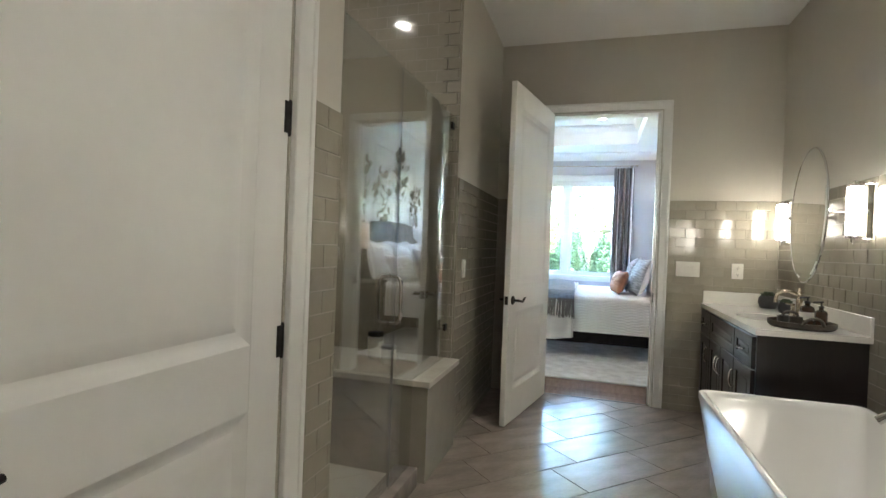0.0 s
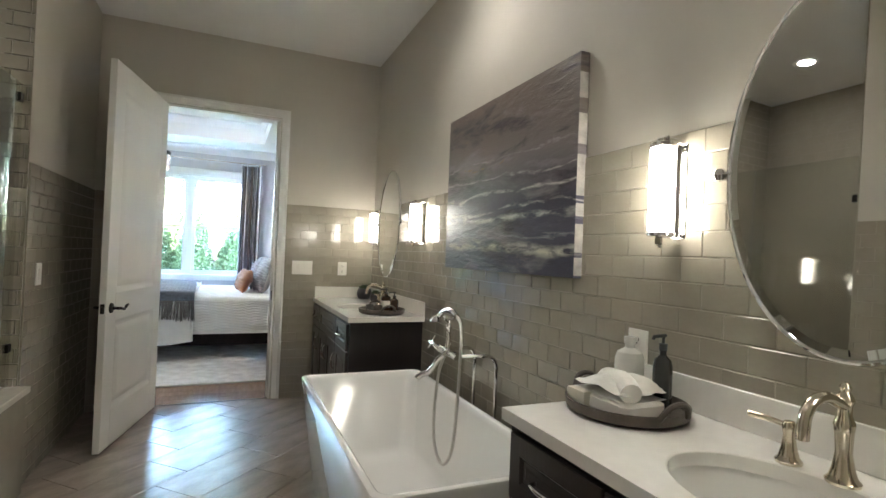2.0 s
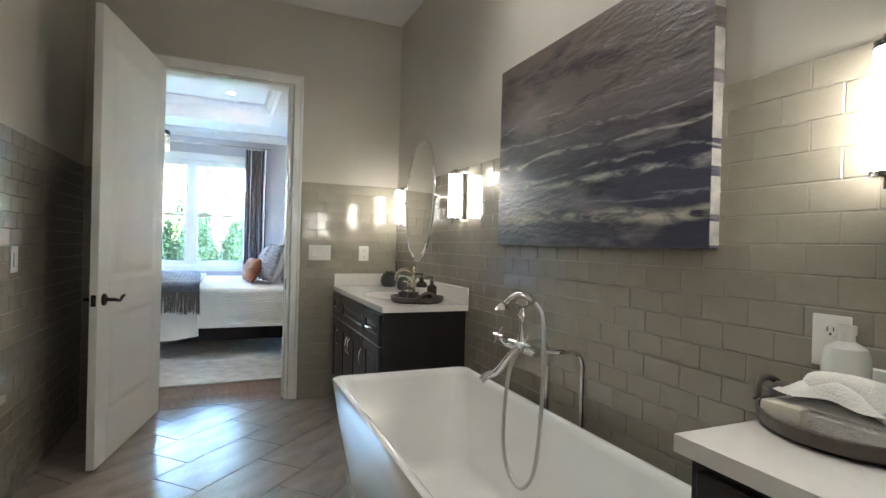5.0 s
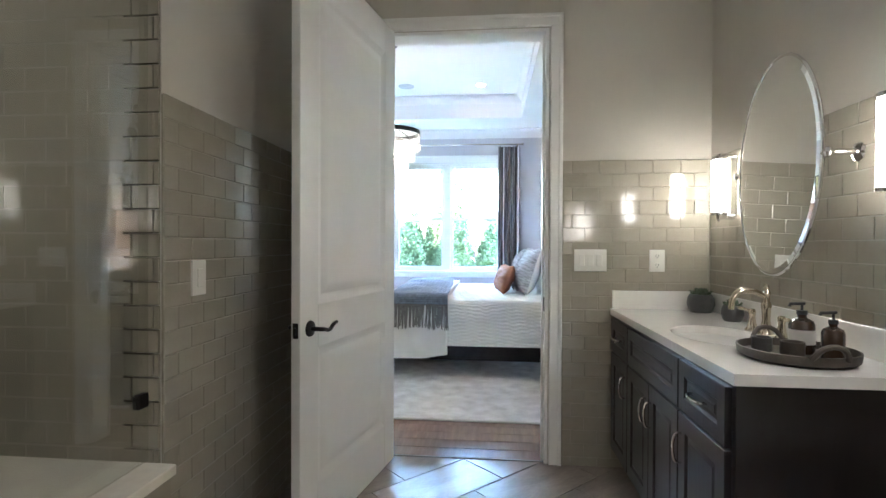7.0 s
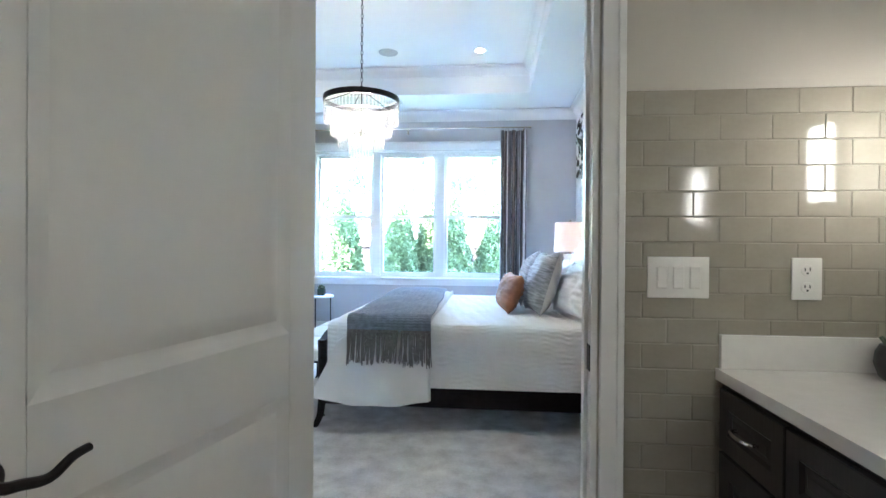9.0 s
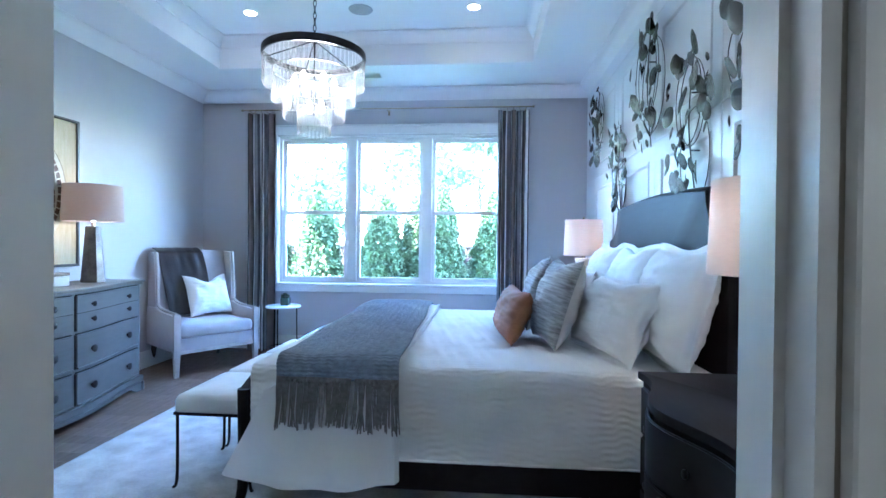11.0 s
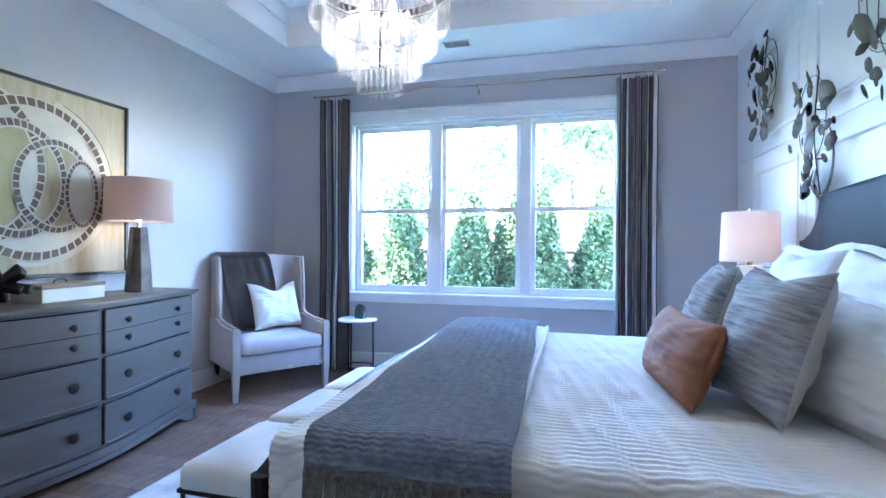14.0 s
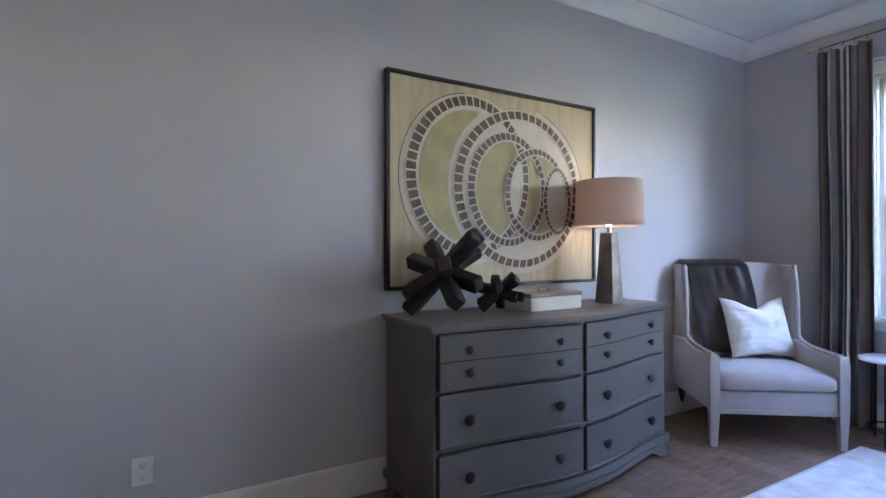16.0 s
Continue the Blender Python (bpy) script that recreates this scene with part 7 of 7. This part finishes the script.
def broadleaf(x, y, h, spread, seed, label):
    r = random.Random(seed)
    t = thing("broadleaf_tree", pose(x, y, -0.35), label, "tree", "trees beyond the fence")
    part("trunk", tube(smooth_line([(0, 0, 0), (0.1, 0, h * 0.3), (-0.1, 0.1, h * 0.6), (0.1, 0, h * 0.9)], 5), 0.16, 8, taper=0.3), BARK, t)
    pts = []
    for k in range(11):
        a, z = r.uniform(0, 6.28), h * r.uniform(0.35, 0.95)
        L = spread * r.uniform(0.45, 0.95)
        tip = Vector((L * math.cos(a), L * math.sin(a), z + 0.15 * h * r.random()))
        part("limb", tube(smooth_line([(0, 0, z * 0.75), (tip.x * 0.5, tip.y * 0.5, z * 0.95), tip], 4), 0.05, 6, taper=0.3), BARK, t)
        for _ in range(85):
            pts.append(tuple(tip * 1.0 + Vector((r.gauss(0, 0.24 * spread), r.gauss(0, 0.24 * spread), r.gauss(0, 0.13 * spread)))))
    me = clumps(pts, 0.20, seed, 4)
    me.materials.append(GREEN2)
    c = new("crown", me)
    c.parent = t


for args in ((1.5, 15.0, 8.0, 2.6, 1), (3.6, 19.0, 9.0, 3.0, 2), (-2.6, 21.0, 6.6, 2.0, 3), (-7.0, 19.0, 5.4, 2.1, 4), (-12.0, 21.0, 6.2, 2.6, 5), (-4.6, 25.0, 8.6, 2.0, 8), (6.5, 16, 8.5, 2.8, 6), (-0.2, 26.0, 8.2, 2.5, 7)):
    broadleaf(*args, "leafy tree standing beyond the fence")
for k, (z, s) in enumerate(((5.0, 0.9), (5.35, 1.0), (5.8, 1.15))):
    solo("power_line", tube([(-9 + i, 13.0 + 0.12 * i, z - 0.02 + 0.10 * (i - 8) * s * 0.35 + 0.004 * (i - 9) ** 2) for i in range(20)], 0.012, 5), DARK, "dark overhead power line beyond the fence", "cable", "power lines")


# ---- tiles and boards, piece by piece ----
def tile_mesh(w, h, t):
    return mesh_of(box(-w / 2, w / 2, 0, t, -h / 2, h / 2, 0.0022), TILE, 0)


TW, TH, JOINT = 0.1455, 0.0755, 0.0022
full = tile_mesh(TW - JOINT, TH - JOINT, 0.008)


def tile_wall(wall, origin, along, out, length, z0, z1, skip, limit, phase=0.0):
    """Running-bond tiles on a wall face, from its top course down. Those inside limit (u0, u1, w0, w1) are objects, the rest one mesh."""
    rows = int((z1 - z0) / TH) + 1
    rest = []
    along, out = Vector(along), Vector(out)
    rot = Matrix((along, out, Vector((0, 0, 1)))).transposed().to_4x4()
    cut = {}
    lay = random.Random(int(1000 * (length + phase)))
    for r in range(rows):
        zc = z1 - (r + 0.5) * TH
        zlo, zhi = max(z0, zc - TH / 2), zc + TH / 2
        if zhi - zlo < 0.012:
            continue
        u = -((r % 2) * 0.5 + phase) % 1.0 * TW - TW
        while u < length:
            a, b = max(u, 0.0), min(u + TW, length)
            u += TW
            if b - a < 0.012 or skip((a + b) / 2, (zlo + zhi) / 2):
                continue
            at = Matrix.Translation(Vector(origin) + along * (a + b) / 2 + Vector((0, 0, (zlo + zhi) / 2))) @ rot @ pose(0, 0, 0, lay.uniform(-0.5, 0.5), 0, lay.uniform(-0.3, 0.3))
            if limit[0] < (a + b) / 2 < limit[1] and limit[2] < (zlo + zhi) / 2 < limit[3]:
                key = (round(b - a, 4), round(zhi - zlo, 4))
                if abs(key[0] - TW) < 1e-3 and abs(key[1] - TH) < 1e-3:
                    me = full
                else:
                    me = cut.setdefault(key, None) or tile_mesh(b - a - JOINT, zhi - zlo - JOINT, 0.008)
                    cut[key] = me
                ob = new("tile", me)
                ob.parent = wall
                ob.matrix_basis = at
            else:
                rest.append((at, b - a - JOINT, zhi - zlo - JOINT))
    if rest:
        verts, faces = [], []
        for at, w, h in rest:
            i = len(verts)
            e = 0.0022
            for dx, dz, y in ((-w / 2, -h / 2, 0.0005), (w / 2, -h / 2, 0.0005), (w / 2, h / 2, 0.0005), (-w / 2, h / 2, 0.0005), (-w / 2 + e, -h / 2 + e, 0.008), (w / 2 - e, -h / 2 + e, 0.008), (w / 2 - e, h / 2 - e, 0.008), (-w / 2 + e, h / 2 - e, 0.008)):
                verts.append(at @ Vector((dx, y, dz)))
            faces += [(i + 4, i + 5, i + 6, i + 7)] + [(i + k, i + (k + 1) % 4, i + 4 + (k + 1) % 4, i + 4 + k) for k in range(4)]
        me = bpy.data.meshes.new("tiles")
        me.from_pydata(verts, [], faces)
        me.materials.append(TILE)
        bm = bmesh.new()
        bm.from_mesh(me)
        bmesh.ops.recalc_face_normals(bm, faces=bm.faces)
        bm.to_mesh(me)
        bm.free()
        ob = new("tiles", me)
        ob.parent = wall
        ob["kind"] = "stuff"


def no_skip(u, w):
    return False


# backing grout slabs, then the tiles
structure("grout_east", box(BX1 - 0.0075, BX1 - 0.0005, BY0, -0.008, 0, TILE_TOP - 0.004), GROUT)
structure("grout_north", join(box(BX0 + 0.008, DOOR_X0 - 0.0755, -0.0075, -0.0005, 0, TILE_TOP - 0.004), box(DOOR_X1 + 0.0755, BX1 - 0.008, -0.0075, -0.0005, 0, TILE_TOP - 0.004)), GROUT)
structure("grout_west", join(box(BX0 + 0.0005, BX0 + 0.0075, SHOWER_Y1, -0.008, 0, TILE_TOP - 0.004), box(BX0 + 0.0005, BX0 + 0.0075, CLOSET_Y1 + 0.0955, SHOWER_Y0, 0, TILE_TOP - 0.004)), GROUT)
structure("grout_shower", join(box(SHOWER_X0 + 0.0005, SHOWER_X0 + 0.0092, SHOWER_Y0 + 0.0095, SHOWER_Y1 - 0.0095, 0, BATH_H), box(SHOWER_X0 + 0.001, BX0 - 0.12, SHOWER_Y1 - 0.0092, SHOWER_Y1 - 0.0005, 0, BATH_H),
                                 box(SHOWER_X0 + 0.001, BX0 - 0.12, SHOWER_Y0 + 0.0005, SHOWER_Y0 + 0.0092, 0, BATH_H)), material("tile_coloured_grout", (0.33, 0.30, 0.245), 0.6, vary=0.08, scale=30))
tile_wall(wall_bath_east, (BX1 - 0.002, -0.012, 0), (0, -1, 0), (-1, 0, 0), 5.07, 0.0, TILE_TOP, no_skip, (3.0, 4.75, 0.98, 1.72), 0.42)
tile_wall(wall_door, (BX1 - 0.012, -0.002, 0), (-1, 0, 0), (0, -1, 0), BX1 - 0.012 - DOOR_X1 - 0.076, 0.0, TILE_TOP, no_skip, (0, 2, 0.5, 1.72), 0.95)
tile_wall(wall_door, (DOOR_X0 - 0.076, -0.002, 0), (-1, 0, 0), (0, -1, 0), DOOR_X0 - 0.076 - BX0 - 0.012, 0.0, TILE_TOP, no_skip, (9, 9, 9, 9), 0.2)
tile_wall(wall_bath_west, (BX0 + 0.002, SHOWER_Y1, 0), (0, 1, 0), (1, 0, 0), -SHOWER_Y1 - 0.012, 0.0, TILE_TOP, no_skip, (0, 0.75, 0.6, 1.72), 0.0)
tile_wall(wall_bath_west, (BX0 + 0.002, CLOSET_Y1 + 0.096, 0), (0, 1, 0), (1, 0, 0), SHOWER_Y0 - CLOSET_Y1 - 0.096, 0.0, TILE_TOP, no_skip, (9, 9, 9, 9), 0.3)
tile_wall(shower_back, (SHOWER_X0 + 0.002, SHOWER_Y0 + 0.01, 0), (0, 1, 0), (1, 0, 0), SHOWER_Y1 - SHOWER_Y0 - 0.02, 0.0, BATH_H, no_skip, (9, 9, 9, 9), 0.1)
tile_wall(shower_back, (SHOWER_X0 + 0.01, SHOWER_Y1 - 0.002, 0), (1, 0, 0), (0, -1, 0), BX0 - SHOWER_X0 - 0.01, 0.0, BATH_H, no_skip, (9, 9, 9, 9), 0.6)
tile_wall(shower_back, (SHOWER_X0 + 0.01, SHOWER_Y0 + 0.002, 0), (1, 0, 0), (0, 1, 0), BX0 - SHOWER_X0 - 0.01, 0.0, BATH_H, no_skip, (9, 9, 9, 9), 0.8)

# bath floor: tiles on the diagonal, each course shifted by a third
bath_floor = bpy.data.objects["floor_bath"]
FW, FL, FJ = 0.3075, 0.62, 0.004
ftile = mesh_of(box(-FL / 2 + FJ / 2, FL / 2 - FJ / 2, -FW / 2 + FJ / 2, FW / 2 - FJ / 2, -0.006, 0.0, 0.0015), FLOOR_TILE, 0)


def cut_tile(at, x0, x1, y0, y1):
    """A floor tile trimmed to the room's rectangle."""
    bm = box(-FL / 2 + FJ / 2, FL / 2 - FJ / 2, -FW / 2 + FJ / 2, FW / 2 - FJ / 2, -0.006, 0.0, 0.0015)
    moved(bm, at)
    for co, no in (((x0, 0, 0), (-1, 0, 0)), ((x1, 0, 0), (1, 0, 0)), ((0, y0, 0), (0, -1, 0)), ((0, y1, 0), (0, 1, 0))):
        g = bmesh.ops.bisect_plane(bm, geom=bm.verts[:] + bm.edges[:] + bm.faces[:], plane_co=co, plane_no=no, clear_outer=True)
        es = [e for e in g["geom_cut"] if isinstance(e, bmesh.types.BMEdge)]
        if es:
            bmesh.ops.holes_fill(bm, edges=es)
    if not bm.faces:
        bm.free()
        return None
    moved(bm, at.inverted())
    return mesh_of(bm, FLOOR_TILE, 0)


q = math.sqrt(0.5)
for i in range(-14, 16):
    n0 = 0.42 - 0.1538 + i * FW
    for j in range(-10, 10):
        s0 = -0.85 - 0.2067 * i + j * FL
        cxx, cyy = q * (s0 + FL / 2) + q * (n0 + FW / 2) , q * (s0 + FL / 2) - q * (n0 + FW / 2)
        at = pose(cxx, cyy, 0, 0, 0, 45)
        corners = [at @ Vector((a * FL / 2, b * FW / 2, 0)) for a in (-1, 1) for b in (-1, 1)]
        x0, x1, y0, y1 = BX0, BX1, BY0, 0.016
        if all(BX0 < c.x < BX1 and BY0 < c.y < 0.016 for c in corners):
            me = ftile
        elif max(c.x for c in corners) < x0 or min(c.x for c in corners) > x1 or max(c.y for c in corners) < y0 or min(c.y for c in corners) > y1:
            continue
        else:
            me = cut_tile(at, x0, x1, y0, y1)
            if me is None:
                continue
        ob = new("floor_tile", me)
        ob.parent = bath_floor
        ob.matrix_basis = at
structure("threshold", box(DOOR_X0 + 0.018, DOOR_X1 - 0.018, 0.016, 0.034, -0.004, 0.003, 0.001), FLOOR_GROUT, "thin metal floor transition strip")

# bedroom boards, running along x
bed_floor = bpy.data.objects["floor_bedroom"]
rr = random.Random(3)
BW = 0.127
y = 0.036
row = 0
meshes = {}
while y < BED_Y1 - 0.01:
    w = min(BW, BED_Y1 - y)
    x = BED_X0 - rr.uniform(0, 1.2)
    while x < BED_X1:
        L = rr.choice((0.9, 1.2, 1.5, 1.8))
        a, b = max(x, BED_X0), min(x + L, BED_X1)
        if row < 1:
            a, b = max(a, DOOR_X0 + 0.018), min(b, DOOR_X1 - 0.018)
        x += L
        if b - a < 0.05:
            continue
        key = (round(b - a, 3), round(w, 3))
        if key not in meshes:
            meshes[key] = mesh_of(box(-(b - a) / 2 + 0.0008, (b - a) / 2 - 0.0008, -w / 2 + 0.0008, w / 2 - 0.0008, -0.004, 0.0, 0.001), OAK, 0)
        ob = new("board", meshes[key])
        ob.parent = bed_floor
        ob.matrix_basis = pose((a + b) / 2, y + w / 2, 0)
    y += w
    row += 1
